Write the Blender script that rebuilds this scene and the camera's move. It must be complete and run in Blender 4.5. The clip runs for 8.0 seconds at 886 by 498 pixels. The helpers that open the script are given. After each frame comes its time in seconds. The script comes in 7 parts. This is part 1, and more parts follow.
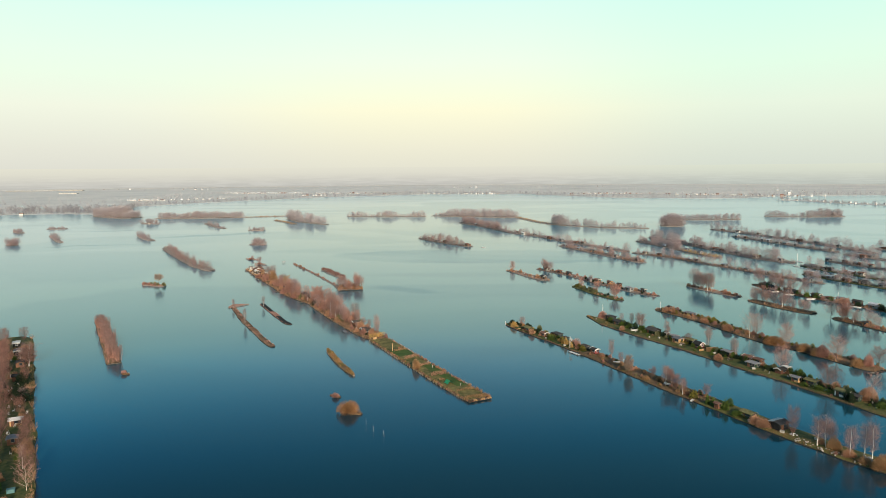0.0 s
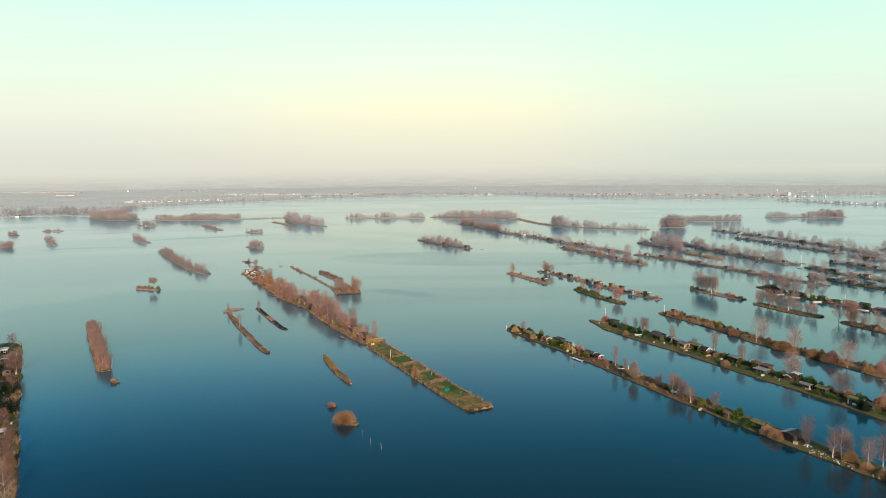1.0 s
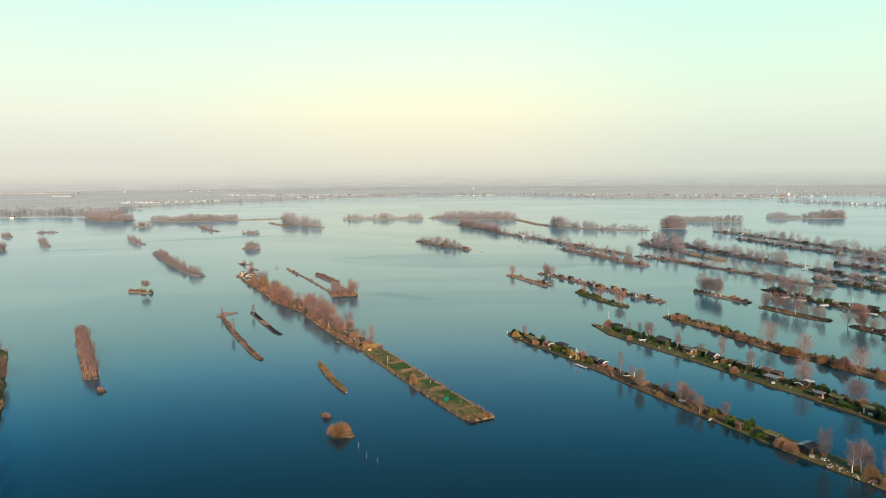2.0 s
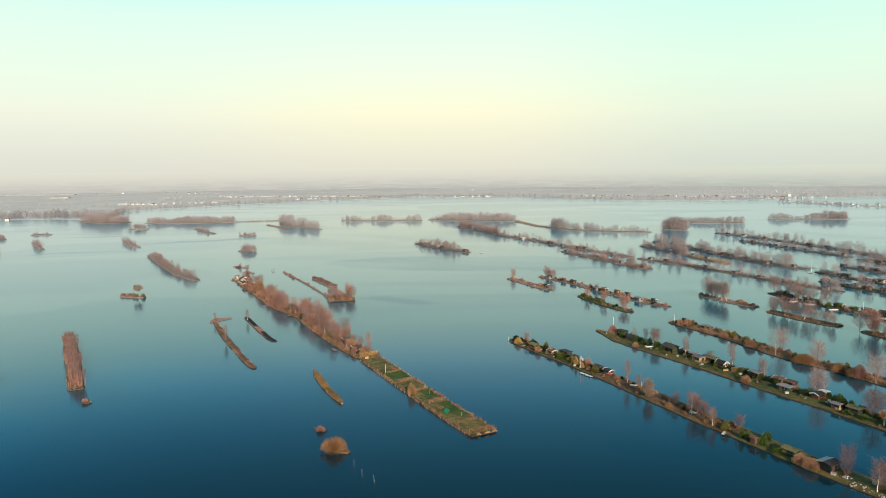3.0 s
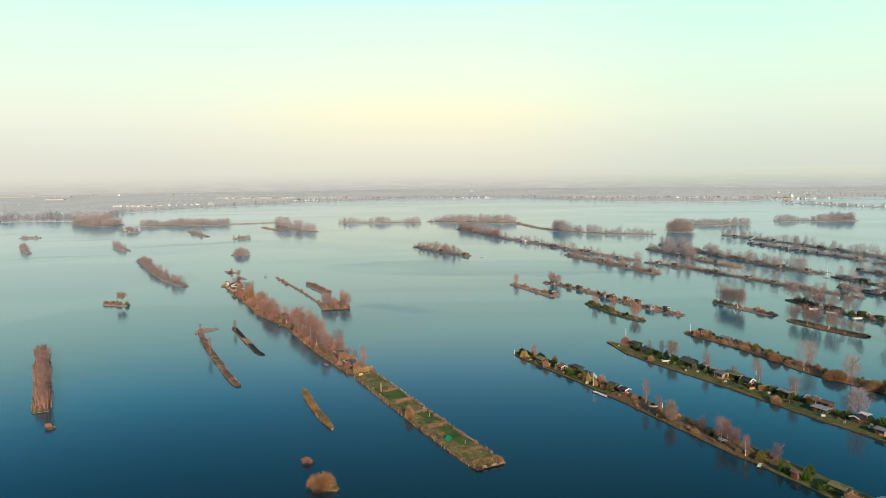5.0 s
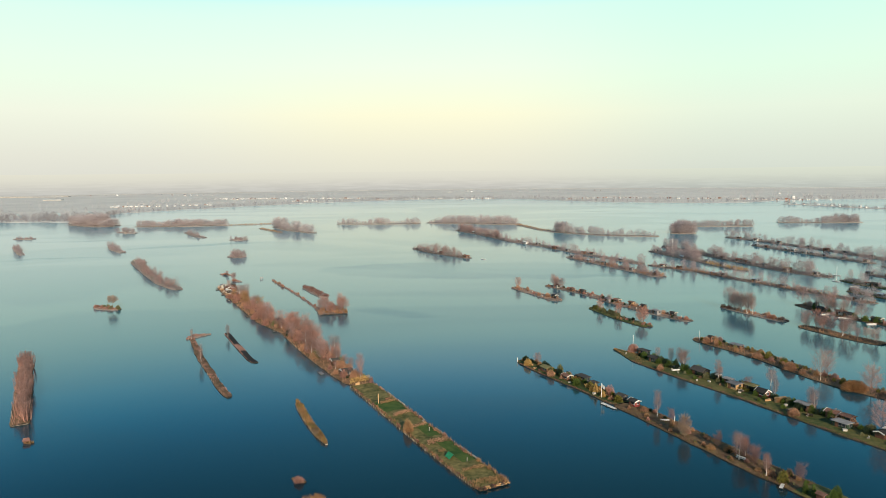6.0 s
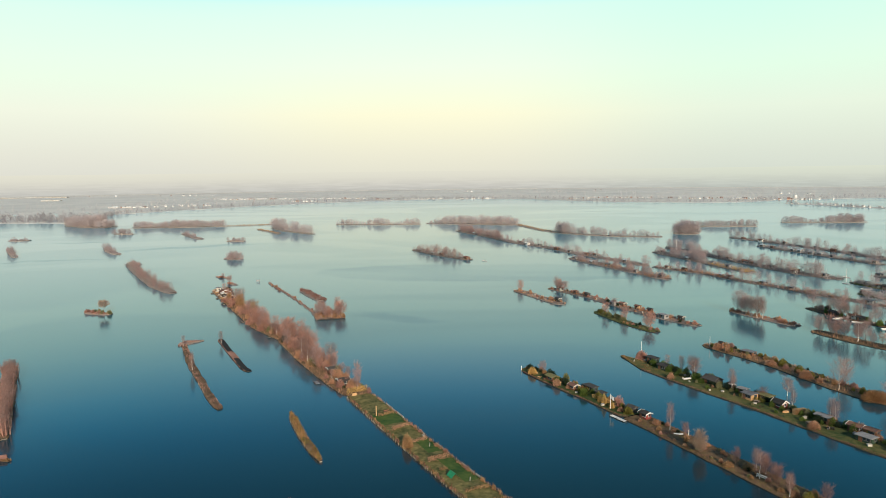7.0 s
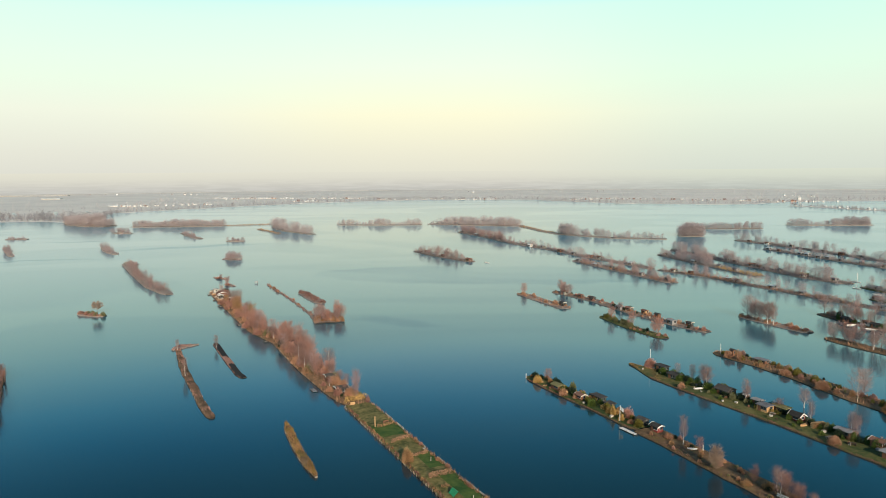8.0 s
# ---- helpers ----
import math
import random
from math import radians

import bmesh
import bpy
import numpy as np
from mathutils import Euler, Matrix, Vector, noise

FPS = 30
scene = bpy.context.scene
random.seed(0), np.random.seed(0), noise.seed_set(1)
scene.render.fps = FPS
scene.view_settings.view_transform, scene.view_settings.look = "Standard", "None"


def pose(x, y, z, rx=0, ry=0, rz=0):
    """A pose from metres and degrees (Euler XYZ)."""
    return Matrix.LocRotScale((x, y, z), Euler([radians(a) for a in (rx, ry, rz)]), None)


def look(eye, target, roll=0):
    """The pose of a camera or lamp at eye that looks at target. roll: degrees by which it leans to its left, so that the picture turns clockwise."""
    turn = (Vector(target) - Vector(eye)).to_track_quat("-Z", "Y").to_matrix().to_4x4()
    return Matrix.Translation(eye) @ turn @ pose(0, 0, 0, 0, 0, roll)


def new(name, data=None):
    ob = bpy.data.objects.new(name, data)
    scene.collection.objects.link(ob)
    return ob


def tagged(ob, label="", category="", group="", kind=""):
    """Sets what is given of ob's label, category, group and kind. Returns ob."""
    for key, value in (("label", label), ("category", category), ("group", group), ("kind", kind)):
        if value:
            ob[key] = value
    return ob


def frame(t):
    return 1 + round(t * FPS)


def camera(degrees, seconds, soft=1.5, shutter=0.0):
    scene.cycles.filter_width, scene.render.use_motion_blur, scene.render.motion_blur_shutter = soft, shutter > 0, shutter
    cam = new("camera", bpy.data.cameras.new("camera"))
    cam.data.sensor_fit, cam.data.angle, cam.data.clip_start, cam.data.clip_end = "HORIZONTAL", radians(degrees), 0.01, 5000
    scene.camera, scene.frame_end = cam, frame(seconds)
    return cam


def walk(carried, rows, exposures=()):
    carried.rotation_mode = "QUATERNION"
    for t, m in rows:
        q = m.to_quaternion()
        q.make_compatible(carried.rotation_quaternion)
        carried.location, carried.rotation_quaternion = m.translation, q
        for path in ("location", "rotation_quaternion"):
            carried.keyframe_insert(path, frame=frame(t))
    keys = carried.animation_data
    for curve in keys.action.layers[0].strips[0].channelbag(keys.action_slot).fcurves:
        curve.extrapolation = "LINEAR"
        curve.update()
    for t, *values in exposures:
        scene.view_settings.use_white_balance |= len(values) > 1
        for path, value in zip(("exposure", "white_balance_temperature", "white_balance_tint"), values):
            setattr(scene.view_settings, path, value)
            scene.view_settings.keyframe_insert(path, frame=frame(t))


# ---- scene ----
UNIT = 1.35          # metres in one unit of the plan below, by which the whole place is laid out
cam = camera(65.5, 8.0, soft=0.7)
PATH = [
    (0, (0.197, -1.639, 82.184), (0.246, 1.044, 81.877), -0.4),
    (0.5, (0.271, 2.287, 82.27), (0.323, 4.969, 81.965), -0.5),
    (1, (0.216, 6.697, 82.32), (0.269, 9.38, 82.017), -0.5),
    (1.5, (0.144, 11.36, 82.307), (0.2, 14.043, 82.004), -0.5),
    (3, (0.089, 27.273, 82.499), (0.153, 29.957, 82.202), -0.6),
    (3.5, (0.016, 32.874, 82.428), (0.08, 35.556, 82.131), -0.6),
    (4, (0.063, 38.903, 82.484), (0.128, 41.587, 82.189), -0.6),
    (4.5, (0.074, 44.846, 82.401), (0.142, 47.528, 82.107), -0.7),
    (6, (0.015, 63.388, 82.392), (0.085, 66.07, 82.102), -0.6),
    (6.5, (0.046, 69.231, 82.53), (0.117, 71.913, 82.238), -0.6),
    (7, (0.07, 75.458, 82.746), (0.14, 78.142, 82.455), -0.7),
    (7.5, (-0.004, 80.673, 82.787), (0.063, 83.357, 82.497), -0.6),
    (8, (-0.142, 85.826, 82.805), (-0.077, 88.51, 82.515), -0.4),
]
walk(cam, [(t, look(eye, target, roll)) for t, eye, target, roll in PATH])

# ---------------------------------------------------------------- world and sun
SUN_TURN = 13.0      # degrees by which the shadows run to the left of straight ahead
SUN_HEIGHT = 20.0    # degrees above the horizon
world = bpy.data.worlds.new("winter_sky")
scene.world = world
world.use_nodes = True
wn = world.node_tree.nodes
wl = world.node_tree.links
wn.clear()


def ramp_stops(ramp, stops):
    while len(ramp.elements) < len(stops):
        ramp.elements.new(0.5)
    for el, (at, col) in zip(ramp.elements, stops):
        el.position = at
        el.color = (*col, 1)


w_out = wn.new("ShaderNodeOutputWorld")
w_bg = wn.new("ShaderNodeBackground")
w_sky = wn.new("ShaderNodeTexSky")
w_sky.sky_type = "NISHITA"
w_sky.sun_disc = False
w_sky.sun_elevation = radians(SUN_HEIGHT)
w_sky.sun_rotation = radians(180 - SUN_TURN)
w_sky.dust_density = 3.0
w_gain = wn.new("ShaderNodeMix")
w_gain.data_type = "RGBA"
w_gain.blend_type = "MULTIPLY"
w_gain.inputs["Factor"].default_value = 1.0
w_gain.inputs["B"].default_value = (0.10, 0.10, 0.10, 1)
w_co = wn.new("ShaderNodeTexCoord")
w_sep = wn.new("ShaderNodeSeparateXYZ")
w_map = wn.new("ShaderNodeMapRange")
w_map.inputs["From Min"].default_value = -0.05
w_map.inputs["From Max"].default_value = 0.75
w_ramp = wn.new("ShaderNodeValToRGB")
# haze by height: warm grey at the horizon, pale yellow, mint, then blue overhead
SKY = [(-0.05, (0.74, 0.72, 0.61)), (0.0, (0.78, 0.765, 0.64)), (0.03, (0.86, 0.84, 0.67)), (0.085, (1.00, 0.98, 0.71)),
       (0.15, (0.90, 1.05, 0.84)), (0.225, (0.75, 1.08, 0.90)), (0.265, (0.47, 0.92, 1.08)), (0.30, (0.17, 0.63, 0.98)), (0.35, (0.055, 0.39, 0.72)), (0.42, (0.018, 0.225, 0.38)), (0.52, (0.012, 0.135, 0.235)), (0.75, (0.02, 0.13, 0.28))]
SKY_SIDE = [(-0.05, (0.71, 0.70, 0.63)), (0.0, (0.74, 0.735, 0.65)), (0.03, (0.80, 0.80, 0.69)), (0.085, (0.90, 0.94, 0.78)),
            (0.15, (0.84, 1.04, 0.85)), (0.225, (0.72, 1.08, 0.90)), (0.265, (0.36, 0.88, 1.06))] + [(z, (0.6 * r, (0.92 if z < 0.32 else 0.76) * g, (0.92 if z < 0.32 else 0.76) * b)) for z, (r, g, b) in SKY[7:]]
ramp_stops(w_ramp.color_ramp, [((z + 0.05) / 0.80, c) for z, c in SKY])
w_side = wn.new("ShaderNodeValToRGB")
ramp_stops(w_side.color_ramp, [((z + 0.05) / 0.80, c) for z, c in SKY_SIDE])
w_abs = wn.new("ShaderNodeMath")
w_abs.operation = "ABSOLUTE"
w_wide = wn.new("ShaderNodeMapRange")
w_wide.interpolation_type = "SMOOTHSTEP"
w_wide.inputs["From Min"].default_value = 0.05
w_wide.inputs["From Max"].default_value = 0.45
w_haze = wn.new("ShaderNodeMix")
w_haze.data_type = "RGBA"
w_fac = wn.new("ShaderNodeMapRange")
w_fac.inputs["From Min"].default_value = 0.25
w_fac.inputs["From Max"].default_value = 0.80
w_fac.inputs["To Min"].default_value = 1.0
w_fac.inputs["To Max"].default_value = 0.6
w_mix = wn.new("ShaderNodeMix")
w_mix.data_type = "RGBA"
wl.new(w_co.outputs["Generated"], w_sep.inputs[0])
wl.new(w_sep.outputs["Z"], w_map.inputs["Value"])
wl.new(w_map.outputs["Result"], w_ramp.inputs["Fac"])
wl.new(w_map.outputs["Result"], w_side.inputs["Fac"])
wl.new(w_sep.outputs["X"], w_abs.inputs[0])
wl.new(w_abs.outputs[0], w_wide.inputs["Value"])
wl.new(w_wide.outputs["Result"], w_haze.inputs["Factor"])
wl.new(w_ramp.outputs["Color"], w_haze.inputs["A"])
wl.new(w_side.outputs["Color"], w_haze.inputs["B"])
wl.new(w_sep.outputs["Z"], w_fac.inputs["Value"])
wl.new(w_fac.outputs["Result"], w_mix.inputs["Factor"])
wl.new(w_sky.outputs["Color"], w_gain.inputs["A"])
wl.new(w_gain.outputs["Result"], w_mix.inputs["A"])
# the haze is a little greener to the right, away from the town
w_east = wn.new("ShaderNodeMapRange")
w_east.interpolation_type = "SMOOTHSTEP"
w_east.inputs["From Min"].default_value = 0.08
w_east.inputs["From Max"].default_value = 0.42
w_tint = wn.new("ShaderNodeMix")
w_tint.data_type = "RGBA"
w_tint.blend_type = "MULTIPLY"
w_tint.inputs["B"].default_value = (0.915, 0.985, 0.975, 1)
wl.new(w_sep.outputs["X"], w_east.inputs["Value"])
wl.new(w_east.outputs["Result"], w_tint.inputs["Factor"])
wl.new(w_haze.outputs["Result"], w_tint.inputs["A"])
# the clear sky higher up is a deeper blue to the left
w_west = wn.new("ShaderNodeMapRange")
w_west.interpolation_type = "SMOOTHSTEP"
w_west.inputs["From Min"].default_value = -0.05
w_west.inputs["From Max"].default_value = -0.40
w_high = wn.new("ShaderNodeMapRange")
w_high.interpolation_type = "SMOOTHSTEP"
w_high.inputs["From Min"].default_value = 0.20
w_high.inputs["From Max"].default_value = 0.28
w_both = wn.new("ShaderNodeMath")
w_both.operation = "MULTIPLY"
w_deep = wn.new("ShaderNodeMix")
w_deep.data_type = "RGBA"
w_deep.blend_type = "MULTIPLY"
w_deep.inputs["B"].default_value = (0.70, 0.96, 1.07, 1)
wl.new(w_sep.outputs["X"], w_west.inputs["Value"])
wl.new(w_sep.outputs["Z"], w_high.inputs["Value"])
wl.new(w_west.outputs["Result"], w_both.inputs[0])
wl.new(w_high.outputs["Result"], w_both.inputs[1])
wl.new(w_both.outputs[0], w_deep.inputs["Factor"])
wl.new(w_tint.outputs["Result"], w_deep.inputs["A"])
wl.new(w_deep.outputs["Result"], w_mix.inputs["B"])
wl.new(w_mix.outputs["Result"], w_bg.inputs["Color"])
w_bg.inputs["Strength"].default_value = 1.0
wl.new(w_bg.outputs["Background"], w_out.inputs["Surface"])

sun = new("sun", bpy.data.lights.new("sun", "SUN"))
sun.data.energy = 5.0
sun.data.angle = radians(0.6)
sun.data.color = (1.0, 0.83, 0.64)
_az, _el = radians(SUN_TURN), radians(SUN_HEIGHT)
sun.matrix_world = look((math.sin(_az) * 100, -math.cos(_az) * 100, 100 * math.tan(_el)), (0, 0, 0))

# ---------------------------------------------------------------- materials


def mat(name, dark, light, scale=1.0, rough=0.9, detail=4.0, coarse=0.12, metal=0.0, bump=0.0, vary=0.18, spec=0.3):
    """A surface between two colours: fine grain and a coarse stain in object space, shifted a little from object to object."""
    m = bpy.data.materials.new(name)
    m.use_nodes = True
    n, l = m.node_tree.nodes, m.node_tree.links
    b = n["Principled BSDF"]
    b.inputs["Roughness"].default_value = rough
    b.inputs["Metallic"].default_value = metal
    b.inputs["Specular IOR Level"].default_value = spec
    geo = n.new("ShaderNodeNewGeometry")
    fine = n.new("ShaderNodeTexNoise")
    fine.inputs["Scale"].default_value = scale / UNIT
    fine.inputs["Detail"].default_value = detail
    big = n.new("ShaderNodeTexNoise")
    big.inputs["Scale"].default_value = coarse / UNIT
    big.inputs["Detail"].default_value = 3.0
    l.new(geo.outputs["Position"], fine.inputs["Vector"])
    l.new(geo.outputs["Position"], big.inputs["Vector"])
    info = n.new("ShaderNodeObjectInfo")
    add = n.new("ShaderNodeMath")
    add.operation = "ADD"
    l.new(fine.outputs["Fac"], add.inputs[0])
    l.new(big.outputs["Fac"], add.inputs[1])
    sp = n.new("ShaderNodeMath")
    sp.operation = "MULTIPLY_ADD"
    sp.inputs[1].default_value = vary * 2
    sp.inputs[2].default_value = -vary
    l.new(info.outputs["Random"], sp.inputs[0])
    add2 = n.new("ShaderNodeMath")
    add2.operation = "ADD"
    l.new(add.outputs[0], add2.inputs[0])
    l.new(sp.outputs[0], add2.inputs[1])
    mr = n.new("ShaderNodeMapRange")
    mr.inputs["From Min"].default_value = 0.72
    mr.inputs["From Max"].default_value = 1.28
    l.new(add2.outputs[0], mr.inputs["Value"])
    mix = n.new("ShaderNodeMix")
    mix.data_type = "RGBA"
    mix.inputs["A"].default_value = (*dark, 1)
    mix.inputs["B"].default_value = (*light, 1)
    l.new(mr.outputs["Result"], mix.inputs["Factor"])
    l.new(mix.outputs["Result"], b.inputs["Base Color"])
    if bump:
        bp = n.new("ShaderNodeBump")
        bp.inputs["Distance"].default_value = bump
        bp.inputs["Strength"].default_value = 0.6
        l.new(fine.outputs["Fac"], bp.inputs["Height"])
        l.new(bp.outputs["Normal"], b.inputs["Normal"])
    return m


def twig_mat(name, dark, light, spread=0.55):
    """Fine twigs and blades: each island of the mesh has its own shade, and the whole plant too."""
    m = bpy.data.materials.new(name)
    m.use_nodes = True
    n, l = m.node_tree.nodes, m.node_tree.links
    b = n["Principled BSDF"]
    b.inputs["Roughness"].default_value = 0.85
    b.inputs["Specular IOR Level"].default_value = 0.15
    geo = n.new("ShaderNodeNewGeometry")
    info = n.new("ShaderNodeObjectInfo")
    add = n.new("ShaderNodeMath")
    add.operation = "MULTIPLY_ADD"
    add.inputs[1].default_value = spread
    l.new(geo.outputs["Random Per Island"], add.inputs[0])
    half = n.new("ShaderNodeMath")
    half.operation = "MULTIPLY"
    half.inputs[1].default_value = 0.30
    l.new(info.outputs["Random"], half.inputs[0])
    # clump by clump: sere and dark patches a metre or two across
    nz = n.new("ShaderNodeTexNoise")
    nz.inputs["Scale"].default_value = 0.55 / UNIT
    nz.inputs["Detail"].default_value = 3.0
    l.new(geo.outputs["Position"], nz.inputs["Vector"])
    clump = n.new("ShaderNodeMapRange")
    clump.inputs["From Min"].default_value = 0.34
    clump.inputs["From Max"].default_value = 0.66
    clump.inputs["To Min"].default_value = -0.22
    clump.inputs["To Max"].default_value = 0.42
    l.new(nz.outputs["Fac"], clump.inputs["Value"])
    both = n.new("ShaderNodeMath")
    both.operation = "ADD"
    l.new(half.outputs[0], both.inputs[0])
    l.new(clump.outputs["Result"], both.inputs[1])
    l.new(both.outputs[0], add.inputs[2])
    mix = n.new("ShaderNodeMix")
    mix.data_type = "RGBA"
    gain = 1.4 if spread > 0.5 else 1.7
    mix.inputs["A"].default_value = (*(gain * c for c in dark), 1)
    mix.inputs["B"].default_value = (*(gain * c for c in light), 1)
    l.new(add.outputs[0], mix.inputs["Factor"])
    l.new(mix.outputs["Result"], b.inputs["Base Color"])
    # round thin twigs scatter light to all sides, not to one face alone
    thin = n.new("ShaderNodeBsdfTranslucent")
    blend = n.new("ShaderNodeMixShader")
    blend.inputs["Fac"].default_value = 0.25 if spread > 0.5 else 0.5
    l.new(mix.outputs["Result"], thin.inputs["Color"])
    l.new(b.outputs["BSDF"], blend.inputs[1])
    l.new(thin.outputs["BSDF"], blend.inputs[2])
    l.new(blend.outputs["Shader"], n["Material Output"].inputs["Surface"])
    return m


def water_mat():
    m = bpy.data.materials.new("lake_water")
    m.use_nodes = True
    n, l = m.node_tree.nodes, m.node_tree.links
    b = n["Principled BSDF"]
    b.inputs["IOR"].default_value = 1.38
    b.inputs["Specular Tint"].default_value = (0.78, 0.91, 1.0, 1)
    
    # added blue sheen stands in for haze and scatter over the water
    b.inputs["Sheen Weight"].default_value = 0.155
    b.inputs["Sheen Roughness"].default_value = 0.35
    b.inputs["Sheen Tint"].default_value = (0.10, 0.62, 1.0, 1)
    geo = n.new("ShaderNodeNewGeometry")
    sc = n.new("ShaderNodeVectorMath")
    sc.operation = "MULTIPLY"
    sc.inputs[1].default_value = (0.5, 1.0, 1.0)
    l.new(geo.outputs["Position"], sc.inputs[0])
    # broad lanes of calmer and rougher water
    lane = n.new("ShaderNodeTexNoise")
    lane.inputs["Scale"].default_value = 0.0065 / UNIT
    lane.inputs["Detail"].default_value = 4.0
    lane.inputs["Distortion"].default_value = 1.0
    l.new(sc.outputs[0], lane.inputs["Vector"])
    mr = n.new("ShaderNodeMapRange")
    mr.inputs["From Min"].default_value = 0.46
    mr.inputs["From Max"].default_value = 0.54
    mr.inputs["To Min"].default_value = 0.05
    mr.inputs["To Max"].default_value = 0.09
    l.new(lane.outputs["Fac"], mr.inputs["Value"])
    place = n.new("ShaderNodeSeparateXYZ")
    l.new(geo.outputs["Position"], place.inputs[0])
    wind = n.new("ShaderNodeMapRange")
    wind.interpolation_type = "SMOOTHSTEP"
    wind.inputs["From Min"].default_value = 330 * UNIT
    wind.inputs["From Max"].default_value = 620 * UNIT
    wind.inputs["To Min"].default_value = 0.055
    wind.inputs["To Max"].default_value = 0.03
    l.new(place.outputs["Y"], wind.inputs["Value"])
    gloss = n.new("ShaderNodeMath")
    gloss.operation = "ADD"
    l.new(mr.outputs["Result"], gloss.inputs[0])
    l.new(wind.outputs["Result"], gloss.inputs[1])
    mix = n.new("ShaderNodeMix")
    mix.data_type = "RGBA"
    mix.inputs["A"].default_value = (0.002, 0.006, 0.010, 1)
    mix.inputs["B"].default_value = (0.002, 0.008, 0.013, 1)
    l.new(lane.outputs["Fac"], mix.inputs["Factor"])
    l.new(mix.outputs["Result"], b.inputs["Base Color"])
    ior = n.new("ShaderNodeMapRange")
    ior.inputs["From Min"].default_value = 0.47
    ior.inputs["From Max"].default_value = 0.55
    ior.inputs["To Min"].default_value = 1.52
    ior.inputs["To Max"].default_value = 1.475
    l.new(lane.outputs["Fac"], ior.inputs["Value"])
    l.new(ior.outputs["Result"], b.inputs["IOR"])
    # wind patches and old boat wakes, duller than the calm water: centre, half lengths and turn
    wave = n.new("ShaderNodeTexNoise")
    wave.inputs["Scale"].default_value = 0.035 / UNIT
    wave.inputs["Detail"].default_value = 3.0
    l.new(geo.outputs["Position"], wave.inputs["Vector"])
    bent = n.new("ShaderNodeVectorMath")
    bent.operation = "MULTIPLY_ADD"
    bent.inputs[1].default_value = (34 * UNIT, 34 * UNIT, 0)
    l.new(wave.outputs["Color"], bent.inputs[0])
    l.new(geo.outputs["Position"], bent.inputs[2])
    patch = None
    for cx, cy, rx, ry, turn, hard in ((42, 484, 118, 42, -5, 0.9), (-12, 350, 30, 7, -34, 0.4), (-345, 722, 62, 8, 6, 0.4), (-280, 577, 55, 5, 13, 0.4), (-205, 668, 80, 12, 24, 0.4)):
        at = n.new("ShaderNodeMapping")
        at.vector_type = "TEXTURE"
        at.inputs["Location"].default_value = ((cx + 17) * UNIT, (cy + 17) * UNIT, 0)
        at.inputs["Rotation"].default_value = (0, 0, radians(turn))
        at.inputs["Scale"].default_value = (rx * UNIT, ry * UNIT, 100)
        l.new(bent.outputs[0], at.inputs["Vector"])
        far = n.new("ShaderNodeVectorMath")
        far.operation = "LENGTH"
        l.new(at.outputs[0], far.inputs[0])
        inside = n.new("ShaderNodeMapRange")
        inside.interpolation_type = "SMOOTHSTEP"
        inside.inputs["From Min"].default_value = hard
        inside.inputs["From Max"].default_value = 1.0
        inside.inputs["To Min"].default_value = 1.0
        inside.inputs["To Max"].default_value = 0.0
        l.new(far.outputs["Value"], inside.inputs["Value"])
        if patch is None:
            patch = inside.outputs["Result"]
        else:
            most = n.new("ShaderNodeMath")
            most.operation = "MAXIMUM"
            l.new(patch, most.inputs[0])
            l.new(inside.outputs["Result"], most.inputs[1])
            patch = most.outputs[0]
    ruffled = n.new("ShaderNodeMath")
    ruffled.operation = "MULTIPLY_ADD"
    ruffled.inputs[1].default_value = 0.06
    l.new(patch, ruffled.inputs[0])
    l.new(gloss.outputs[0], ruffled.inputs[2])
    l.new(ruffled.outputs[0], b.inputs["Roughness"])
    rip = n.new("ShaderNodeTexNoise")
    rip.inputs["Scale"].default_value = 1.3 / UNIT
    rip.inputs["Detail"].default_value = 3.0
    l.new(geo.outputs["Position"], rip.inputs["Vector"])
    bp = n.new("ShaderNodeBump")
    bp.inputs["Strength"].default_value = 0.12
    bp.inputs["Distance"].default_value = 0.04
    l.new(rip.outputs["Fac"], bp.inputs["Height"])
    l.new(bp.outputs["Normal"], b.inputs["Normal"])
    return m


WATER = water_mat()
BED = mat("lake_bed", (0.02, 0.03, 0.03), (0.04, 0.05, 0.05), 0.2)
# haze over the far plain is put into this pale colour
LAND = mat("hazed_far_fields", (0.60, 0.585, 0.54), (0.74, 0.712, 0.65), 0.012, coarse=0.003, detail=6)
LAWN = mat("lawn", (0.032, 0.064, 0.015), (0.155, 0.138, 0.046), 0.9, coarse=0.13, bump=0.05)
MEADOW = mat("winter_meadow", (0.060, 0.072, 0.02), (0.285, 0.228, 0.082), 1.1, coarse=0.3, bump=0.05)
MOWN = mat("mown_lawn", (0.026, 0.078, 0.014), (0.105, 0.15, 0.03), 0.8, coarse=0.25, bump=0.04)
# rough ground and bank again, paled to put distance haze into them
ROUGH_HAZED = mat("hazed_rough_ground", (0.15, 0.125, 0.105), (0.36, 0.29, 0.245), 0.9, coarse=0.1, bump=0.1)
BANK_HAZED = mat("hazed_bank", (0.19, 0.155, 0.135), (0.33, 0.27, 0.24), 1.0, coarse=0.1)
ROUGH_FAR = mat("hazed_far_ground", (0.28, 0.235, 0.195), (0.42, 0.36, 0.305), 0.5, coarse=0.05)
ROUGH = mat("rough_grass", (0.098, 0.063, 0.034), (0.235, 0.152, 0.082), 1.1, coarse=0.15, bump=0.1)
PEAT = mat("peat", (0.012, 0.012, 0.013), (0.03, 0.028, 0.028), 1.2, bump=0.05)
BANK = mat("timber_bank", (0.035, 0.024, 0.017), (0.12, 0.075, 0.045), 2.2, coarse=0.3, bump=0.03)
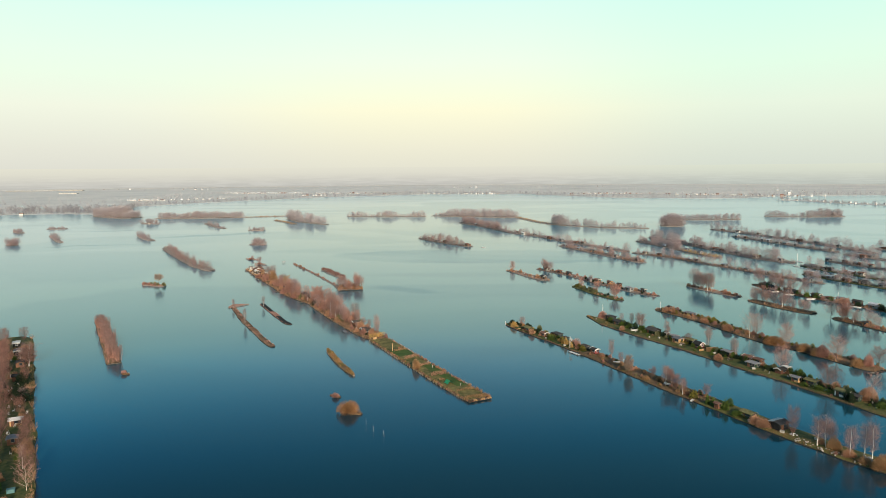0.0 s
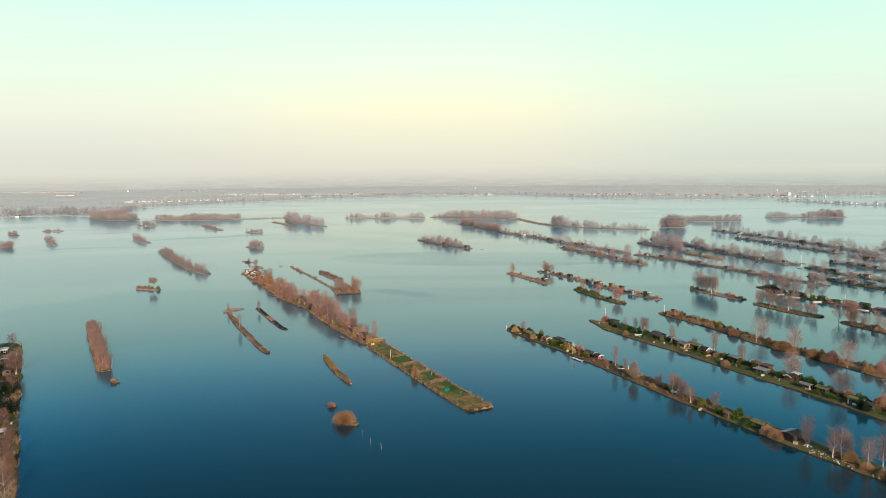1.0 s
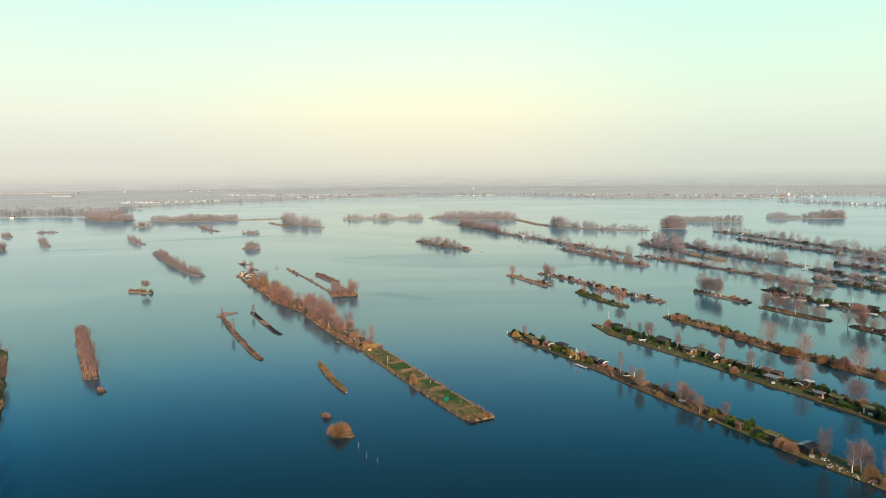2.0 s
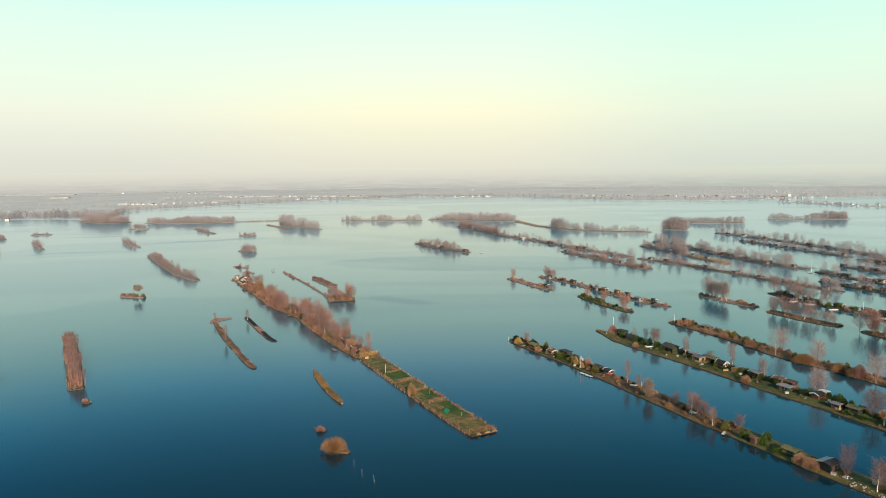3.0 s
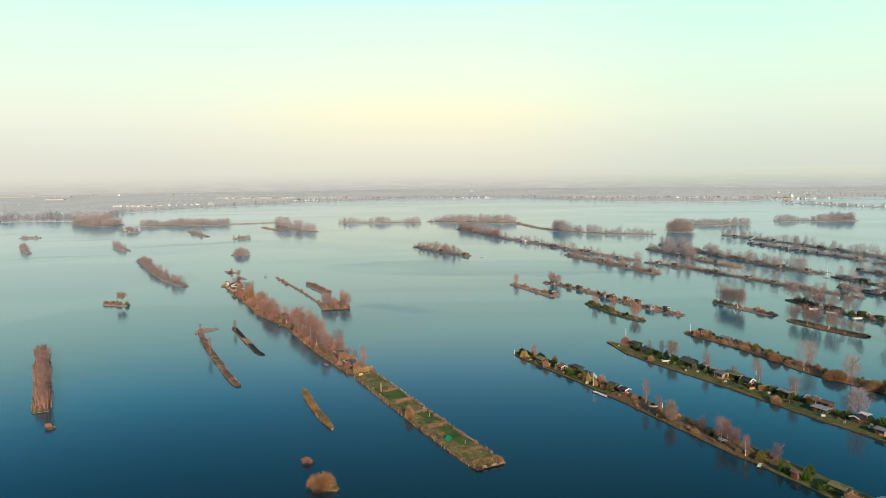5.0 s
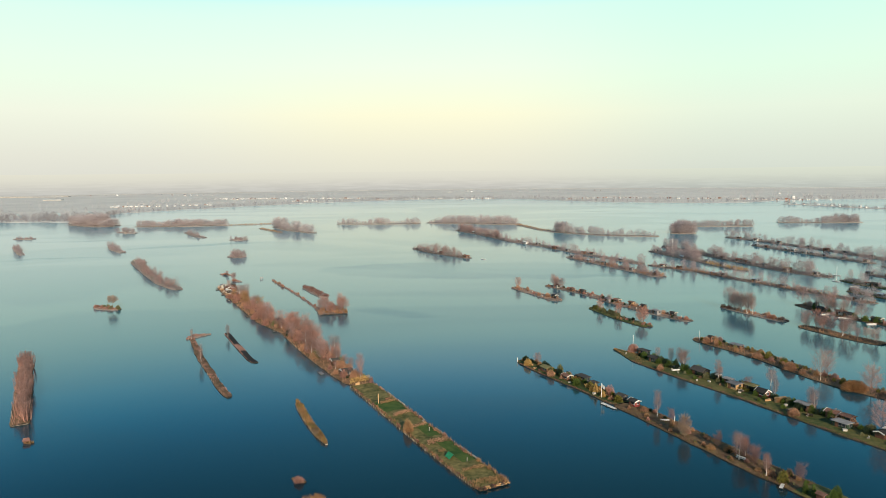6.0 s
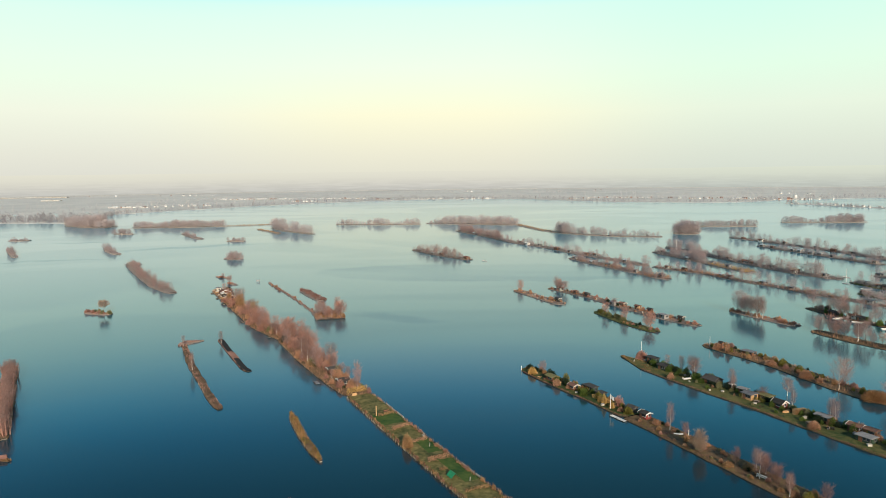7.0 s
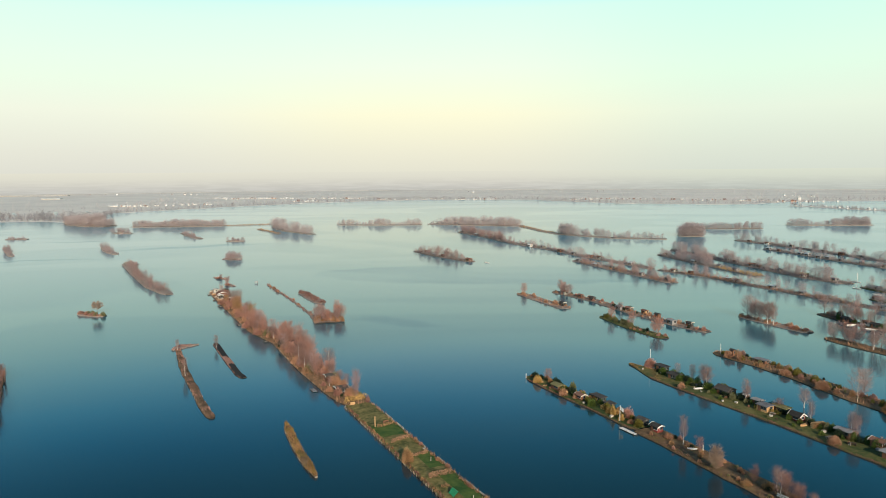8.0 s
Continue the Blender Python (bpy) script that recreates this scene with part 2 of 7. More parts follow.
PILE = mat("weathered_piles", (0.05, 0.038, 0.028), (0.34, 0.28, 0.22), 3.0, vary=0.5)
BARK = mat("bark", (0.09, 0.06, 0.045), (0.20, 0.14, 0.11), 3.0)
BIRCH = mat("birch_bark", (0.58, 0.53, 0.48), (0.84, 0.78, 0.72), 2.0, vary=0.1)
BONE = mat("bare_white_limbs", (0.55, 0.47, 0.38), (0.80, 0.72, 0.60), 2.0)
# lightened partly for haze over the centre strip; nearer trees take TW_RUSSET
TW_PINK = twig_mat("pinkish_twigs", (0.18, 0.10, 0.08), (0.44, 0.238, 0.188))
TW_ORANGE = twig_mat("orange_brown_twigs", (0.20, 0.112, 0.072), (0.46, 0.265, 0.165))
TW_TAN = twig_mat("tan_twigs", (0.165, 0.098, 0.05), (0.40, 0.24, 0.122))
# the next two are paled: middle-distance haze put into their colour
TW_GREY = twig_mat("hazed_grey_brown_twigs", (0.27, 0.235, 0.235), (0.37, 0.32, 0.32), 0.2)
TW_MAUVE = twig_mat("hazed_mauve_twigs", (0.265, 0.208, 0.202), (0.38, 0.297, 0.29), 0.28)
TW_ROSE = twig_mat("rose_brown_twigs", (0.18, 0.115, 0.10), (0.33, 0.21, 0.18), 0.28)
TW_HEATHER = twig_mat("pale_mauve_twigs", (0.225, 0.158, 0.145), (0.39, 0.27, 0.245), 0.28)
TW_RUSSET = twig_mat("dark_russet_twigs", (0.10, 0.056, 0.046), (0.26, 0.138, 0.112))
TW_BUFF = twig_mat("buff_brown_twigs", (0.14, 0.098, 0.072), (0.33, 0.235, 0.175))
# paled for haze over the far islands
TW_SMOKE = twig_mat("hazed_smoke_twigs", (0.30, 0.265, 0.265), (0.37, 0.322, 0.32), 0.2)
TW_AMBER = twig_mat("amber_brown_twigs", (0.14, 0.076, 0.036), (0.36, 0.20, 0.095))
# scrub of the farther strips, greyed and paled to carry haze
TW_HAZED_SCRUB = twig_mat("hazed_brown_scrub", (0.215, 0.192, 0.184), (0.32, 0.282, 0.27), 0.28)
TW_MOSS = twig_mat("grey_green_leaves", (0.09, 0.095, 0.045), (0.23, 0.215, 0.115))
# paled further for haze over the farthest islands
TW_HAZE = twig_mat("hazed_grey_twigs", (0.35, 0.305, 0.298), (0.43, 0.372, 0.362), 0.2)
TW_GOLD = twig_mat("golden_reed", (0.28, 0.175, 0.055), (0.54, 0.36, 0.14))
TW_OLIVE = twig_mat("olive_leaves", (0.078, 0.073, 0.017), (0.20, 0.175, 0.042))
TW_GREEN = twig_mat("evergreen_leaves", (0.030, 0.056, 0.013), (0.11, 0.15, 0.035))
TW_DARK = twig_mat("dark_conifer", (0.010, 0.020, 0.013), (0.032, 0.05, 0.025))
# both far-shore woods carry haze in their colour, the farther one more
TW_FAR = twig_mat("hazed_far_wood", (0.215, 0.193, 0.197), (0.275, 0.248, 0.25), 0.2)
TW_FAINT = twig_mat("hazed_faint_wood", (0.37, 0.345, 0.34), (0.43, 0.40, 0.39), 0.15)
BLACKWOOD = mat("black_boards", (0.018, 0.018, 0.018), (0.05, 0.045, 0.04), 4.0, rough=0.7)
GREENWOOD = mat("dark_green_boards", (0.015, 0.035, 0.022), (0.035, 0.06, 0.04), 4.0, rough=0.6)
# dark boards of the farther huts, lightened to put haze into them
WOOD_HAZED = mat("hazed_dark_boards", (0.18, 0.177, 0.174), (0.30, 0.292, 0.287), 4.0, rough=0.8)
# roofing paled for haze on far huts; also serves faded nearer roofs
FADED_HAZED = mat("faded_hazed_sheet", (0.22, 0.217, 0.217), (0.35, 0.342, 0.342), 1.0)
BROWNWOOD = mat("brown_boards", (0.10, 0.045, 0.028), (0.20, 0.095, 0.055), 4.0, rough=0.7)
REDWOOD = mat("red_boards", (0.14, 0.028, 0.026), (0.22, 0.045, 0.04), 4.0, rough=0.6)
TANWOOD = mat("fresh_boards", (0.38, 0.22, 0.10), (0.58, 0.37, 0.19), 4.0, rough=0.7)
WHITE = mat("white_paint", (0.68, 0.66, 0.62), (0.84, 0.82, 0.78), 3.0, rough=0.5, vary=0.05)
FRAME = mat("weathered_window_frames", (0.14, 0.125, 0.11), (0.26, 0.235, 0.21), 3.0)
CREAM = mat("weathered_cream_paint", (0.40, 0.37, 0.32), (0.58, 0.54, 0.47), 3.0, rough=0.6, vary=0.1)
FELT = mat("roof_felt", (0.035, 0.035, 0.035), (0.09, 0.085, 0.08), 2.0, rough=0.95, spec=0.1)
PALEROOF = mat("pale_roof_sheet", (0.38, 0.42, 0.44), (0.58, 0.62, 0.64), 1.5, rough=0.5)
OLIVEROOF = mat("mossy_roof", (0.13, 0.12, 0.05), (0.24, 0.22, 0.10), 2.0)
TILE = mat("tile_roof", (0.14, 0.075, 0.055), (0.28, 0.15, 0.11), 1.0)
SLATE = mat("slate_roof", (0.14, 0.14, 0.15), (0.25, 0.25, 0.26), 1.0)
BRICK = mat("brick_wall", (0.26, 0.16, 0.12), (0.42, 0.27, 0.20), 1.0)
PLASTER = mat("pale_wall", (0.70, 0.67, 0.62), (0.86, 0.83, 0.78), 0.6)
TEAL = mat("faded_teal_paint", (0.10, 0.22, 0.23), (0.16, 0.32, 0.32), 2.0, rough=0.6)
TARP = mat("green_tarp", (0.015, 0.18, 0.075), (0.03, 0.28, 0.12), 2.0, rough=0.5)
STONE = mat("rubble", (0.30, 0.27, 0.23), (0.58, 0.53, 0.46), 3.0)
GLASS = bpy.data.materials.new("window_glass")
GLASS.use_nodes = True
GLASS.node_tree.nodes["Principled BSDF"].inputs["Base Color"].default_value = (0.03, 0.04, 0.05, 1)
GLASS.node_tree.nodes["Principled BSDF"].inputs["Roughness"].default_value = 0.06

# ---------------------------------------------------------------- mesh helpers


class Build:
    """Collects faces for one mesh."""

    def __init__(self):
        self.v, self.f = [], []

    def face(self, *pts):
        i = len(self.v)
        self.v.extend(tuple(p) for p in pts)
        self.f.append(tuple(range(i, i + len(pts))))

    def box(self, x, y, z, sx, sy, sz, turn=0.0, lean=0.0):
        """A box whose base centre is at x, y, z; turn in radians about z."""
        i = len(self.v)
        c, s = math.cos(turn), math.sin(turn)
        for dz in (0, sz):
            for dx, dy in ((-1, -1), (1, -1), (1, 1), (-1, 1)):
                px, py = dx * sx / 2 + lean * dz, dy * sy / 2
                self.v.append((x + px * c - py * s, y + px * s + py * c, z + dz))
        for q in ((3, 2, 1, 0), (4, 5, 6, 7), (0, 1, 5, 4), (1, 2, 6, 5), (2, 3, 7, 6), (3, 0, 4, 7)):
            self.f.append(tuple(i + k for k in q))
        return self

    def face3(self, a, b, c, th):
        """A triangular board th thick along x."""
        i = len(self.v)
        self.v += [a, b, c] + [(p[0] + th, p[1], p[2]) for p in (a, b, c)]
        self.f += [(i, i + 1, i + 2), (i + 5, i + 4, i + 3), (i, i + 3, i + 4, i + 1), (i + 1, i + 4, i + 5, i + 2), (i + 2, i + 5, i + 3, i)]
        return self

    def tube(self, a, b, ra, rb, n=5):
        a, b = Vector(a), Vector(b)
        d = (b - a).normalized()
        u = d.orthogonal().normalized()
        w = d.cross(u)
        i = len(self.v)
        for p, r in ((a, ra), (b, rb)):
            for k in range(n):
                g = 2 * math.pi * k / n
                self.v.append(tuple(p + (u * math.cos(g) + w * math.sin(g)) * r))
        for k in range(n):
            k2 = (k + 1) % n
            self.f.append((i + k, i + k2, i + n + k2, i + n + k))
        self.f.append(tuple(i + n + k for k in range(n)))
        return self

    def spike(self, a, b, w, rng):
        """One thin blade or twig, wide at its foot."""
        a, b = Vector(a), Vector(b)
        d = b - a
        side = d.cross(Vector((rng.uniform(-1, 1), rng.uniform(-1, 1), rng.uniform(-1, 1))))
        if side.length < 1e-6:
            side = d.orthogonal()
        side = side.normalized() * w / 2
        i = len(self.v)
        self.v.extend((tuple(a - side), tuple(a + side), tuple(b)))
        self.f.append((i, i + 1, i + 2))

    def mesh(self, name, material):
        me = bpy.data.meshes.new(name)
        me.from_pydata(self.v, [], self.f)
        me.materials.append(material)
        me.update()
        return me


def part(name, build, material, parent=None, label=""):
    me = build if isinstance(build, bpy.types.Mesh) else build.mesh(name, material)
    ob = new(name, me)
    if parent is not None:
        ob.parent = parent
    if label:
        ob["label"] = label
    return ob


def root(name, x, y, z, turn=0.0, label="", category="", group="", kind=""):
    ob = new(name)
    ob.matrix_basis = Matrix.Translation((x, y, z)) @ Matrix.Rotation(turn, 4, "Z")
    return tagged(ob, label, category, group, kind)


# ---------------------------------------------------------------- ground, water and far land
ground = Build()
ground.face((-4900, -1500, -2.5), (4900, -1500, -2.5), (4900, 4900, -2.5), (-4900, 4900, -2.5))
tagged(part("ground", ground, BED), "dark flat lake bed under shallow water", "ground", kind="structure")
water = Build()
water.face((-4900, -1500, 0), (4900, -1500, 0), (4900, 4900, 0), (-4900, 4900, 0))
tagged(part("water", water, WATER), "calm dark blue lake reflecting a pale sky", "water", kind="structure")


def land(name, shore, label, z=0.12):
    """Far land: a shoreline with small bays, and the flat country behind it."""
    rng = random.Random(5)
    line = []
    for (x0, y0), (x1, y1) in zip(shore, shore[1:]):
        k = max(2, int(math.hypot(x1 - x0, y1 - y0) / 25))
        for i in range(k):
            t = i / k
            line.append((x0 + (x1 - x0) * t + rng.uniform(-8, 8), y0 + (y1 - y0) * t + rng.uniform(-9, 9)))
    line.append(shore[-1])
    b = Build()
    n = len(line)
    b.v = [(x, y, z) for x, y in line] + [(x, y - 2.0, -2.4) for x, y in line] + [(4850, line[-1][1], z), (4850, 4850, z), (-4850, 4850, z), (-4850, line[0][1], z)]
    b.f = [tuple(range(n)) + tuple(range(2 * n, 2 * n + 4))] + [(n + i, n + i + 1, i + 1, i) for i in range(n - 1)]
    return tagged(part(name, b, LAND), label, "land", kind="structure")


SHORE = [(-1500, 820), (-900, 960), (-640, 1005), (-560, 1035), (-480, 1010), (-500, 1120), (-540, 1230), (-413, 1420), (-264, 1610), (-15, 1760),
         (234, 1720), (330, 1560), (396, 1470), (550, 1400), (644, 1390), (760, 1480), (950, 1500), (1200, 1400), (2000, 1300)]
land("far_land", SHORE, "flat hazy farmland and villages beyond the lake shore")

# ---------------------------------------------------------------- islands
STRIPS = []


class Strip:
    """A long peat island: its near edge as a line from the far end to the near end, and its width to the right of that line."""

    def __init__(self, label, line, width, top, z=0.36, blunt=0.6, wobble=0.35, bank=BANK, seed=1, name="island", pointed=True, taper=0.9, plots=()):
        self.z, self.width = z, width
        self.blunt, self.taper, self.pointed = blunt, taper, pointed
        # distant islands take the copies of ground and bank paled for haze
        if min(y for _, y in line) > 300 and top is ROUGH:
            top, bank = (ROUGH_HAZED, BANK_HAZED) if min(y for _, y in line) < 600 else (ROUGH_FAR, ROUGH_FAR)
        rng = random.Random(seed)
        pts = [Vector((x, y)) for x, y in line]
        step = 2.0 if max(p.y for p in pts) < 420 else 5.0
        self.path = []
        for a, b in zip(pts, pts[1:]):
            k = max(1, int((b - a).length / step))
            self.path += [a.lerp(b, i / k) for i in range(k)]
        self.path.append(pts[-1])
        n = len(self.path)
        self.side = []
        for i in range(n):
            d = (self.path[min(i + 1, n - 1)] - self.path[max(i - 1, 0)]).normalized()
            self.side.append(Vector((-d.y, d.x)))
        self.length = sum((b - a).length for a, b in zip(self.path, self.path[1:]))
        phase = rng.uniform(0, 50)
        t, e = Build(), Build()
        rows = []
        for i, (p, s) in enumerate(zip(self.path, self.side)):
            q = i / (n - 1)
            end = min(1.0, min(q, 1 - q) * self.length / (width * taper) + blunt) if pointed else 1.0
            w0 = width * (0.5 - 0.5 * end) + wobble * noise.noise(Vector((i * 0.35, phase, 0)))
            w1 = width * (0.5 + 0.5 * end) + wobble * noise.noise(Vector((i * 0.35, phase + 9, 0)))
            lift = 0.15 * noise.noise(Vector((i * 0.2, phase + 20, 0)))
            a, b = p + s * w0, p + s * w1
            m0, m1 = a.lerp(b, 0.12), a.lerp(b, 0.88)
            mid = a.lerp(b, 0.5)
            rows.append([(a.x, a.y, -2.4), (a.x, a.y, z - 0.18), (m0.x, m0.y, z), (mid.x, mid.y, z + 0.08 + lift), (m1.x, m1.y, z), (b.x, b.y, z - 0.18), (b.x, b.y, -2.4)])
        for r in rows:
            t.v += r[1:6]
            e.v += [r[0], r[1], r[5], r[6]]
        for i in range(n - 1):
            for k in range(4):
                t.f.append((5 * i + k, 5 * i + 5 + k, 5 * i + 6 + k, 5 * i + 1 + k))
            e.f.append((4 * i, 4 * i + 4, 4 * i + 5, 4 * i + 1))
            e.f.append((4 * i + 2, 4 * i + 6, 4 * i + 7, 4 * i + 3))
        e.f.append((0, 1, 2, 3))
        e.f.append(tuple(4 * (n - 1) + k for k in (3, 2, 1, 0)))
        self.root = root(name, 0, 0, 0, label=label, category="island")
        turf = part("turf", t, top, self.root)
        if plots:
            turf.data.materials.append(MOWN)
            for q0, q1, cols in plots:
                for i in range(int(q0 * (n - 1)), int(q1 * (n - 1))):
                    for k in cols:
                        turf.data.polygons[4 * i + k].material_index = 1
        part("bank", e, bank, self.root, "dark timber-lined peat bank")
        STRIPS.append(self)

    def at(self, q, u):
        """The place at the fraction q of the length and u across (0: near edge)."""
        f = min(max(q, 0), 1) * (len(self.path) - 1)
        i = min(int(f), len(self.path) - 2)
        if self.pointed:
            u = 0.5 + (u - 0.5) * min(1.0, min(q, 1 - q) * self.length / (self.width * self.taper) + self.blunt)
        p = self.path[i].lerp(self.path[i + 1], f - i) + self.side[i] * (u * self.width)
        return p.x, p.y

    def turn(self, q):
        i = min(int(q * (len(self.path) - 1)), len(self.path) - 2)
        d = self.path[i + 1] - self.path[i]
        return math.atan2(d.y, d.x)

    def nearest(self, x, y):
        """Distance outside the strip, and the place moved onto it."""
        p = Vector((x, y))
        i = min(range(len(self.path)), key=lambda k: (self.path[k] + self.side[k] * self.width / 2 - p).length)
        u = (p - self.path[i]).dot(self.side[i]) / self.width
        c = min(max(u, 0.12), 0.88)
        q = self.path[i] + self.side[i] * (c * self.width)
        along = (p - self.path[i] - self.side[i] * (u * self.width))
        if 0 < i < len(self.path) - 1:
            q = q + along
        return (p - q).length, q.x, q.y


def ashore(x, y, reach=9.0):
    """The nearest place on an island."""
    best = min((s.nearest(x, y) + (s.z,) for s in STRIPS), key=lambda r: r[0])
    return (best[1], best[2], best[3]) if best[0] < reach else (x, y, 0.0)


GARDEN = "long narrow garden island with lawn and timber banks"
WILD = "long narrow peat island with brown rough grass"
C_WOOD = Strip("long narrow peat island overgrown with bare winter scrub", [(-117, 430), (-102, 398), (-85, 362), (-71, 333), (-57, 313), (-42, 279), (-30, 255), (-22, 241)], 8.5, ROUGH, seed=2)
C_GARDEN = Strip("narrow lawned garden island with hedges and staked banks", [(-22.4, 242), (-16, 228), (-5, 204), (2, 189), (9.5, 174)], 7.6, MEADOW, seed=3, blunt=0.9, wobble=0.25,
                 plots=((0.24, 0.35, (1, 2, 3)), (0.52, 0.62, (2, 3)), (0.66, 0.84, (2, 3))))
R1_A = Strip(GARDEN, [(28.5, 266), (35, 251), (43, 235), (49, 221.5)], 7.0, LAWN, seed=4)
R1_B = Strip("narrow brown island with heather, birches and a boat", [(49, 221), (57, 201), (66, 178.5), (69.5, 171)], 7.0, ROUGH, seed=5, pointed=False)
R1_C = Strip(GARDEN, [(69.5, 171), (74, 160.5), (80, 147.5), (86, 135.5), (91, 128), (101, 110)], 7.0, LAWN, seed=6, pointed=False)
R2 = Strip("long narrow garden island with cabins and lawns", [(61, 277.5), (71, 253), (78, 238), (84, 226), (93, 204), (101, 187), (107, 171), (111, 160), (120, 140)], 9.5, LAWN, seed=7, blunt=0.12, taper=1.9)
R3 = Strip(WILD, [(96, 291), (103, 276), (108, 262), (113, 241), (116, 232), (122, 222), (125.5, 212), (129, 203), (131, 196)], 8.0, ROUGH, seed=8)
R4 = Strip("small narrow garden island with green hedges", [(73, 353), (79, 330), (86, 312)], 5.5, LAWN, seed=9)
R5 = Strip("narrow island with small huts and brown scrub", [(64, 416), (78, 391), (87, 362), (97, 338), (106, 321)], 6.0, ROUGH, seed=10)
R5B = Strip("short narrow island with a hut", [(45, 412), (53, 391), (61, 371)], 6.5, ROUGH, seed=11)
R6 = Strip("short peat island with a tall bare grove", [(132, 350), (137, 335), (144, 318)], 6.0, ROUGH, seed=12)
R7 = Strip("peat island grown over with bare birches", [(145, 309), (151, 291), (157.6, 278)], 7.0, ROUGH, seed=13)
R7B = Strip("long island with dark cabins and moored boats", [(168, 353), (171, 336), (175, 320), (183, 301), (188, 290), (193, 276), (199, 262)], 5.2, ROUGH, seed=14, blunt=0.8)
R7C = Strip(WILD, [(161.2, 269.5), (165, 258), (169, 244), (174, 228)], 6.5, ROUGH, seed=15)
R8 = Strip("narrow island with scattered bare shrubs", [(101, 544), (118, 491), (134, 441)], 10.0, ROUGH, seed=16)
R8B = Strip("very long thin island with scrub and small huts", [(32, 796), (54, 738), (76, 662), (97, 620), (113, 569), (128, 534), (141, 499)], 9.0, ROUGH, seed=17)
R8C = Strip("very long thin island with scrub and small huts", [(145, 492), (165, 460), (174, 430), (183, 408), (189, 387), (197, 369), (203, 352)], 7.0, ROUGH, seed=18)
R9 = Strip("low island with golden reed at its end", [(172, 575), (180, 530), (193, 462)], 9.0, ROUGH, seed=19)
R9B = Strip("wooded garden island with moored boats", [(192, 605), (203, 545), (211, 490), (217, 455), (228, 430)], 11.0, ROUGH, seed=20)
R10 = Strip("long island covered by bare trees", [(278, 680), (292, 630), (303, 577), (309, 520), (310, 478)], 10.0, ROUGH, seed=21)
R10B = Strip("long island covered by bare trees", [(268, 606), (276, 565), (283, 520), (290, 486)], 8.0, ROUGH, seed=22)
R11 = Strip("garden island with cabins and jetties", [(229, 420), (232, 400), (238, 382), (245, 355), (252, 330)], 7.0, LAWN, seed=23)
R11B = Strip("garden island with cabins and jetties", [(212, 386), (217, 366), (223, 350), (229, 330), (236, 310)], 7.0, LAWN, seed=24)
R12 = Strip("garden island with cabins under bare trees", [(287, 472), (296, 440), (306, 405)], 9.0, ROUGH, seed=25)
R12B = Strip("garden island with cabins under bare trees", [(256, 440), (264, 415), (272, 385)], 8.0, ROUGH, seed=26)
R13 = Strip("garden island with cabins under bare trees", [(330, 505), (345, 465), (360, 430)], 12.0, ROUGH, seed=27)
F1 = Strip("low wooded dam island far out in the lake", [(-112, 915), (-60, 905), (-5, 905)], 14.0, ROUGH, seed=28)
F2 = Strip("wooded island far out in the lake", [(0, 910), (20, 905), (110, 868)], 30.0, ROUGH, seed=29)
F2B = Strip("low dam of reed between far islands", [(108, 872), (120, 800), (130, 765)], 10.0, ROUGH, seed=30)
F3 = Strip("wooded island with a pale sandy edge", [(128, 765), (150, 735), (178, 708), (222, 692)], 14.0, ROUGH, seed=31)
F4 = Strip("round island covered by a bare wood", [(244, 722), (258, 718), (271, 720)], 18.0, ROUGH, seed=32)
F5 = Strip("flat island with a line of bare trees", [(300, 808), (335, 803), (368, 802)], 14.0, ROUGH, seed=33)
F6 = Strip("flat island with a line of bare trees", [(419, 850), (465, 838), (515, 838)], 14.0, ROUGH, seed=34)
F7 = Strip("wooded island near the far shore", [(-478, 972), (-432, 930), (-400, 914)], 34.0, ROUGH, seed=35)
F8 = Strip("wooded island near the far shore", [(-362, 908), (-300, 908), (-246, 916)], 18.0, ROUGH, seed=36)
F9 = Strip("low dam of reed between far islands", [(-246, 920), (-220, 930), (-190, 940)], 5.0, ROUGH, seed=37)
F10 = Strip("narrow island with bare grey trees", [(-186, 885), (-160, 830), (-122, 782)], 10.0, ROUGH, seed=38)
F10B = Strip("low islet of dead reed", [(-196, 860), (-175, 825), (-158, 795)], 5.0, ROUGH, seed=39)
MID = Strip("narrow island with red-roofed boathouses", [(-12, 615), (5, 580), (29, 543)], 8.0, ROUGH, seed=40)
STUB = Strip("row of reed tussocks", [(-91, 452), (-67, 400), (-51, 362)], 1.5, ROUGH, seed=41, wobble=0.9, z=0.1)
BLOB = Strip("oval islet of dense reddish reed", [(-70, 426), (-62, 408), (-53, 390)], 6.5, ROUGH, seed=42, blunt=0.25)
GROVE = Strip("square islet with a thicket of bare willows", [(-52, 363), (-49, 354), (-47, 346)], 13.0, ROUGH, seed=43, blunt=0.95)
L1 = Strip("straight-sided islet packed with osier stems", [(-138.2, 279.0), (-123.5, 252), (-103.3, 214.5)], 4.4, ROUGH, seed=44, blunt=0.85)
L1H = Strip("tiny muddy islet with a duck hut", [(-94.8, 204.3), (-93.3, 203.1), (-91.9, 202.5)], 1.7, ROUGH, seed=45, blunt=0.5, z=0.3)
L2 = Strip("crooked reed-covered peat bank", [(-91.4, 308.6), (-83.7, 291.3), (-76.9, 275.2), (-69.9, 261.2), (-63.4, 248), (-59, 239.4), (-56, 234)], 2.2, ROUGH, seed=46, wobble=0.5, z=0.35, blunt=0.5)
L2B = Strip("crooked reed-covered peat bank", [(-85.0, 315.0), (-90.0, 312.4), (-92.6, 305.6)], 4.6, ROUGH, seed=47, z=0.33, blunt=0.2, taper=0.9)
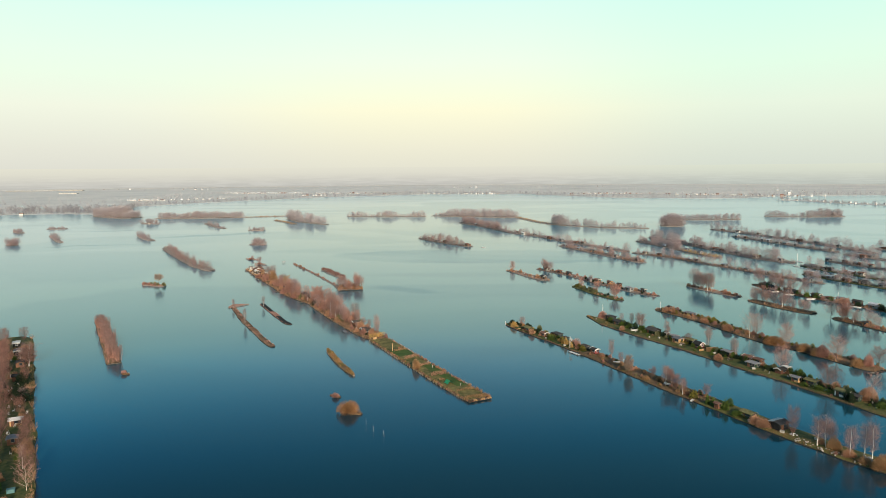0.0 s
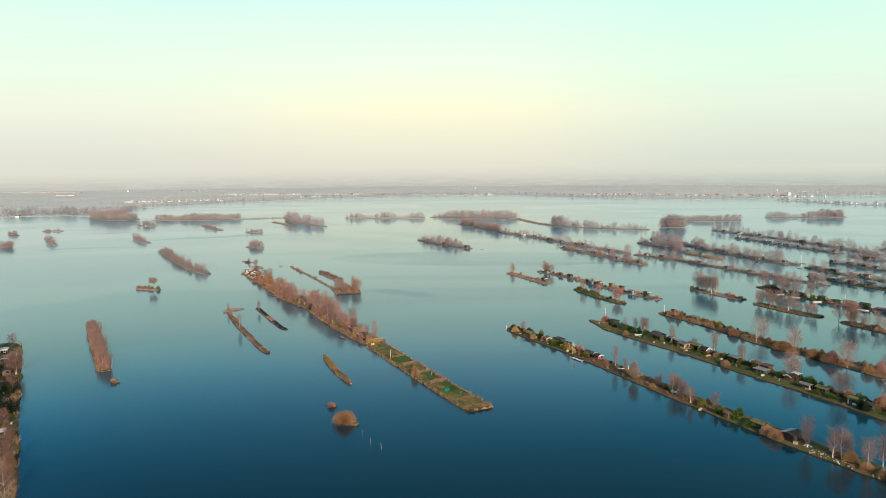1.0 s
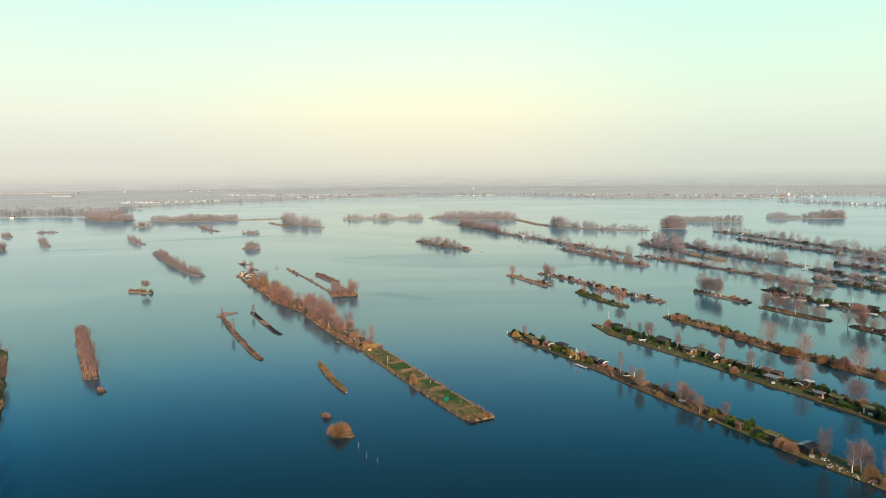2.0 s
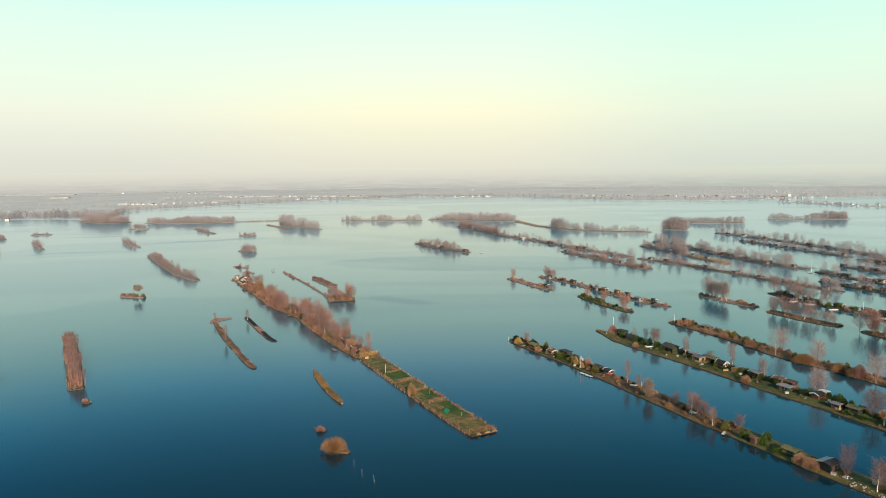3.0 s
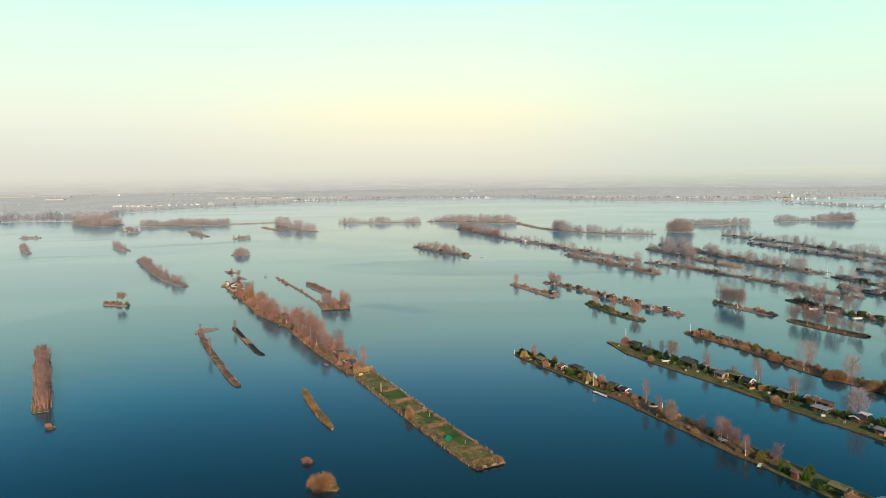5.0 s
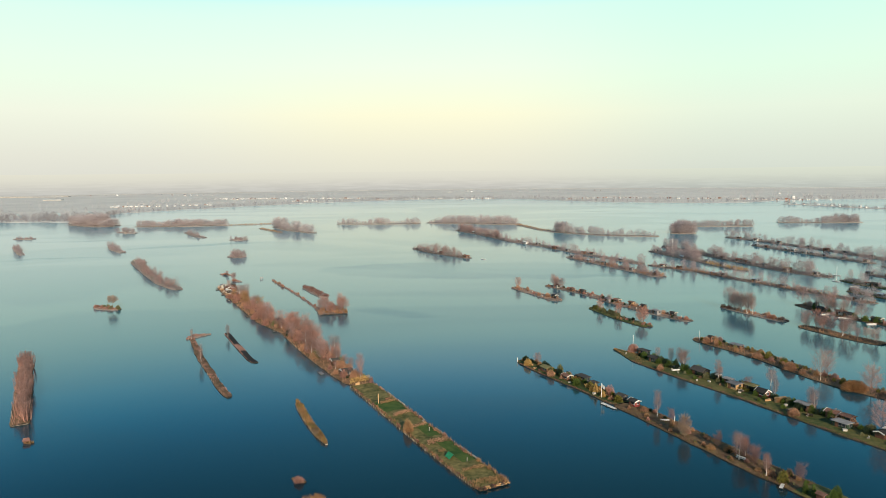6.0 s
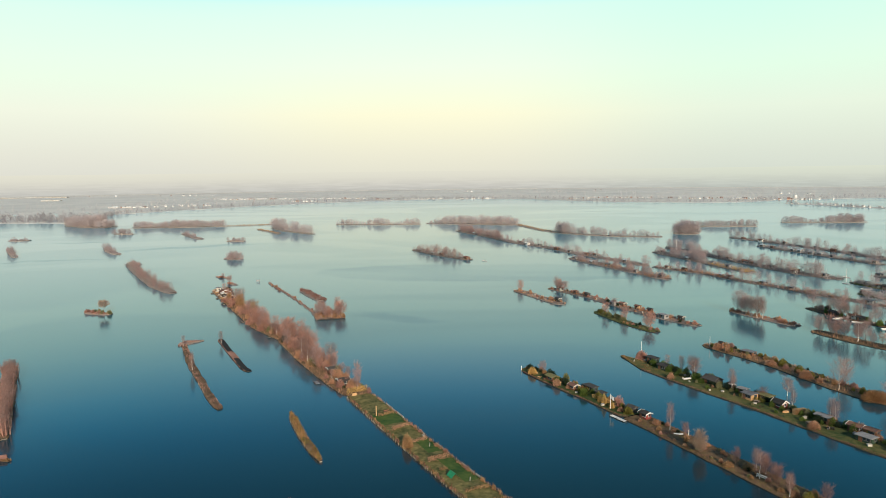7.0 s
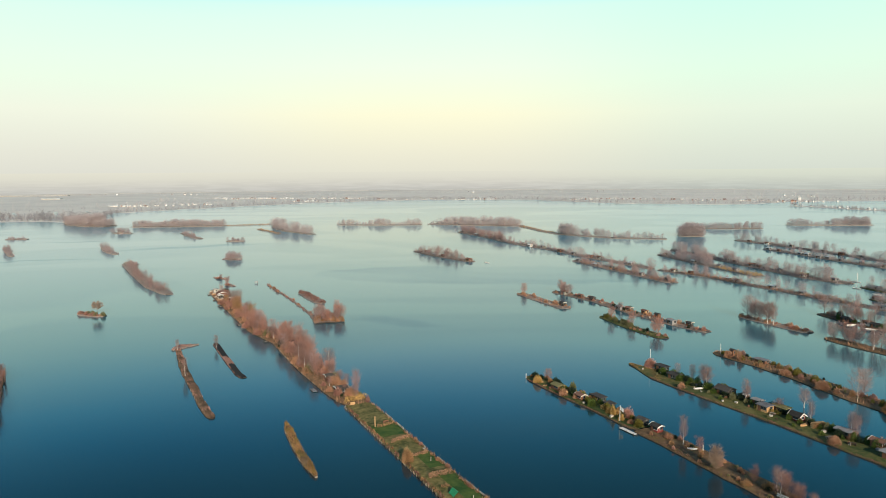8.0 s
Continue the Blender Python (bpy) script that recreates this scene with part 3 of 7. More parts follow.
L3 = Strip("straight black peat island with one grassy patch", [(-79, 313.3), (-69.5, 293.1), (-59.7, 273), (-57.1, 269.4)], 2.2, PEAT, seed=48, wobble=0.15, blunt=0.7, bank=BANK, z=0.3)
REED = Strip("small spindle-shaped reed island", [(-36.4, 229.6), (-30.9, 214.4), (-26.2, 203.4), (-24.0, 198.6)], 2.1, ROUGH, seed=49, blunt=0.3, taper=3.0, z=0.35)
BUSHI = Strip("tiny islet under a round bush", [(-23.3, 168.4), (-20.8, 166.4), (-18.4, 165)], 3.0, ROUGH, seed=50, blunt=0.4, z=0.3)
BUSHJ = Strip("tiny islet under a low bush", [(-28, 181), (-26, 179.5), (-24.8, 179)], 1.6, ROUGH, seed=51, blunt=0.4, z=0.25)
L4 = Strip("narrow peat island with bare bushes", [(-214, 548), (-185, 495), (-157, 446), (-137, 420)], 6.5, ROUGH, seed=52)
TREEI = Strip("tiny islet with a single bare tree", [(-157, 370), (-149, 366), (-143, 364.6)], 4.5, ROUGH, seed=53)
LL = Strip("overgrown garden island crowded with trees and cabins", [(-160, 249), (-139, 213), (-116, 172), (-99.2, 143.4), (-85.2, 117.9), (-70.3, 91)], 12.0, LAWN, seed=54, wobble=0.6)
LS1 = Strip("small islet with bare reddish scrub", [(-190, 714), (-181, 711), (-172, 711)], 9.0, ROUGH, seed=55)
LS2 = Strip("small islet with bare reddish scrub", [(-152, 572), (-145, 568), (-137, 568)], 7.0, ROUGH, seed=56)
LS3 = Strip("small islet with bare reddish scrub", [(-268, 815), (-245, 772), (-225, 740)], 8.0, ROUGH, seed=57)
LS4 = Strip("small islet with bare reddish scrub", [(-286, 672), (-270, 640), (-250, 612)], 7.0, ROUGH, seed=58)
LS5 = Strip("small bent scrub islet", [(-372, 674), (-345, 632), (-326, 604)], 5.0, ROUGH, seed=59)
LS6 = Strip("small islet with bare reddish scrub", [(-418, 752), (-408, 750), (-396, 752)], 10.0, ROUGH, seed=60)
LS7 = Strip("small islet with bare reddish scrub", [(-366, 598), (-361, 588), (-355, 580)], 9.0, ROUGH, seed=61)
LS8 = Strip("small islet with bare reddish scrub", [(-216, 556), (-210, 549), (-204, 546)], 5.0, ROUGH, seed=62)
LS9 = Strip("small scrub islet with a house", [(-345, 822), (-332, 815), (-320, 812)], 8.0, ROUGH, seed=63)
LS10 = Strip("small islet with bare reddish scrub", [(-440, 730), (-430, 715), (-418, 700)], 8.0, ROUGH, seed=64)
LT1 = Strip("tiny islet of reed tussocks", [(-130, 480), (-125, 476), (-120, 472)], 3.0, ROUGH, seed=65, z=0.25)
LT2 = Strip("tiny islet of reed tussocks", [(-116, 456), (-113, 450), (-109, 445)], 3.5, ROUGH, seed=66, z=0.25)
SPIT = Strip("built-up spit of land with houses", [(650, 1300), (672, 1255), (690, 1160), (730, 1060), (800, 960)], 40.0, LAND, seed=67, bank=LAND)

# ---------------------------------------------------------------- plants


def bare_tree(seed, h, spread, limbs, twigs, twig_w, trunk_h=0.3, up=0.7, droop=0.0, pale=False, fuzz=2):
    """Trunk and crown of a leafless tree h high: limbs, branches and a haze of long fine twigs."""
    rng = random.Random(seed)
    t, c = Build(), Build()
    p = Vector((0, 0, -0.1))
    r = h * (0.019 if droop else 0.0115)
    nodes = []
    k = 6
    for i in range(k):
        q = p + Vector((rng.uniform(-1, 1) * h * 0.018, rng.uniform(-1, 1) * h * 0.018, h * 0.88 / k))
        r2 = r * 0.74
        t.tube(p, q, r, r2, 5)
        nodes.append((p.copy(), q.copy(), r))
        p, r = q, r2
    for j in range(limbs):
        g = 2 * math.pi * (j * 0.382 + rng.uniform(-0.08, 0.08))
        v = (j + rng.random()) / limbs
        f = trunk_h + (0.97 - trunk_h) * v
        i = min(int(f * k), k - 1)
        a = nodes[i][0].lerp(nodes[i][1], f * k - i)
        out = spread * (0.35 + 0.65 * math.sin(math.pi * (0.2 + 0.72 * v))) * rng.uniform(0.7, 1.1)
        tip = a + Vector((math.cos(g) * out, math.sin(g) * out, out * up * rng.uniform(0.7, 1.2)))
        tip.z = min(tip.z, h * 0.93)
        lr = max(nodes[i][2] * 0.42, 0.014)
        mid = a.lerp(tip, 0.5) + Vector((0, 0, -0.05 * out))
        (t if pale else c).tube(a, mid, lr, lr * 0.6, 3)
        (t if pale else c).tube(mid, tip, lr * 0.6, lr * 0.2, 3)
        d = (tip - a).normalized()
        for q in range(twigs):
            w = rng.random() ** 0.7
            o = a.lerp(mid, w * 2) if w < 0.5 else mid.lerp(tip, w * 2 - 1)
            e = (d * 0.8 + Vector((rng.uniform(-1, 1), rng.uniform(-1, 1), rng.uniform(-0.35, 1.0) - droop))).normalized()
            s = h * rng.uniform(0.07, 0.20) * (0.55 + 0.6 * w)
            end = o + e * s
            c.spike(o, end, twig_w, rng)
            for n in range(2):
                o2 = o.lerp(end, rng.uniform(0.3, 0.9))
                e2 = (e + Vector((rng.uniform(-1, 1), rng.uniform(-1, 1), rng.uniform(-0.6, 0.8) - droop))).normalized()
                c.spike(o2, o2 + e2 * s * 0.55, twig_w * 0.8, rng)
    # the outermost fine twigs, thick within and thin towards the rim
    core = trunk_h * 0.5 + 0.5
    for q in range(limbs * twigs * fuzz):
        d = Vector((rng.gauss(0, 1), rng.gauss(0, 1), rng.gauss(0, 1))).normalized()
        k = rng.random() ** 0.48
        p = Vector((d.x * spread * 0.95 * k, d.y * spread * 0.95 * k, h * (core + d.z * (0.97 - core) * k)))
        e = (Vector((d.x, d.y, 0.9)) + Vector((rng.uniform(-1, 1), rng.uniform(-1, 1), rng.uniform(-0.7, 0.7) - droop))).normalized()
        c.spike(p, p + e * h * rng.uniform(0.04, 0.11), twig_w * 0.9, rng)
    return t, c


def dome(seed, r, h, n, w, leaf=False, reach=0.22):
    """A shrub: stems fanning from the foot and twigs or small leaves out to an uneven dome."""
    rng = random.Random(seed)
    b = Build()
    for i in range(n // 8):
        g, o = rng.uniform(0, 6.283), r * math.sqrt(rng.random()) * 0.9
        b.spike((o * 0.25 * math.cos(g), o * 0.25 * math.sin(g), -0.1), (o * math.cos(g), o * math.sin(g), h * rng.uniform(0.5, 1.0) * math.sqrt(max(0.1, 1 - (o / r) ** 2))), w * 1.2, rng)
    lob = [rng.uniform(0.78, 1.12) for _ in range(9)]
    for i in range(n):
        g = rng.uniform(0, 6.283)
        e = math.asin(rng.random())
        k = (0.5 + 0.5 * rng.random() ** 0.6) * lob[int(g / 6.2832 * 9) % 9]
        p = Vector((math.cos(g) * math.cos(e) * r * k, math.sin(g) * math.cos(e) * r * k, math.sin(e) * h * k))
        d = Vector((math.cos(g) * math.cos(e), math.sin(g) * math.cos(e), math.sin(e) + 0.5)) + Vector((rng.uniform(-1, 1), rng.uniform(-1, 1), rng.uniform(-1, 1))) * 0.7
        d.normalize()
        if leaf:
            b.spike(p, p + d * w * 2.2, w * 1.8, rng)
        else:
            b.spike(p - d * r * reach * 0.5, p + d * r * reach, w, rng)
    return b


def stems(seed, r, h, n, w):
    """Osier: a bundle of straight upright stems, each with short twigs near its tip."""
    rng = random.Random(seed)
    b, f = Build(), Build()
    for i in range(n):
        g, o = rng.uniform(0, 6.283), r * math.sqrt(rng.random())
        a = Vector((o * math.cos(g) * 0.6, o * math.sin(g) * 0.6, -0.1))
        t = Vector((o * math.cos(g), o * math.sin(g), h * rng.uniform(0.7, 1.0)))
        b.spike(a, t, w * 1.3, rng)
        for k in range(13):
            p = a.lerp(t, rng.uniform(0.25, 0.98))
            f.spike(p, p + Vector((rng.uniform(-0.5, 0.5), rng.uniform(-0.5, 0.5), rng.uniform(0.5, 1.2))) * h * 0.11, w, rng)
    return b, f


LIB = {}
KINDS = {
    # kind: trunk, twigs, words, proportions
    "pink": (BARK, TW_PINK, "bare winter tree with fine reddish-brown twigs", dict(spread=0.30, limbs=16, twigs=24, trunk_h=0.08, up=1.25)),
    "round": (BARK, TW_PINK, "round bare tree with dense russet twigs", dict(spread=0.30, limbs=20, twigs=26, trunk_h=0.04, up=1.0)),
    "tan": (BARK, TW_TAN, "broad bare willow with tan twigs", dict(spread=0.38, limbs=22, twigs=36, trunk_h=0.04, up=1.1)),
    "russet": (BARK, TW_RUSSET, "bare winter tree with dark russet twigs", dict(spread=0.30, limbs=16, twigs=26, trunk_h=0.10, up=1.25)),
    "birch": (BIRCH, TW_ROSE, "slender bare birch with a white trunk", dict(spread=0.19, limbs=18, twigs=16, trunk_h=0.16, up=1.5, droop=0.3)),
    "bone": (BONE, TW_PINK, "bare tree with pale sunlit limbs", dict(spread=0.33, limbs=15, twigs=13, trunk_h=0.08, up=1.1)),
    "rose": (BARK, TW_BUFF, "broad bare willow with buff-brown twigs", dict(spread=0.38, limbs=24, twigs=44, trunk_h=0.04, up=1.1)),
    "mauve": (BARK, TW_HEATHER, "thin bare winter tree with mauve-brown twigs", dict(spread=0.26, limbs=16, twigs=22, trunk_h=0.08, up=1.25)),
    "grey": (BARK, TW_GREY, "tall bare tree with grey-brown twigs", dict(spread=0.27, limbs=16, twigs=24, trunk_h=0.08, up=1.0)),
}
for kind_name, (bark, twig, words, shape) in KINDS.items():
    for v in range(4):
        t, c = bare_tree(v * 17 + len(kind_name) * 101, 7.0, shape["spread"] * 7.0, shape["limbs"], int(shape["twigs"] * 1.35), 0.029, shape["trunk_h"], shape["up"], shape.get("droop", 0.0), kind_name == "bone", 3 if shape["spread"] < 0.35 else 5)
        LIB[kind_name, v] = (t.mesh("trunk", bark), c.mesh("crown", twig))
    for v in range(3):
        t, c = bare_tree(500 + v * 13 + len(kind_name) * 7, 7.0, shape["spread"] * 7.0, 14, 16, 0.12, shape["trunk_h"], shape["up"])
        LIB[kind_name, "far", v] = (t.mesh("trunk", bark), c.mesh("crown", twig))
SHRUBS = {
    "orange": (TW_ORANGE, "rounded bare bush with orange-brown twigs"),
    "pink": (TW_PINK, "bare bush with reddish twigs"),
    "amber": (TW_AMBER, "round bare willow bush with amber-brown twigs"),
    "tan": (TW_TAN, "dense tan willow bush"),
    "gold": (TW_GOLD, "clump of golden dry reed"),
    "olive": (TW_OLIVE, "olive-green leafy garden bush"),
    "green": (TW_GREEN, "small evergreen garden shrub"),
    "dark": (TW_DARK, "dark evergreen conifer shrub"),
    "moss": (TW_MOSS, "clipped grey-green garden bush"),
}
for kind_name, (twig, words) in SHRUBS.items():
    leafy = kind_name in ("olive", "green", "dark", "moss")
    for v in range(3):
        LIB["s", kind_name, v] = dome(v * 31 + len(kind_name), 1.0, 1.9 if leafy else 1.6, 760 if leafy else 800, 0.08 if leafy else 0.048, leafy).mesh("bush", twig)
    if not leafy:
        for v in range(2):
            LIB["s", kind_name, "huge", v] = dome(v * 41 + len(kind_name), 1.0, 1.6, 5000, 0.022, False, 0.15).mesh("bush", twig)
            LIB["s", kind_name, "big", v] = dome(v * 37 + len(kind_name), 1.0, 1.6, 2600, 0.030, False, 0.13).mesh("bush", twig)

PICK = random.Random(77)


def grow(kind, x, y, h, w=0.0, far=False, snap=True, group="bare winter trees"):
    """A leafless tree of its own at x, y, h high and w across."""
    px, py, pz = ashore(x, y) if snap else (x, y, 0.5)
    far = far or py > 430
    trunk, crown = LIB[(kind, "far", PICK.randrange(3)) if far else (kind, PICK.randrange(4))]
    wide = 2 * KINDS[kind][3]["spread"] * 1.25
    sz = h / 7.0
    sx = sz if not w else sz * min(max(w / (h * wide), 0.7), 1.5)
    ob = new("tree")
    ob.matrix_basis = Matrix.LocRotScale((px, py, pz - 0.05), Euler((0, 0, PICK.uniform(0, 6.28))), (sx, sx, sz))
    tagged(ob, KINDS[kind][2], "tree", group)
    part("trunk", trunk, None, ob)
    part("crown", crown, None, ob)
    return ob


def shrub(kind, x, y, h, w, snap=True, group="garden and bank bushes"):
    px, py, pz = ashore(x, y) if snap else (x, y, 0.5)
    big = w > 2.6 and kind not in ("olive", "green", "dark", "moss")
    ob = new("bush", LIB[("s", kind, "huge" if w > 4.0 else "big", PICK.randrange(2)) if big else ("s", kind, PICK.randrange(3))])
    top = 1.9 if kind in ("olive", "green", "dark", "moss") else 1.75
    ob.matrix_basis = Matrix.LocRotScale((px, py, pz - 0.05), Euler((0, 0, PICK.uniform(0, 6.28))), (w / 2.1, w / 2.1, h / top))
    return tagged(ob, SHRUBS[kind][1], "bush", group)


def herbs(strip, q0, q1, u0, u1, count, h, w, material, label, seed, gap=0.0, size=0.35):
    """Uncountable dry stalks and grass over a stretch of an island."""
    rng = random.Random(seed)
    b = Build()
    for i in range(count):
        x, y = strip.at(rng.uniform(q0, q1), rng.uniform(u0, u1))
        clump = noise.noise(Vector((x * size, y * size, seed)))
        if clump < rng.uniform(-0.5, 0.25) + gap:
            continue
        k = h * rng.uniform(0.4, 1.0) * (0.9 + 0.8 * clump)
        b.spike((x, y, strip.z - 0.15), (x + rng.uniform(-0.3, 0.3) * h, y + rng.uniform(-0.3, 0.3) * h, strip.z + k), w * rng.uniform(0.7, 1.4), rng)
    return tagged(part("reed", b, material), label, "reed", kind="stuff")


def thicket(strip, q0, q1, count, kinds, h0, h1, u0=0.15, u1=0.85, seed=1):
    """Trees of their own, scattered along a stretch of an island."""
    rng = random.Random(seed)
    for i in range(count):
        q = q0 + (q1 - q0) * (i + rng.uniform(0.1, 0.9)) / count
        x, y = strip.at(q, rng.uniform(u0, u1))
        h = rng.uniform(h0, h1)
        grow(rng.choice(kinds), x, y, h, h * rng.uniform(0.55, 0.85), snap=False)


def join(b, mesh, m):
    """Adds a mesh's faces, moved by m, to a build."""
    i = len(b.v)
    co = np.empty(len(mesh.vertices) * 3)
    mesh.vertices.foreach_get("co", co)
    a = np.array(m)
    b.v.extend(map(tuple, co.reshape(-1, 3) @ a[:3, :3].T + a[:3, 3]))
    b.f.extend(tuple(i + k for k in p.vertices) for p in mesh.polygons)


def scrub(strip, q0, q1, count, kinds, h0, h1, u0=0.1, u1=0.9, seed=1, fat=(0.9, 1.6)):
    """Low bushes grown into one another along a stretch of an island: one stand for each kind."""
    rng = random.Random(seed)
    made = {}
    for i in range(count):
        q = q0 + (q1 - q0) * (i + rng.uniform(0.0, 1.0)) / count
        x, y = strip.at(q, rng.uniform(u0, u1))
        h = rng.uniform(h0, h1)
        kind = rng.choice(kinds)
        k = h * rng.uniform(*fat) / 2.1
        join(made.setdefault(kind, Build()), LIB["s", kind, rng.randrange(3)],
             Matrix.LocRotScale((x, y, strip.z - 0.05), Euler((0, 0, rng.uniform(0, 6.28))), (k, k, h / 1.75)))
    for kind, b in made.items():
        tagged(part("scrub", b, SHRUBS[kind][0]), "low scrub: " + SHRUBS[kind][1].replace("bare bush", "bare bushes"), "scrub", kind="stuff")


def cloud(seed, n, w, fan=16):
    """A distant leafless tree or tall bush, 1 high: stems fanning from the foot to an uneven round head, and a haze of twigs along them."""
    rng = random.Random(seed)
    b = Build()
    b.tube((0, 0, 0), (0, 0, 0.5), 0.010, 0.005, 3)
    for i in range(fan):
        g, e = rng.uniform(0, 6.283), rng.random()
        wide = 0.40 * math.sin(math.pi * (0.25 + 0.6 * e)) * rng.uniform(0.6, 1.1)
        a = Vector((0.04 * math.cos(g), 0.04 * math.sin(g), 0.02 + 0.2 * rng.random()))
        t = Vector((wide * math.cos(g), wide * math.sin(g), 0.36 + 0.52 * e * rng.uniform(0.85, 1.05)))
        b.spike(a, t, w * 1.3, rng)
        d = (t - a).normalized()
        for k in range(n // fan):
            p = a.lerp(t, rng.uniform(0.2, 1.0))
            q = (d + Vector((rng.uniform(-1, 1), rng.uniform(-1, 1), rng.uniform(-0.4, 0.7))) * 0.8).normalized()
            b.spike(p, p + q * rng.uniform(0.08, 0.18), w, rng)
    return b.mesh("crown", TW_GREY)


def puff(seed, n, w):
    """A distant leafless tree, 1 high: a trunk and a haze of short twigs in several rounded lobes."""
    rng = random.Random(seed)
    b = Build()
    b.tube((0, 0, 0), (0, 0, 0.5), 0.011, 0.006, 3)
    lumps = []
    for i in range(9):
        z = 0.10 + 0.70 * (i + rng.random()) / 9
        o = 0.27 * math.sin(math.pi * min(0.95, z + 0.1)) * rng.random()
        g = rng.uniform(0, 6.283)
        lumps.append((Vector((o * math.cos(g), o * math.sin(g), z)), rng.uniform(0.15, 0.23)))
    for i in range(n):
        c, r = lumps[i % 9]
        d = Vector((rng.gauss(0, 1), rng.gauss(0, 1), rng.gauss(0, 1))).normalized()
        p = c + d * r * rng.random() ** 0.5
        e = (d + Vector((rng.uniform(-0.8, 0.8), rng.uniform(-0.8, 0.8), 0.5))).normalized()
        b.spike(p, p + e * rng.uniform(0.07, 0.14), w, rng)
    return b.mesh("crown", TW_GREY)


FINE = [puff(960 + v, 320, 0.0205) for v in range(6)]
PUFF = [puff(970 + v, 360, 0.0195) for v in range(6)]
CLOUD = [cloud(900 + v, 380, 0.014) for v in range(6)]
LOW = [puff(985 + v, 100, 0.032) for v in range(6)]
TUFT = [puff(885 + v, 42, 0.085) for v in range(6)]


def wood(strip, q0, q1, count, material, h0, h1, u0=0.1, u1=0.9, seed=1, slim=1.0, label="bare winter wood of grey-brown trees", crowns=None, hump=False):
    """Distant trees that nobody could count, as one stand."""
    rng = random.Random(seed)
    b = Build()
    for i in range(count):
        q = q0 + (q1 - q0) * (i + rng.random()) / count
        x, y = strip.at(q, rng.uniform(u0, u1))
        h = h0 + (h1 - h0) * min(1, max(0, 0.5 + 1.3 * noise.noise(Vector((q * strip.length / 22, seed, 0))) + rng.uniform(-0.35, 0.35)))
        if hump:
            h *= 0.45 + 0.55 * math.sin(math.pi * (0.12 + 0.8 * q))
        k = h * slim * rng.uniform(0.85, 1.2)
        join(b, (crowns or PUFF)[rng.randrange(6)], Matrix.LocRotScale((x, y, strip.z - 0.05), Euler((0, 0, rng.uniform(0, 6.28))), (k, k, h)))
    return tagged(part("wood", b, material), label, "trees", kind="stuff")


STALKS = "dry brown reed and herb stalks along the bank"
# centre strip: wild half
herbs(C_WOOD, 0, 1, -0.02, 1.0, 9000, 1.0, 0.08, TW_ORANGE, "dense orange-brown dead reed and bramble", 11)
thicket(C_WOOD, 0.04, 0.22, 4, ["pink", "birch"], 3.5, 5.5, seed=12)
thicket(C_WOOD, 0.20, 0.43, 24, ["pink", "birch", "pink", "tan", "mauve"], 3.5, 7.5, 0.1, 0.9, seed=13)
grow("grey", -66.5, 334.0, 8.5, 5.0)
thicket(C_WOOD, 0.46, 0.88, 66, ["pink", "birch", "round", "pink", "pink", "mauve", "pink"], 2.8, 8.0, 0.08, 0.95, seed=14)
scrub(C_WOOD, 0.02, 0.20, 12, ["orange", "pink", "dark"], 0.7, 1.6, 0.05, 0.9, seed=517)
scrub(C_WOOD, 0.2, 0.98, 60, ["orange", "pink", "orange", "pink"], 1.6, 3.0, 0.0, 0.8, seed=15)
wood(C_WOOD, 0.0, 0.24, 10, TW_ROSE, 0.8, 2.4, 0.05, 0.95, seed=501, label="bare reddish-brown scrub willows", slim=0.9, crowns=CLOUD)
wood(C_WOOD, 0.2, 0.42, 14, TW_PINK, 2.0, 6.0, 0.05, 0.9, seed=502, label="bare reddish-brown scrub willows", slim=0.8, crowns=CLOUD)
wood(C_WOOD, 0.47, 0.84, 30, TW_ORANGE, 1.4, 4.2, 0.0, 0.5, seed=503, label="bare orange-brown scrub willows", slim=0.8, crowns=CLOUD)
scrub(C_WOOD, 0.05, 0.98, 18, ["dark", "moss"], 0.9, 2.8, 0.2, 0.9, seed=515)
wood(C_WOOD, 0.48, 0.84, 14, TW_PINK, 2.6, 6.0, 0.3, 0.95, seed=504, label="bare reddish-brown scrub willows", slim=0.75, crowns=CLOUD)
thicket(C_WOOD, 0.88, 0.99, 6, ["pink", "birch", "pink"], 2.2, 4.6, 0.35, 0.95, seed=516)
# centre strip: garden half
herbs(C_GARDEN, 0.02, 1, 0.02, 0.08, 3200, 1.0, 0.055, TW_TAN, STALKS, 16, 0.55, 0.9)
herbs(C_GARDEN, 0.02, 1, 0.0, 0.10, 2600, 0.5, 0.09, TW_RUSSET, STALKS, 116, 0.36, 0.6)
herbs(C_GARDEN, 0.3, 1, 0.88, 1.0, 2600, 1.0, 0.06, TW_TAN, STALKS, 117, 0.5, 0.9)
herbs(C_GARDEN, 0.02, 1, 0.92, 1.0, 1500, 0.6, 0.08, TW_ORANGE, STALKS, 17, 0.2)
herbs(C_GARDEN, 0.95, 1, 0.03, 0.97, 1100, 0.6, 0.08, TW_TAN, "golden dead reed at the island's tip", 18)
scrub(C_GARDEN, 0.3, 0.98, 18, ["orange", "tan", "pink"], 0.35, 0.9, 0.9, 1.0, seed=118)
scrub(C_GARDEN, 0.04, 0.98, 20, ["orange", "tan"], 0.35, 0.8, 0.0, 0.09, seed=120)
# spindle, T-shaped and black islands
herbs(REED, 0, 1, 0.05, 0.95, 1600, 0.7, 0.06, TW_OLIVE, "tan dead reed on a small island", 119)
herbs(REED, 0, 1, 0.05, 0.95, 2400, 0.8, 0.06, TW_AMBER, "tan dead reed on a small island", 19)
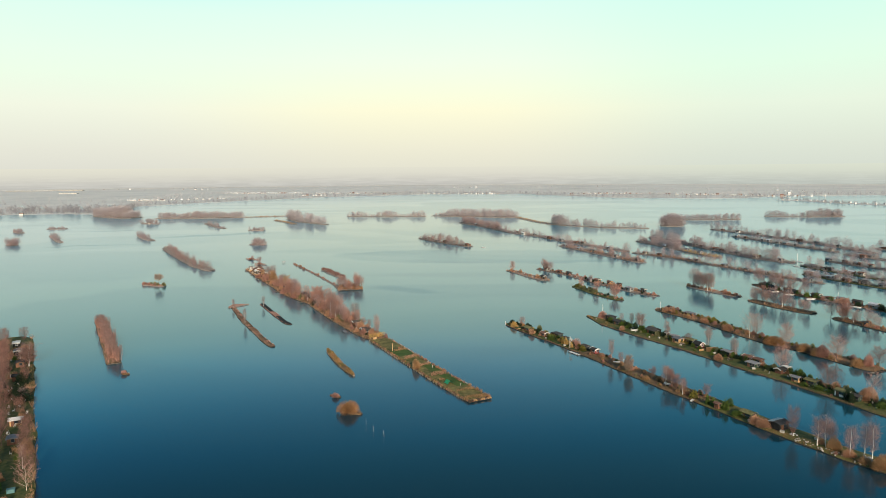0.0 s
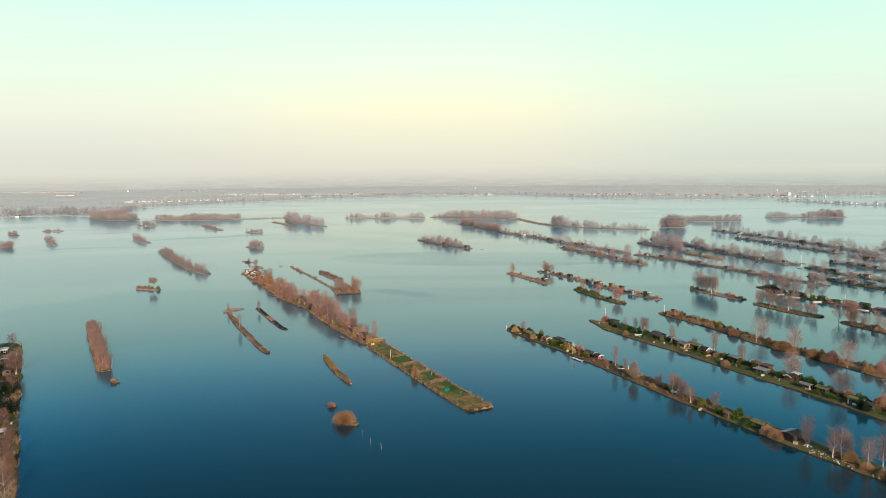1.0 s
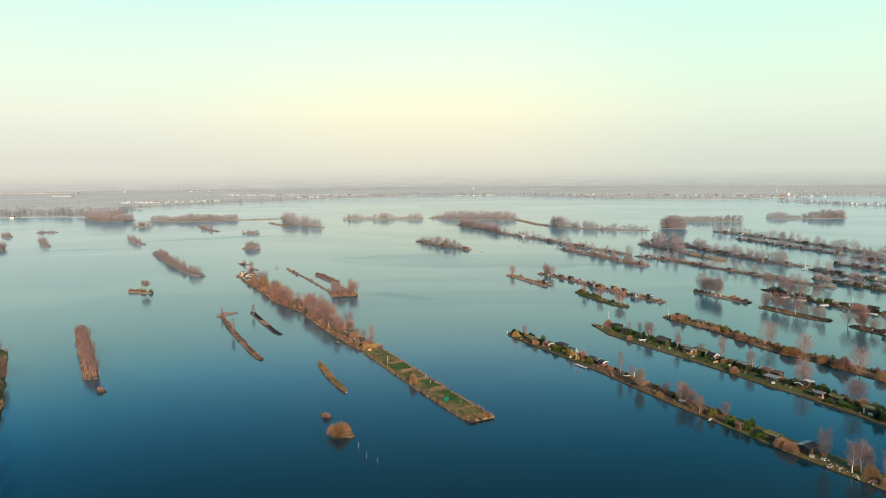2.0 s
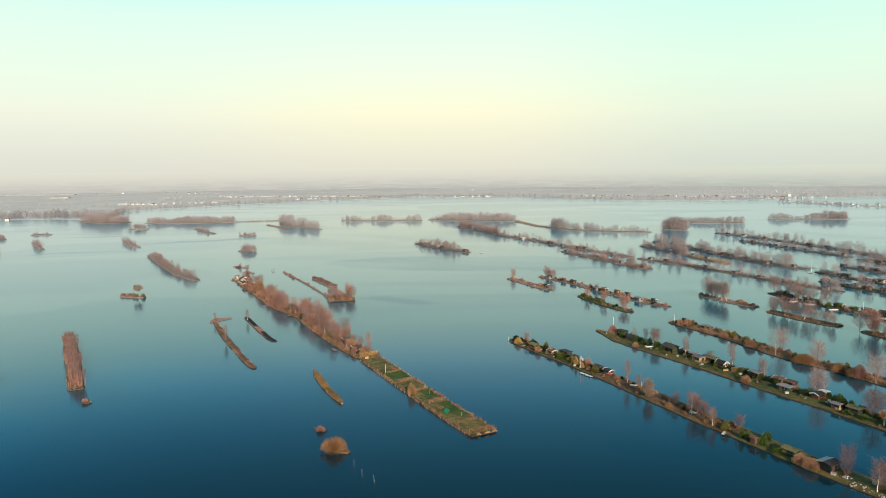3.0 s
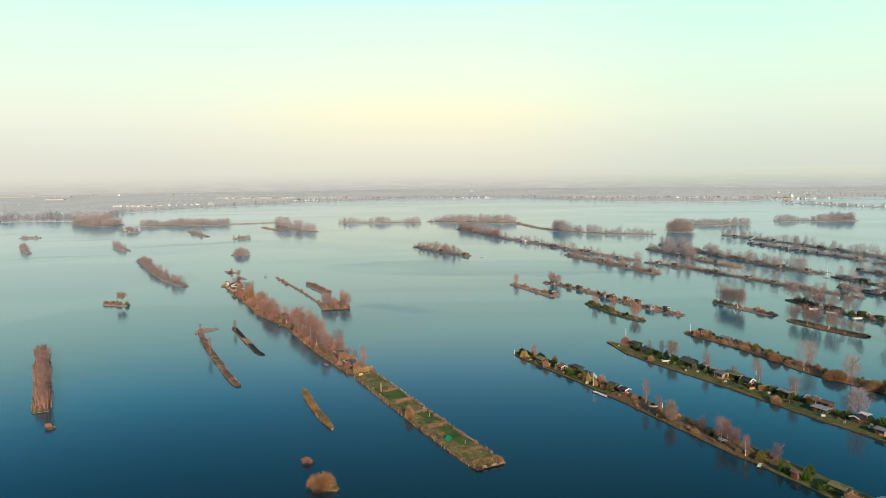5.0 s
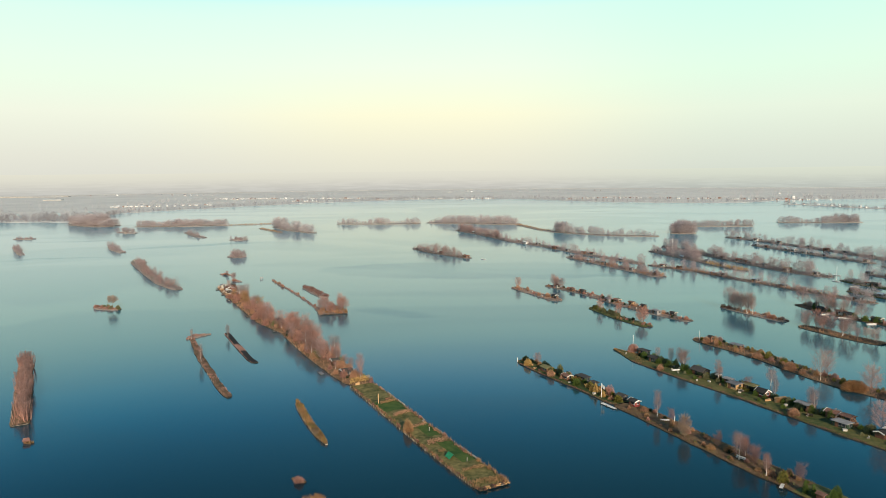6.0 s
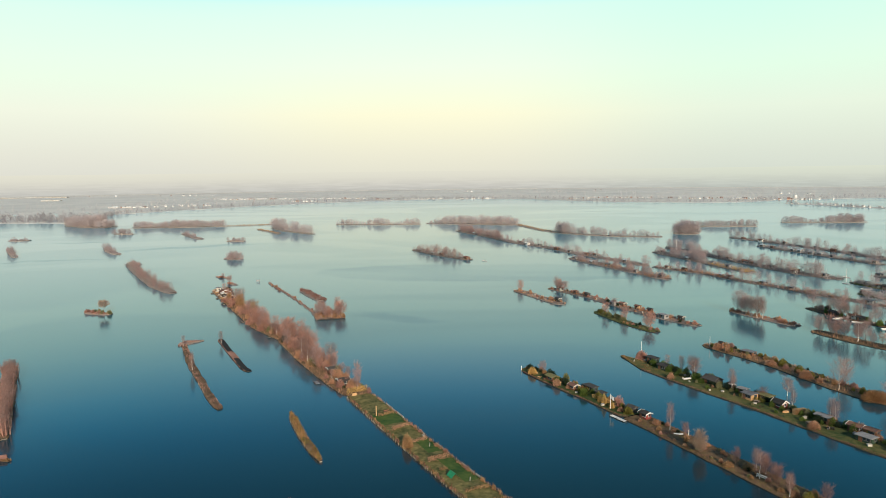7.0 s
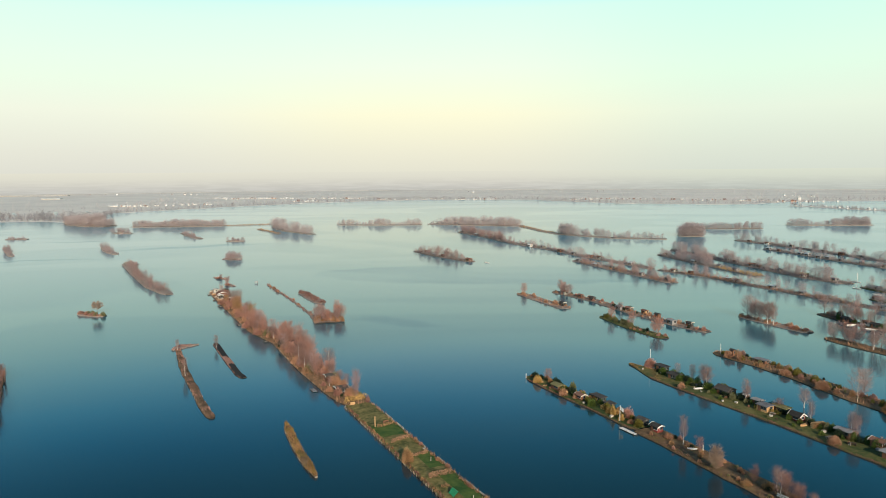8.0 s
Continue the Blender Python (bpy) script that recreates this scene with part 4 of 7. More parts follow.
herbs(L2, 0, 1, 0.05, 0.95, 2600, 0.5, 0.09, TW_PINK, "russet reed on a crooked bank", 20)
herbs(L2B, 0, 1, 0.05, 0.95, 1200, 0.5, 0.09, TW_PINK, "russet reed on a crooked bank", 21)
herbs(L3, 0.44, 0.66, 0.05, 0.95, 4200, 0.4, 0.11, TW_ROSE, "patch of pinkish dead grass", 22)
herbs(L3, 0.0, 1.0, 0.0, 0.1, 500, 0.3, 0.08, TW_PINK, "thin fringe of dead grass", 23)
herbs(BLOB, 0.02, 0.98, 0.1, 0.9, 2600, 1.2, 0.12, TW_RUSSET, "dense reddish reed on an oval islet", 24)
herbs(STUB, 0, 1, 0, 1, 1700, 1.0, 0.12, TW_ROSE, "row of brown reed tussocks", 25)
scrub(STUB, 0, 1, 17, ["pink", "pink", "orange"], 0.5, 1.8, 0.0, 1.0, seed=26)
thicket(GROVE, 0.08, 0.95, 7, ["pink", "mauve", "round"], 4.8, 6.6, 0.72, 0.97, seed=27)
thicket(GROVE, 0.05, 0.95, 10, ["pink", "mauve", "pink"], 3.6, 5.8, 0.08, 0.45, seed=127)
thicket(GROVE, 0.3, 0.95, 6, ["pink", "birch"], 2.8, 4.2, 0.45, 0.72, seed=128)
scrub(GROVE, 0.3, 1.0, 16, ["orange", "tan", "orange"], 1.0, 2.0, 0.05, 0.95, seed=129)
herbs(GROVE, 0, 1, 0.02, 0.98, 1600, 1.2, 0.12, TW_ORANGE, "dead reed under bare willows", 28)
# osier islet
osier = [stems(40 + v, 1.3, 6.0, 26, 0.075) for v in range(3)]
osier = [(a.mesh("stem", TW_PINK), b.mesh("crown", TW_ROSE)) for a, b in osier]
for i in range(44):
    q = (i + PICK.random()) / 44
    x, y = L1.at(0.02 + 0.96 * q, PICK.uniform(0.15, 0.85))
    ob = new("osier")
    k = PICK.uniform(0.9, 1.15) * (0.55 + 0.35 * q)
    ob.matrix_basis = Matrix.LocRotScale((x, y, L1.z), Euler((0, 0, PICK.uniform(0, 6.28))), (1.35, 1.35, k))
    tagged(ob, "clump of tall straight reddish-brown osier stems", "osier", "osier clumps")
    v = PICK.randrange(3)
    tagged(part("stem_bundle", osier[v][0], None, ob), kind="stuff")
    tagged(part("crown", osier[v][1], None, ob), kind="stuff")
herbs(L1, 0, 1, 0.05, 0.95, 1500, 1.2, 0.09, TW_PINK, "dead reed between osier stems", 29)
herbs(L1H, 0, 1, 0.1, 0.9, 160, 0.4, 0.07, TW_TAN, "matted dead reed on mud", 30)
# right-hand strips
herbs(R1_B, 0.05, 1, 0.03, 0.97, 6000, 0.38, 0.07, TW_RUSSET, "brown heather and dead reed", 31)
herbs(R1_B, 0.05, 1, 0.03, 0.97, 5000, 0.36, 0.07, TW_OLIVE, "olive winter grass among heather", 131)
herbs(R1_A, 0.0, 1, 0.0, 0.07, 2600, 0.12, 0.09, TW_RUSSET, STALKS, 32)
herbs(R1_C, 0.3, 1, 0.0, 0.5, 3600, 0.35, 0.07, TW_AMBER, STALKS, 33)
scrub(R1_B, 0.1, 0.95, 16, ["orange", "tan", "pink"], 0.9, 1.8, seed=34)
scrub(R1_B, 0.05, 0.98, 26, ["moss", "orange", "dark", "tan"], 0.4, 1.1, 0.1, 0.95, seed=134)
scrub(R1_B, 0.84, 1.0, 8, ["green", "moss"], 0.5, 1.0, 0.1, 0.9, seed=135)
scrub(R1_C, 0.45, 0.98, 18, ["orange", "tan", "pink"], 0.9, 2.0, 0.05, 0.6, seed=35)
herbs(R2, 0.0, 0.13, 0.05, 0.95, 4500, 0.28, 0.09, TW_AMBER, "short dead grass at the island's tip", 36)
herbs(R2, 0.1, 1, 0.0, 0.07, 5200, 0.12, 0.09, TW_RUSSET, STALKS, 37)
herbs(R2, 0.1, 1, 0.9, 1.0, 1600, 0.9, 0.09, TW_ORANGE, STALKS, 38)
scrub(R2, 0.08, 0.98, 120, ["green", "dark", "orange", "dark", "green", "moss"], 0.9, 2.0, 0.5, 0.95, seed=39)
scrub(R2, 0.1, 0.9, 16, ["orange", "green", "moss"], 0.5, 1.1, 0.1, 0.45, seed=139)
thicket(R1_B, 0.5, 0.98, 6, ["russet", "russet", "birch"], 2.8, 4.4, seed=143)
herbs(R9, 0.7, 1, 0.02, 0.98, 500, 1.3, 0.2, TW_GOLD, "golden dead reed at the island's end", 144)
scrub(R1_A, 0.02, 0.98, 46, ["olive", "dark", "green", "orange", "amber", "dark"], 0.8, 2.0, 0.3, 0.95, seed=140)
herbs(R3, 0, 1, 0.03, 0.97, 5000, 0.9, 0.11, TW_ORANGE, "brown dead reed and bramble", 40)
scrub(R3, 0.03, 0.97, 36, ["tan", "orange", "pink", "olive"], 1.0, 2.2, seed=41)
scrub(R3, 0.10, 0.97, 44, ["moss", "dark", "olive", "moss"], 0.5, 1.4, 0.3, 0.95, seed=441)
herbs(R4, 0, 1, 0.02, 0.98, 1400, 0.7, 0.12, TW_MOSS, "mossy rough winter grass", 42)
scrub(R4, 0.02, 0.24, 24, ["moss", "moss", "olive"], 1.0, 1.5, 0.25, 0.85, seed=442, fat=(0.9, 1.2))
scrub(R4, 0.29, 0.52, 26, ["moss"], 1.1, 1.6, 0.25, 0.85, seed=443, fat=(0.9, 1.2))
scrub(R4, 0.58, 0.98, 13, ["orange", "pink", "tan", "dark"], 0.6, 1.4, 0.1, 0.9, seed=444)
herbs(R5, 0, 1, 0.02, 0.98, 1600, 0.9, 0.13, TW_ORANGE, STALKS, 43)
herbs(R5B, 0, 1, 0.02, 0.98, 900, 0.9, 0.13, TW_ORANGE, STALKS, 44)
scrub(R5, 0, 1, 36, ["orange", "pink", "pink", "dark"], 0.8, 2.0, seed=45)
thicket(R5, 0.0, 0.14, 4, ["pink", "round"], 4.5, 6.5, seed=145)
scrub(R5B, 0, 1, 9, ["orange", "pink"], 1.2, 2.4, seed=46)
herbs(R6, 0, 1, 0.02, 0.98, 1100, 1.0, 0.13, TW_ORANGE, STALKS, 47)
scrub(R6, 0, 1, 12, ["pink", "orange"], 1.0, 2.2, seed=48)
thicket(R6, 0.04, 0.48, 5, ["mauve", "birch", "mauve"], 6.0, 9.5, seed=148)
herbs(R7, 0, 1, 0.02, 0.98, 1300, 1.0, 0.13, TW_ORANGE, STALKS, 49)
thicket(R7, 0.0, 0.6, 4, ["mauve", "pink", "mauve"], 4.0, 6.8, seed=50)
thicket(R7, 0.7, 0.95, 4, ["mauve", "pink"], 3.5, 5.0, seed=51)
herbs(R7C, 0, 1, 0.02, 0.98, 1600, 0.9, 0.13, TW_ORANGE, STALKS, 52)
thicket(R7C, 0.0, 0.5, 8, ["birch", "mauve", "mauve"], 4.2, 7.0, seed=53)
scrub(R7C, 0.1, 1, 14, ["pink", "orange", "tan"], 1.2, 2.6, seed=54)
scrub(R7B, 0.02, 0.98, 32, ["dark", "green", "orange", "pink"], 1.3, 2.8, seed=55)
thicket(R7B, 0.0, 0.4, 6, ["birch", "mauve", "mauve"], 3.6, 6.8, seed=56)
herbs(R7B, 0, 1, 0.02, 0.98, 1800, 0.7, 0.12, TW_RUSSET, STALKS, 256)
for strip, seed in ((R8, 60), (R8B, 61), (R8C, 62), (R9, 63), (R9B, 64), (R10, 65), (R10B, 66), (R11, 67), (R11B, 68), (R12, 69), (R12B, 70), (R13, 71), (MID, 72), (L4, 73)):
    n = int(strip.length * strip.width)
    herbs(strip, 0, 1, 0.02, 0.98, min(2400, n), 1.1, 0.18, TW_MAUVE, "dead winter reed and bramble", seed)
    wood(strip, 0, 1, int(strip.length / 1.5), TW_HAZED_SCRUB if seed > 62 else TW_MAUVE, 1.0, 3.2, 0.03, 0.97, seed=seed + 100, slim=1.5, label="low bare bramble and willow scrub", crowns=LOW)
    wood(strip, 0, 1, int(strip.length * 2.0), TW_HAZED_SCRUB if seed > 62 or seed % 2 else TW_ORANGE, 0.5, 2.0, 0.0, 0.98, seed=seed + 800, slim=2.0, label="low bramble and dead bracken", crowns=TUFT)
    wood(strip, 0, 1, int(strip.length / 9), TW_MOSS, 0.9, 2.4, 0.1, 0.9, seed=seed + 700, slim=1.3, label="evergreen garden bushes", crowns=LOW)
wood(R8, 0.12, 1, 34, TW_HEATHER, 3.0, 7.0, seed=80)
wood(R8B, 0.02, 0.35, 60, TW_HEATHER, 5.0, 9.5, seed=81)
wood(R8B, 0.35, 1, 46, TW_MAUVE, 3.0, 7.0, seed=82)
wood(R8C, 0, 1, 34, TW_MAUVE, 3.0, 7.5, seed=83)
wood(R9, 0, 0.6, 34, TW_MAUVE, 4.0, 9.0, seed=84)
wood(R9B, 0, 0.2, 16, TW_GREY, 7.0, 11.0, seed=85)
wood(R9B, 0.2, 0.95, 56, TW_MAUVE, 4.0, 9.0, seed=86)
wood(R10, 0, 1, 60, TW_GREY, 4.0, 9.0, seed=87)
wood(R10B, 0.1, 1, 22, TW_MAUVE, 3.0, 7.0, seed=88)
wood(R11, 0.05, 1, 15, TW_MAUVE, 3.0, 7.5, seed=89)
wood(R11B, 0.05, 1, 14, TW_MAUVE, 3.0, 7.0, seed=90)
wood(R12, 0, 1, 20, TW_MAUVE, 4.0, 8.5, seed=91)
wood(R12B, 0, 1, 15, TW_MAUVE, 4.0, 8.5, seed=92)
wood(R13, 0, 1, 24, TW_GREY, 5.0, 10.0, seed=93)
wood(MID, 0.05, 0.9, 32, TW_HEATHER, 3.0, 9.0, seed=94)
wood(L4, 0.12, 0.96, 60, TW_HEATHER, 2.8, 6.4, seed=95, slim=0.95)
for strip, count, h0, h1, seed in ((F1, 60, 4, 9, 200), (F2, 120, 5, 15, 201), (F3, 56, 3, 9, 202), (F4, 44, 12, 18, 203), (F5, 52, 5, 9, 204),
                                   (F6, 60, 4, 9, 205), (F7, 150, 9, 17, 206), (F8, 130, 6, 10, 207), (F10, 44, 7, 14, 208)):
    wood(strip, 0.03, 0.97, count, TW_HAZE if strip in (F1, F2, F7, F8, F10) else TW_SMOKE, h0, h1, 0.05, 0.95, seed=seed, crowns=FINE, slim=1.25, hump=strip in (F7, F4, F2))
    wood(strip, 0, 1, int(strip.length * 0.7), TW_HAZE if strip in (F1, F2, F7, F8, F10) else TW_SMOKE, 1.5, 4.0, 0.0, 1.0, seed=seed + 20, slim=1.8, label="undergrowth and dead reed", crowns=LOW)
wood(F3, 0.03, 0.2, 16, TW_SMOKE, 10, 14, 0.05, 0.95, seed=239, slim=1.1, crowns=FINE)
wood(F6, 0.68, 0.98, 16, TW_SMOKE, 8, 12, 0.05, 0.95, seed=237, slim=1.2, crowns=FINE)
wood(R9, 0.66, 1, 70, TW_GOLD, 0.6, 1.7, 0.05, 0.95, seed=238, slim=2.0, label="golden dead reed on a low island", crowns=TUFT)
for strip, seed in ((F2B, 230), (F9, 231), (F10B, 232)):
    herbs(strip, 0, 1, 0.0, 1.0, 500, 1.6, 0.4, TW_TAN, "dead reed on a low dam", seed)
for strip, count, h0, h1, seed in ((LS1, 7, 5, 8, 240), (LS2, 7, 5, 9, 241), (LS3, 9, 4, 7, 242), (LS4, 9, 4, 7, 243), (LS5, 5, 4, 9, 244), (LS6, 8, 4, 8, 245),
                                   (LS7, 9, 6, 9, 246), (LS9, 6, 5, 9, 247), (LS10, 6, 5, 8, 248), (LS8, 4, 2, 4, 249)):
    wood(strip, 0.1, 0.9, count * 2 + 4, TW_MAUVE, h0 * 0.55, h1 * 0.75, 0.05, 0.95, seed=seed, slim=1.2, label="stand of bare reddish-brown trees on an islet")
    herbs(strip, 0, 1, 0.0, 1.0, 350, 1.4, 0.3, TW_MAUVE, "dead reed on a small islet", seed + 20)
herbs(TREEI, 0, 1, 0.05, 0.95, 700, 0.9, 0.12, TW_PINK, "dead reed on a tiny islet", 270)
scrub(TREEI, 0.0, 0.75, 12, ["pink", "pink", "moss"], 1.2, 2.1, seed=271)
scrub(TREEI, 0.75, 1.0, 4, ["pink", "moss"], 1.0, 1.8, seed=274)
herbs(LT1, 0, 1, 0.0, 1.0, 150, 1.0, 0.15, TW_PINK, "tussock of dead reddish reed", 272)
herbs(LT2, 0, 1, 0.0, 1.0, 150, 1.0, 0.15, TW_PINK, "tussock of dead reddish reed", 273)
# the near overgrown garden island
thicket(LL, 0.12, 0.99, 30, ["russet", "tan", "russet", "birch", "pink"], 5.0, 9.0, 0.02, 0.36, seed=280)
wood(LL, 0.03, 0.99, 12, TW_ORANGE, 1.5, 3.5, 0.88, 0.99, seed=505, label="bare orange-brown bushes along the bank", crowns=CLOUD)
thicket(LL, 0.04, 0.98, 8, ["russet", "birch", "russet"], 4.0, 7.0, 0.7, 0.97, seed=281)
scrub(LL, 0.1, 0.98, 46, ["dark", "green", "orange", "tan"], 1.0, 2.2, 0.2, 0.8, seed=282)
herbs(LL, 0.05, 1, 0.0, 0.4, 3500, 0.9, 0.09, TW_ORANGE, "dead bracken under bare trees", 283)
herbs(LL, 0.05, 1, 0.9, 1.0, 1500, 0.7, 0.09, TW_TAN, STALKS, 284)
herbs(BUSHI, 0, 1, 0.0, 1.0, 260, 0.6, 0.08, TW_TAN, "dead reed at the foot of a bush", 285)

shrub("tan", -4.5, 205.4, 3.4, 2.9)
grow("pink", -18.9, 254.3, 6.6, 3.5)
grow("pink", -27.4, 274.8, 4.0, 3.2)
grow("pink", -31.4, 271.9, 4.3, 2.8)
shrub("pink", -16.3, 245.3, 2.2, 1.5)
shrub("gold", 32.2, 260.4, 2.4, 3.3)
grow("pink", 35.5, 261.4, 3.8, 3.3)
shrub("olive", 40.7, 251.4, 2.7, 2.2)
shrub("orange", 37.4, 248.0, 2.3, 2.5)
shrub("gold", 46.8, 231.6, 3.3, 1.7)
shrub("gold", 47.9, 227.9, 2.1, 1.7)
shrub("pink", 50.1, 229.8, 3.0, 3.1)
shrub("gold", 46.1, 233.3, 2.1, 1.7)
shrub("green", 43.0, 238.8, 2.2, 2.7)
grow("birch", 57.4, 212.1, 7.0, 2.4)
grow("russet", 59.0, 206.6, 4.1, 2.3)
grow("rose", 59.1, 198.4, 5.3, 3.9)
grow("birch", 65.8, 185.4, 5.8, 3.6)
grow("russet", 66.9, 184.8, 5.1, 2.9)
grow("birch", 67.7, 177.5, 4.9, 1.9)
grow("russet", 67.2, 181.3, 4.7, 2.9)
shrub("olive", 69.6, 174.6, 2.3, 2.2)
shrub("green", 74.1, 165.3, 2.8, 2.1)
shrub("green", 76.5, 168.1, 2.1, 2.0)
shrub("green", 71.3, 169.6, 2.6, 1.2)
shrub("green", 72.4, 168.7, 2.2, 0.9)
shrub("green", 75.3, 161.2, 1.2, 3.8)
shrub("orange", 75.1, 154.8, 2.4, 3.4)
shrub("orange", 76.9, 152.9, 2.4, 3.7)
grow("russet", 81.8, 147.5, 7.1, 3.9)
grow("birch", 84.5, 142.3, 6.7, 3.3)
grow("birch", 86.0, 141.6, 7.3, 3.6)
grow("birch", 87.2, 141.5, 6.1, 3.0)
grow("birch", 88.0, 136.1, 7.1, 3.5)
grow("birch", 91.3, 136.6, 7.2, 3.0)
grow("birch", 92.0, 134.9, 7.8, 3.0)
shrub("tan", 87.1, 140.0, 3.2, 3.5)
shrub("orange", 87.7, 136.2, 2.0, 2.9)
shrub("tan", 90.0, 129.5, 3.3, 4.4)
grow("birch", 67.6, 190.2, 4.4, 2.6)
grow("russet", 68.9, 188.7, 3.8, 2.1)
shrub("pink", 70.6, 274.8, 3.0, 4.4)
grow("mauve", 76.8, 265.1, 4.1, 2.5)
grow("birch", 78.4, 259.2, 5.4, 2.4)
grow("birch", 81.6, 255.8, 6.4, 4.1)
grow("birch", 83.8, 255.6, 6.1, 4.5)
shrub("olive", 84.0, 249.3, 2.5, 3.4)
grow("birch", 85.1, 240.9, 6.4, 2.6)
grow("birch", 92.7, 244.3, 4.2, 2.0)
grow("russet", 93.1, 234.6, 3.4, 3.5)
grow("birch", 98.4, 236.1, 5.5, 3.6)
grow("birch", 95.3, 225.3, 5.8, 2.2)
grow("birch", 99.4, 215.4, 6.3, 2.4)
shrub("orange", 65.7, 250.2, 2.0, 2.6)
shrub("orange", 98.6, 214.7, 2.2, 3.0)
shrub("orange", 91.0, 211.0, 2.1, 3.4)
shrub("orange", 100.7, 207.9, 2.8, 3.5)
grow("pink", 106.6, 198.6, 8.1, 6.3)
grow("russet", 108.7, 180.6, 7.2, 6.6)
shrub("orange", 110.8, 179.6, 2.5, 3.5)
shrub("dark", 108.8, 171.2, 3.5, 2.3)
shrub("dark", 108.9, 169.5, 2.8, 2.0)
shrub("green", 106.2, 179.8, 1.4, 2.6)
shrub("green", 104.0, 183.4, 1.2, 2.4)
grow("bone", 114.3, 169.3, 8.1, 5.0)
shrub("orange", 113.9, 171.0, 3.9, 5.1)
shrub("green", 114.0, 165.0, 1.6, 3.0)
grow("birch", 98.1, 213.5, 6.0, 2.3)
shrub("orange", 95.8, 283.0, 2.8, 3.2)
shrub("orange", 98.7, 279.4, 3.6, 2.0)
shrub("orange", 103.9, 262.8, 2.1, 3.9)
shrub("orange", 108.6, 250.0, 2.6, 4.4)
grow("bone", 114.5, 239.2, 9.6, 7.0)
grow("mauve", 122.5, 244.9, 7.6, 5.8)
shrub("amber", 113.9, 227.2, 3.2, 7.4)
grow("pink", 117.4, 224.0, 8.0, 7.0)
shrub("tan", 119.5, 218.1, 3.0, 4.9)
shrub("tan", 122.2, 213.1, 2.9, 5.3)
grow("pink", 124.4, 207.0, 7.8, 7.4)
shrub("tan", 126.2, 200.7, 2.8, 3.9)
shrub("pink", 133.8, 201.6, 4.5, 3.6)
grow("russet", 137.7, 201.4, 6.2, 6.8)
shrub("pink", 123.8, 212.3, 4.2, 4.5)
grow("mauve", 159.3, 269.4, 7.9, 6.7)
grow("pink", 161.9, 264.0, 9.0, 6.0, far=True)
grow("birch", 164.8, 263.8, 8.6, 5.2)
grow("mauve", 135.9, 342.2, 8.0, 5.5)
grow("mauve", 136.9, 338.8, 8.5, 4.8)
grow("mauve", 138.7, 335.4, 9.1, 6.0)
grow("birch", 139.0, 332.1, 9.0, 3.6)
shrub("pink", 143.2, 324.6, 1.8, 3.8)
shrub("orange", 145.0, 320.6, 1.2, 2.4)
grow("mauve", 148.0, 306.4, 6.8, 5.2)
grow("pink", 151.2, 304.9, 7.4, 5.6, far=True)
grow("mauve", 153.1, 299.4, 7.8, 5.8, far=True)
grow("birch", 153.3, 291.7, 7.6, 4.4)
grow("mauve", 155.3, 290.4, 8.3, 5.4)
grow("mauve", 157.5, 279.5, 5.9, 4.2)
grow("mauve", 175.2, 357.6, 8.6, 7.2)
grow("mauve", 172.1, 333.4, 8.4, 6.0, far=True)
grow("birch", 174.0, 333.3, 8.0, 5.0)
grow("mauve", 177.9, 328.3, 9.3, 6.1)
grow("mauve", 184.8, 323.2, 8.1, 6.1)
lone = new("tree")
lone.matrix_basis = Matrix.LocRotScale((-146.2, 368.2, TREEI.z - 0.05), Euler((0, 0, 1.0)), (0.92, 0.92, 0.92))
tagged(lone, "spreading grey-brown tree alone on a tiny islet", "tree", "bare winter trees")
lone_trunk, lone_crown = bare_tree(733, 7.0, 2.5, 18, 22, 0.12, 0.42, 0.45)
part("trunk", lone_trunk, BARK, lone)
part("crown", lone_crown, TW_BUFF, lone)
grow("birch", -76.4, 306.6, 4.8, 2.1)
grow("birch", -88.2, 303.4, 4.2, 1.6)
grow("birch", -74.6, 271.7, 6.2, 1.4)
shrub("amber", -21.1, 167.8, 3.1, 5.7)
shrub("pink", -26.4, 178.8, 1.3, 2.7)
grow("birch", -126.7, 212.8, 8.0, 6.0)
grow("russet", -125.8, 213.2, 6.8, 6.4)
grow("bone", -75.6, 127.6, 6.0, 5.2)
grow("russet", -149.7, 239.2, 6.2, 3.3)
grow("russet", -130.1, 205.6, 10.3, 6.0)
grow("russet", -117.3, 183.9, 11.2, 6.1)
grow("russet", -105.8, 166.1, 8.5, 4.9)
grow("russet", -95.7, 148.1, 9.2, 4.4)
grow("birch", -84.1, 136.0, 5.7, 2.1)
grow("russet", -94.2, 154.6, 4.7, 3.9)
grow("russet", -103.3, 168.0, 5.1, 3.6)
shrub("dark", -117.8, 193.9, 3.9, 4.1)
shrub("dark", -108.8, 178.0, 3.6, 5.2)
shrub("dark", -113.4, 183.7, 3.0, 3.9)
shrub("tan", -88.2, 144.7, 3.6, 3.4)
shrub("pink", -125.1, 475.7, 1.3, 4.6)
grow("mauve", -123.5, 475.0, 2.8, 2.4)
shrub("pink", -113.4, 448.8, 1.5, 3.6)
grow("mauve", -112.6, 449.5, 5.2, 3.6)
grow("round", 49.8, 412.1, 5.5, 4.8)
grow("mauve", 65.4, 406.3, 6.2, 4.7)
grow("mauve", 68.0, 401.5, 6.1, 4.7)
shrub("moss", 86.7, 341.7, 1.2, 4.1)
grow("mauve", 79.3, 363.5, 3.7, 3.7)
grow("pink", 88.5, 319.7, 6.2, 5.2, far=True)
grow("pink", 86.4, 318.6, 5.6, 4.6, far=True)
grow("pink", 77.6, 347.0, 5.4, 4.2, far=True)
grow("pink", 81.8, 333.6, 5.4, 4.4, far=True)

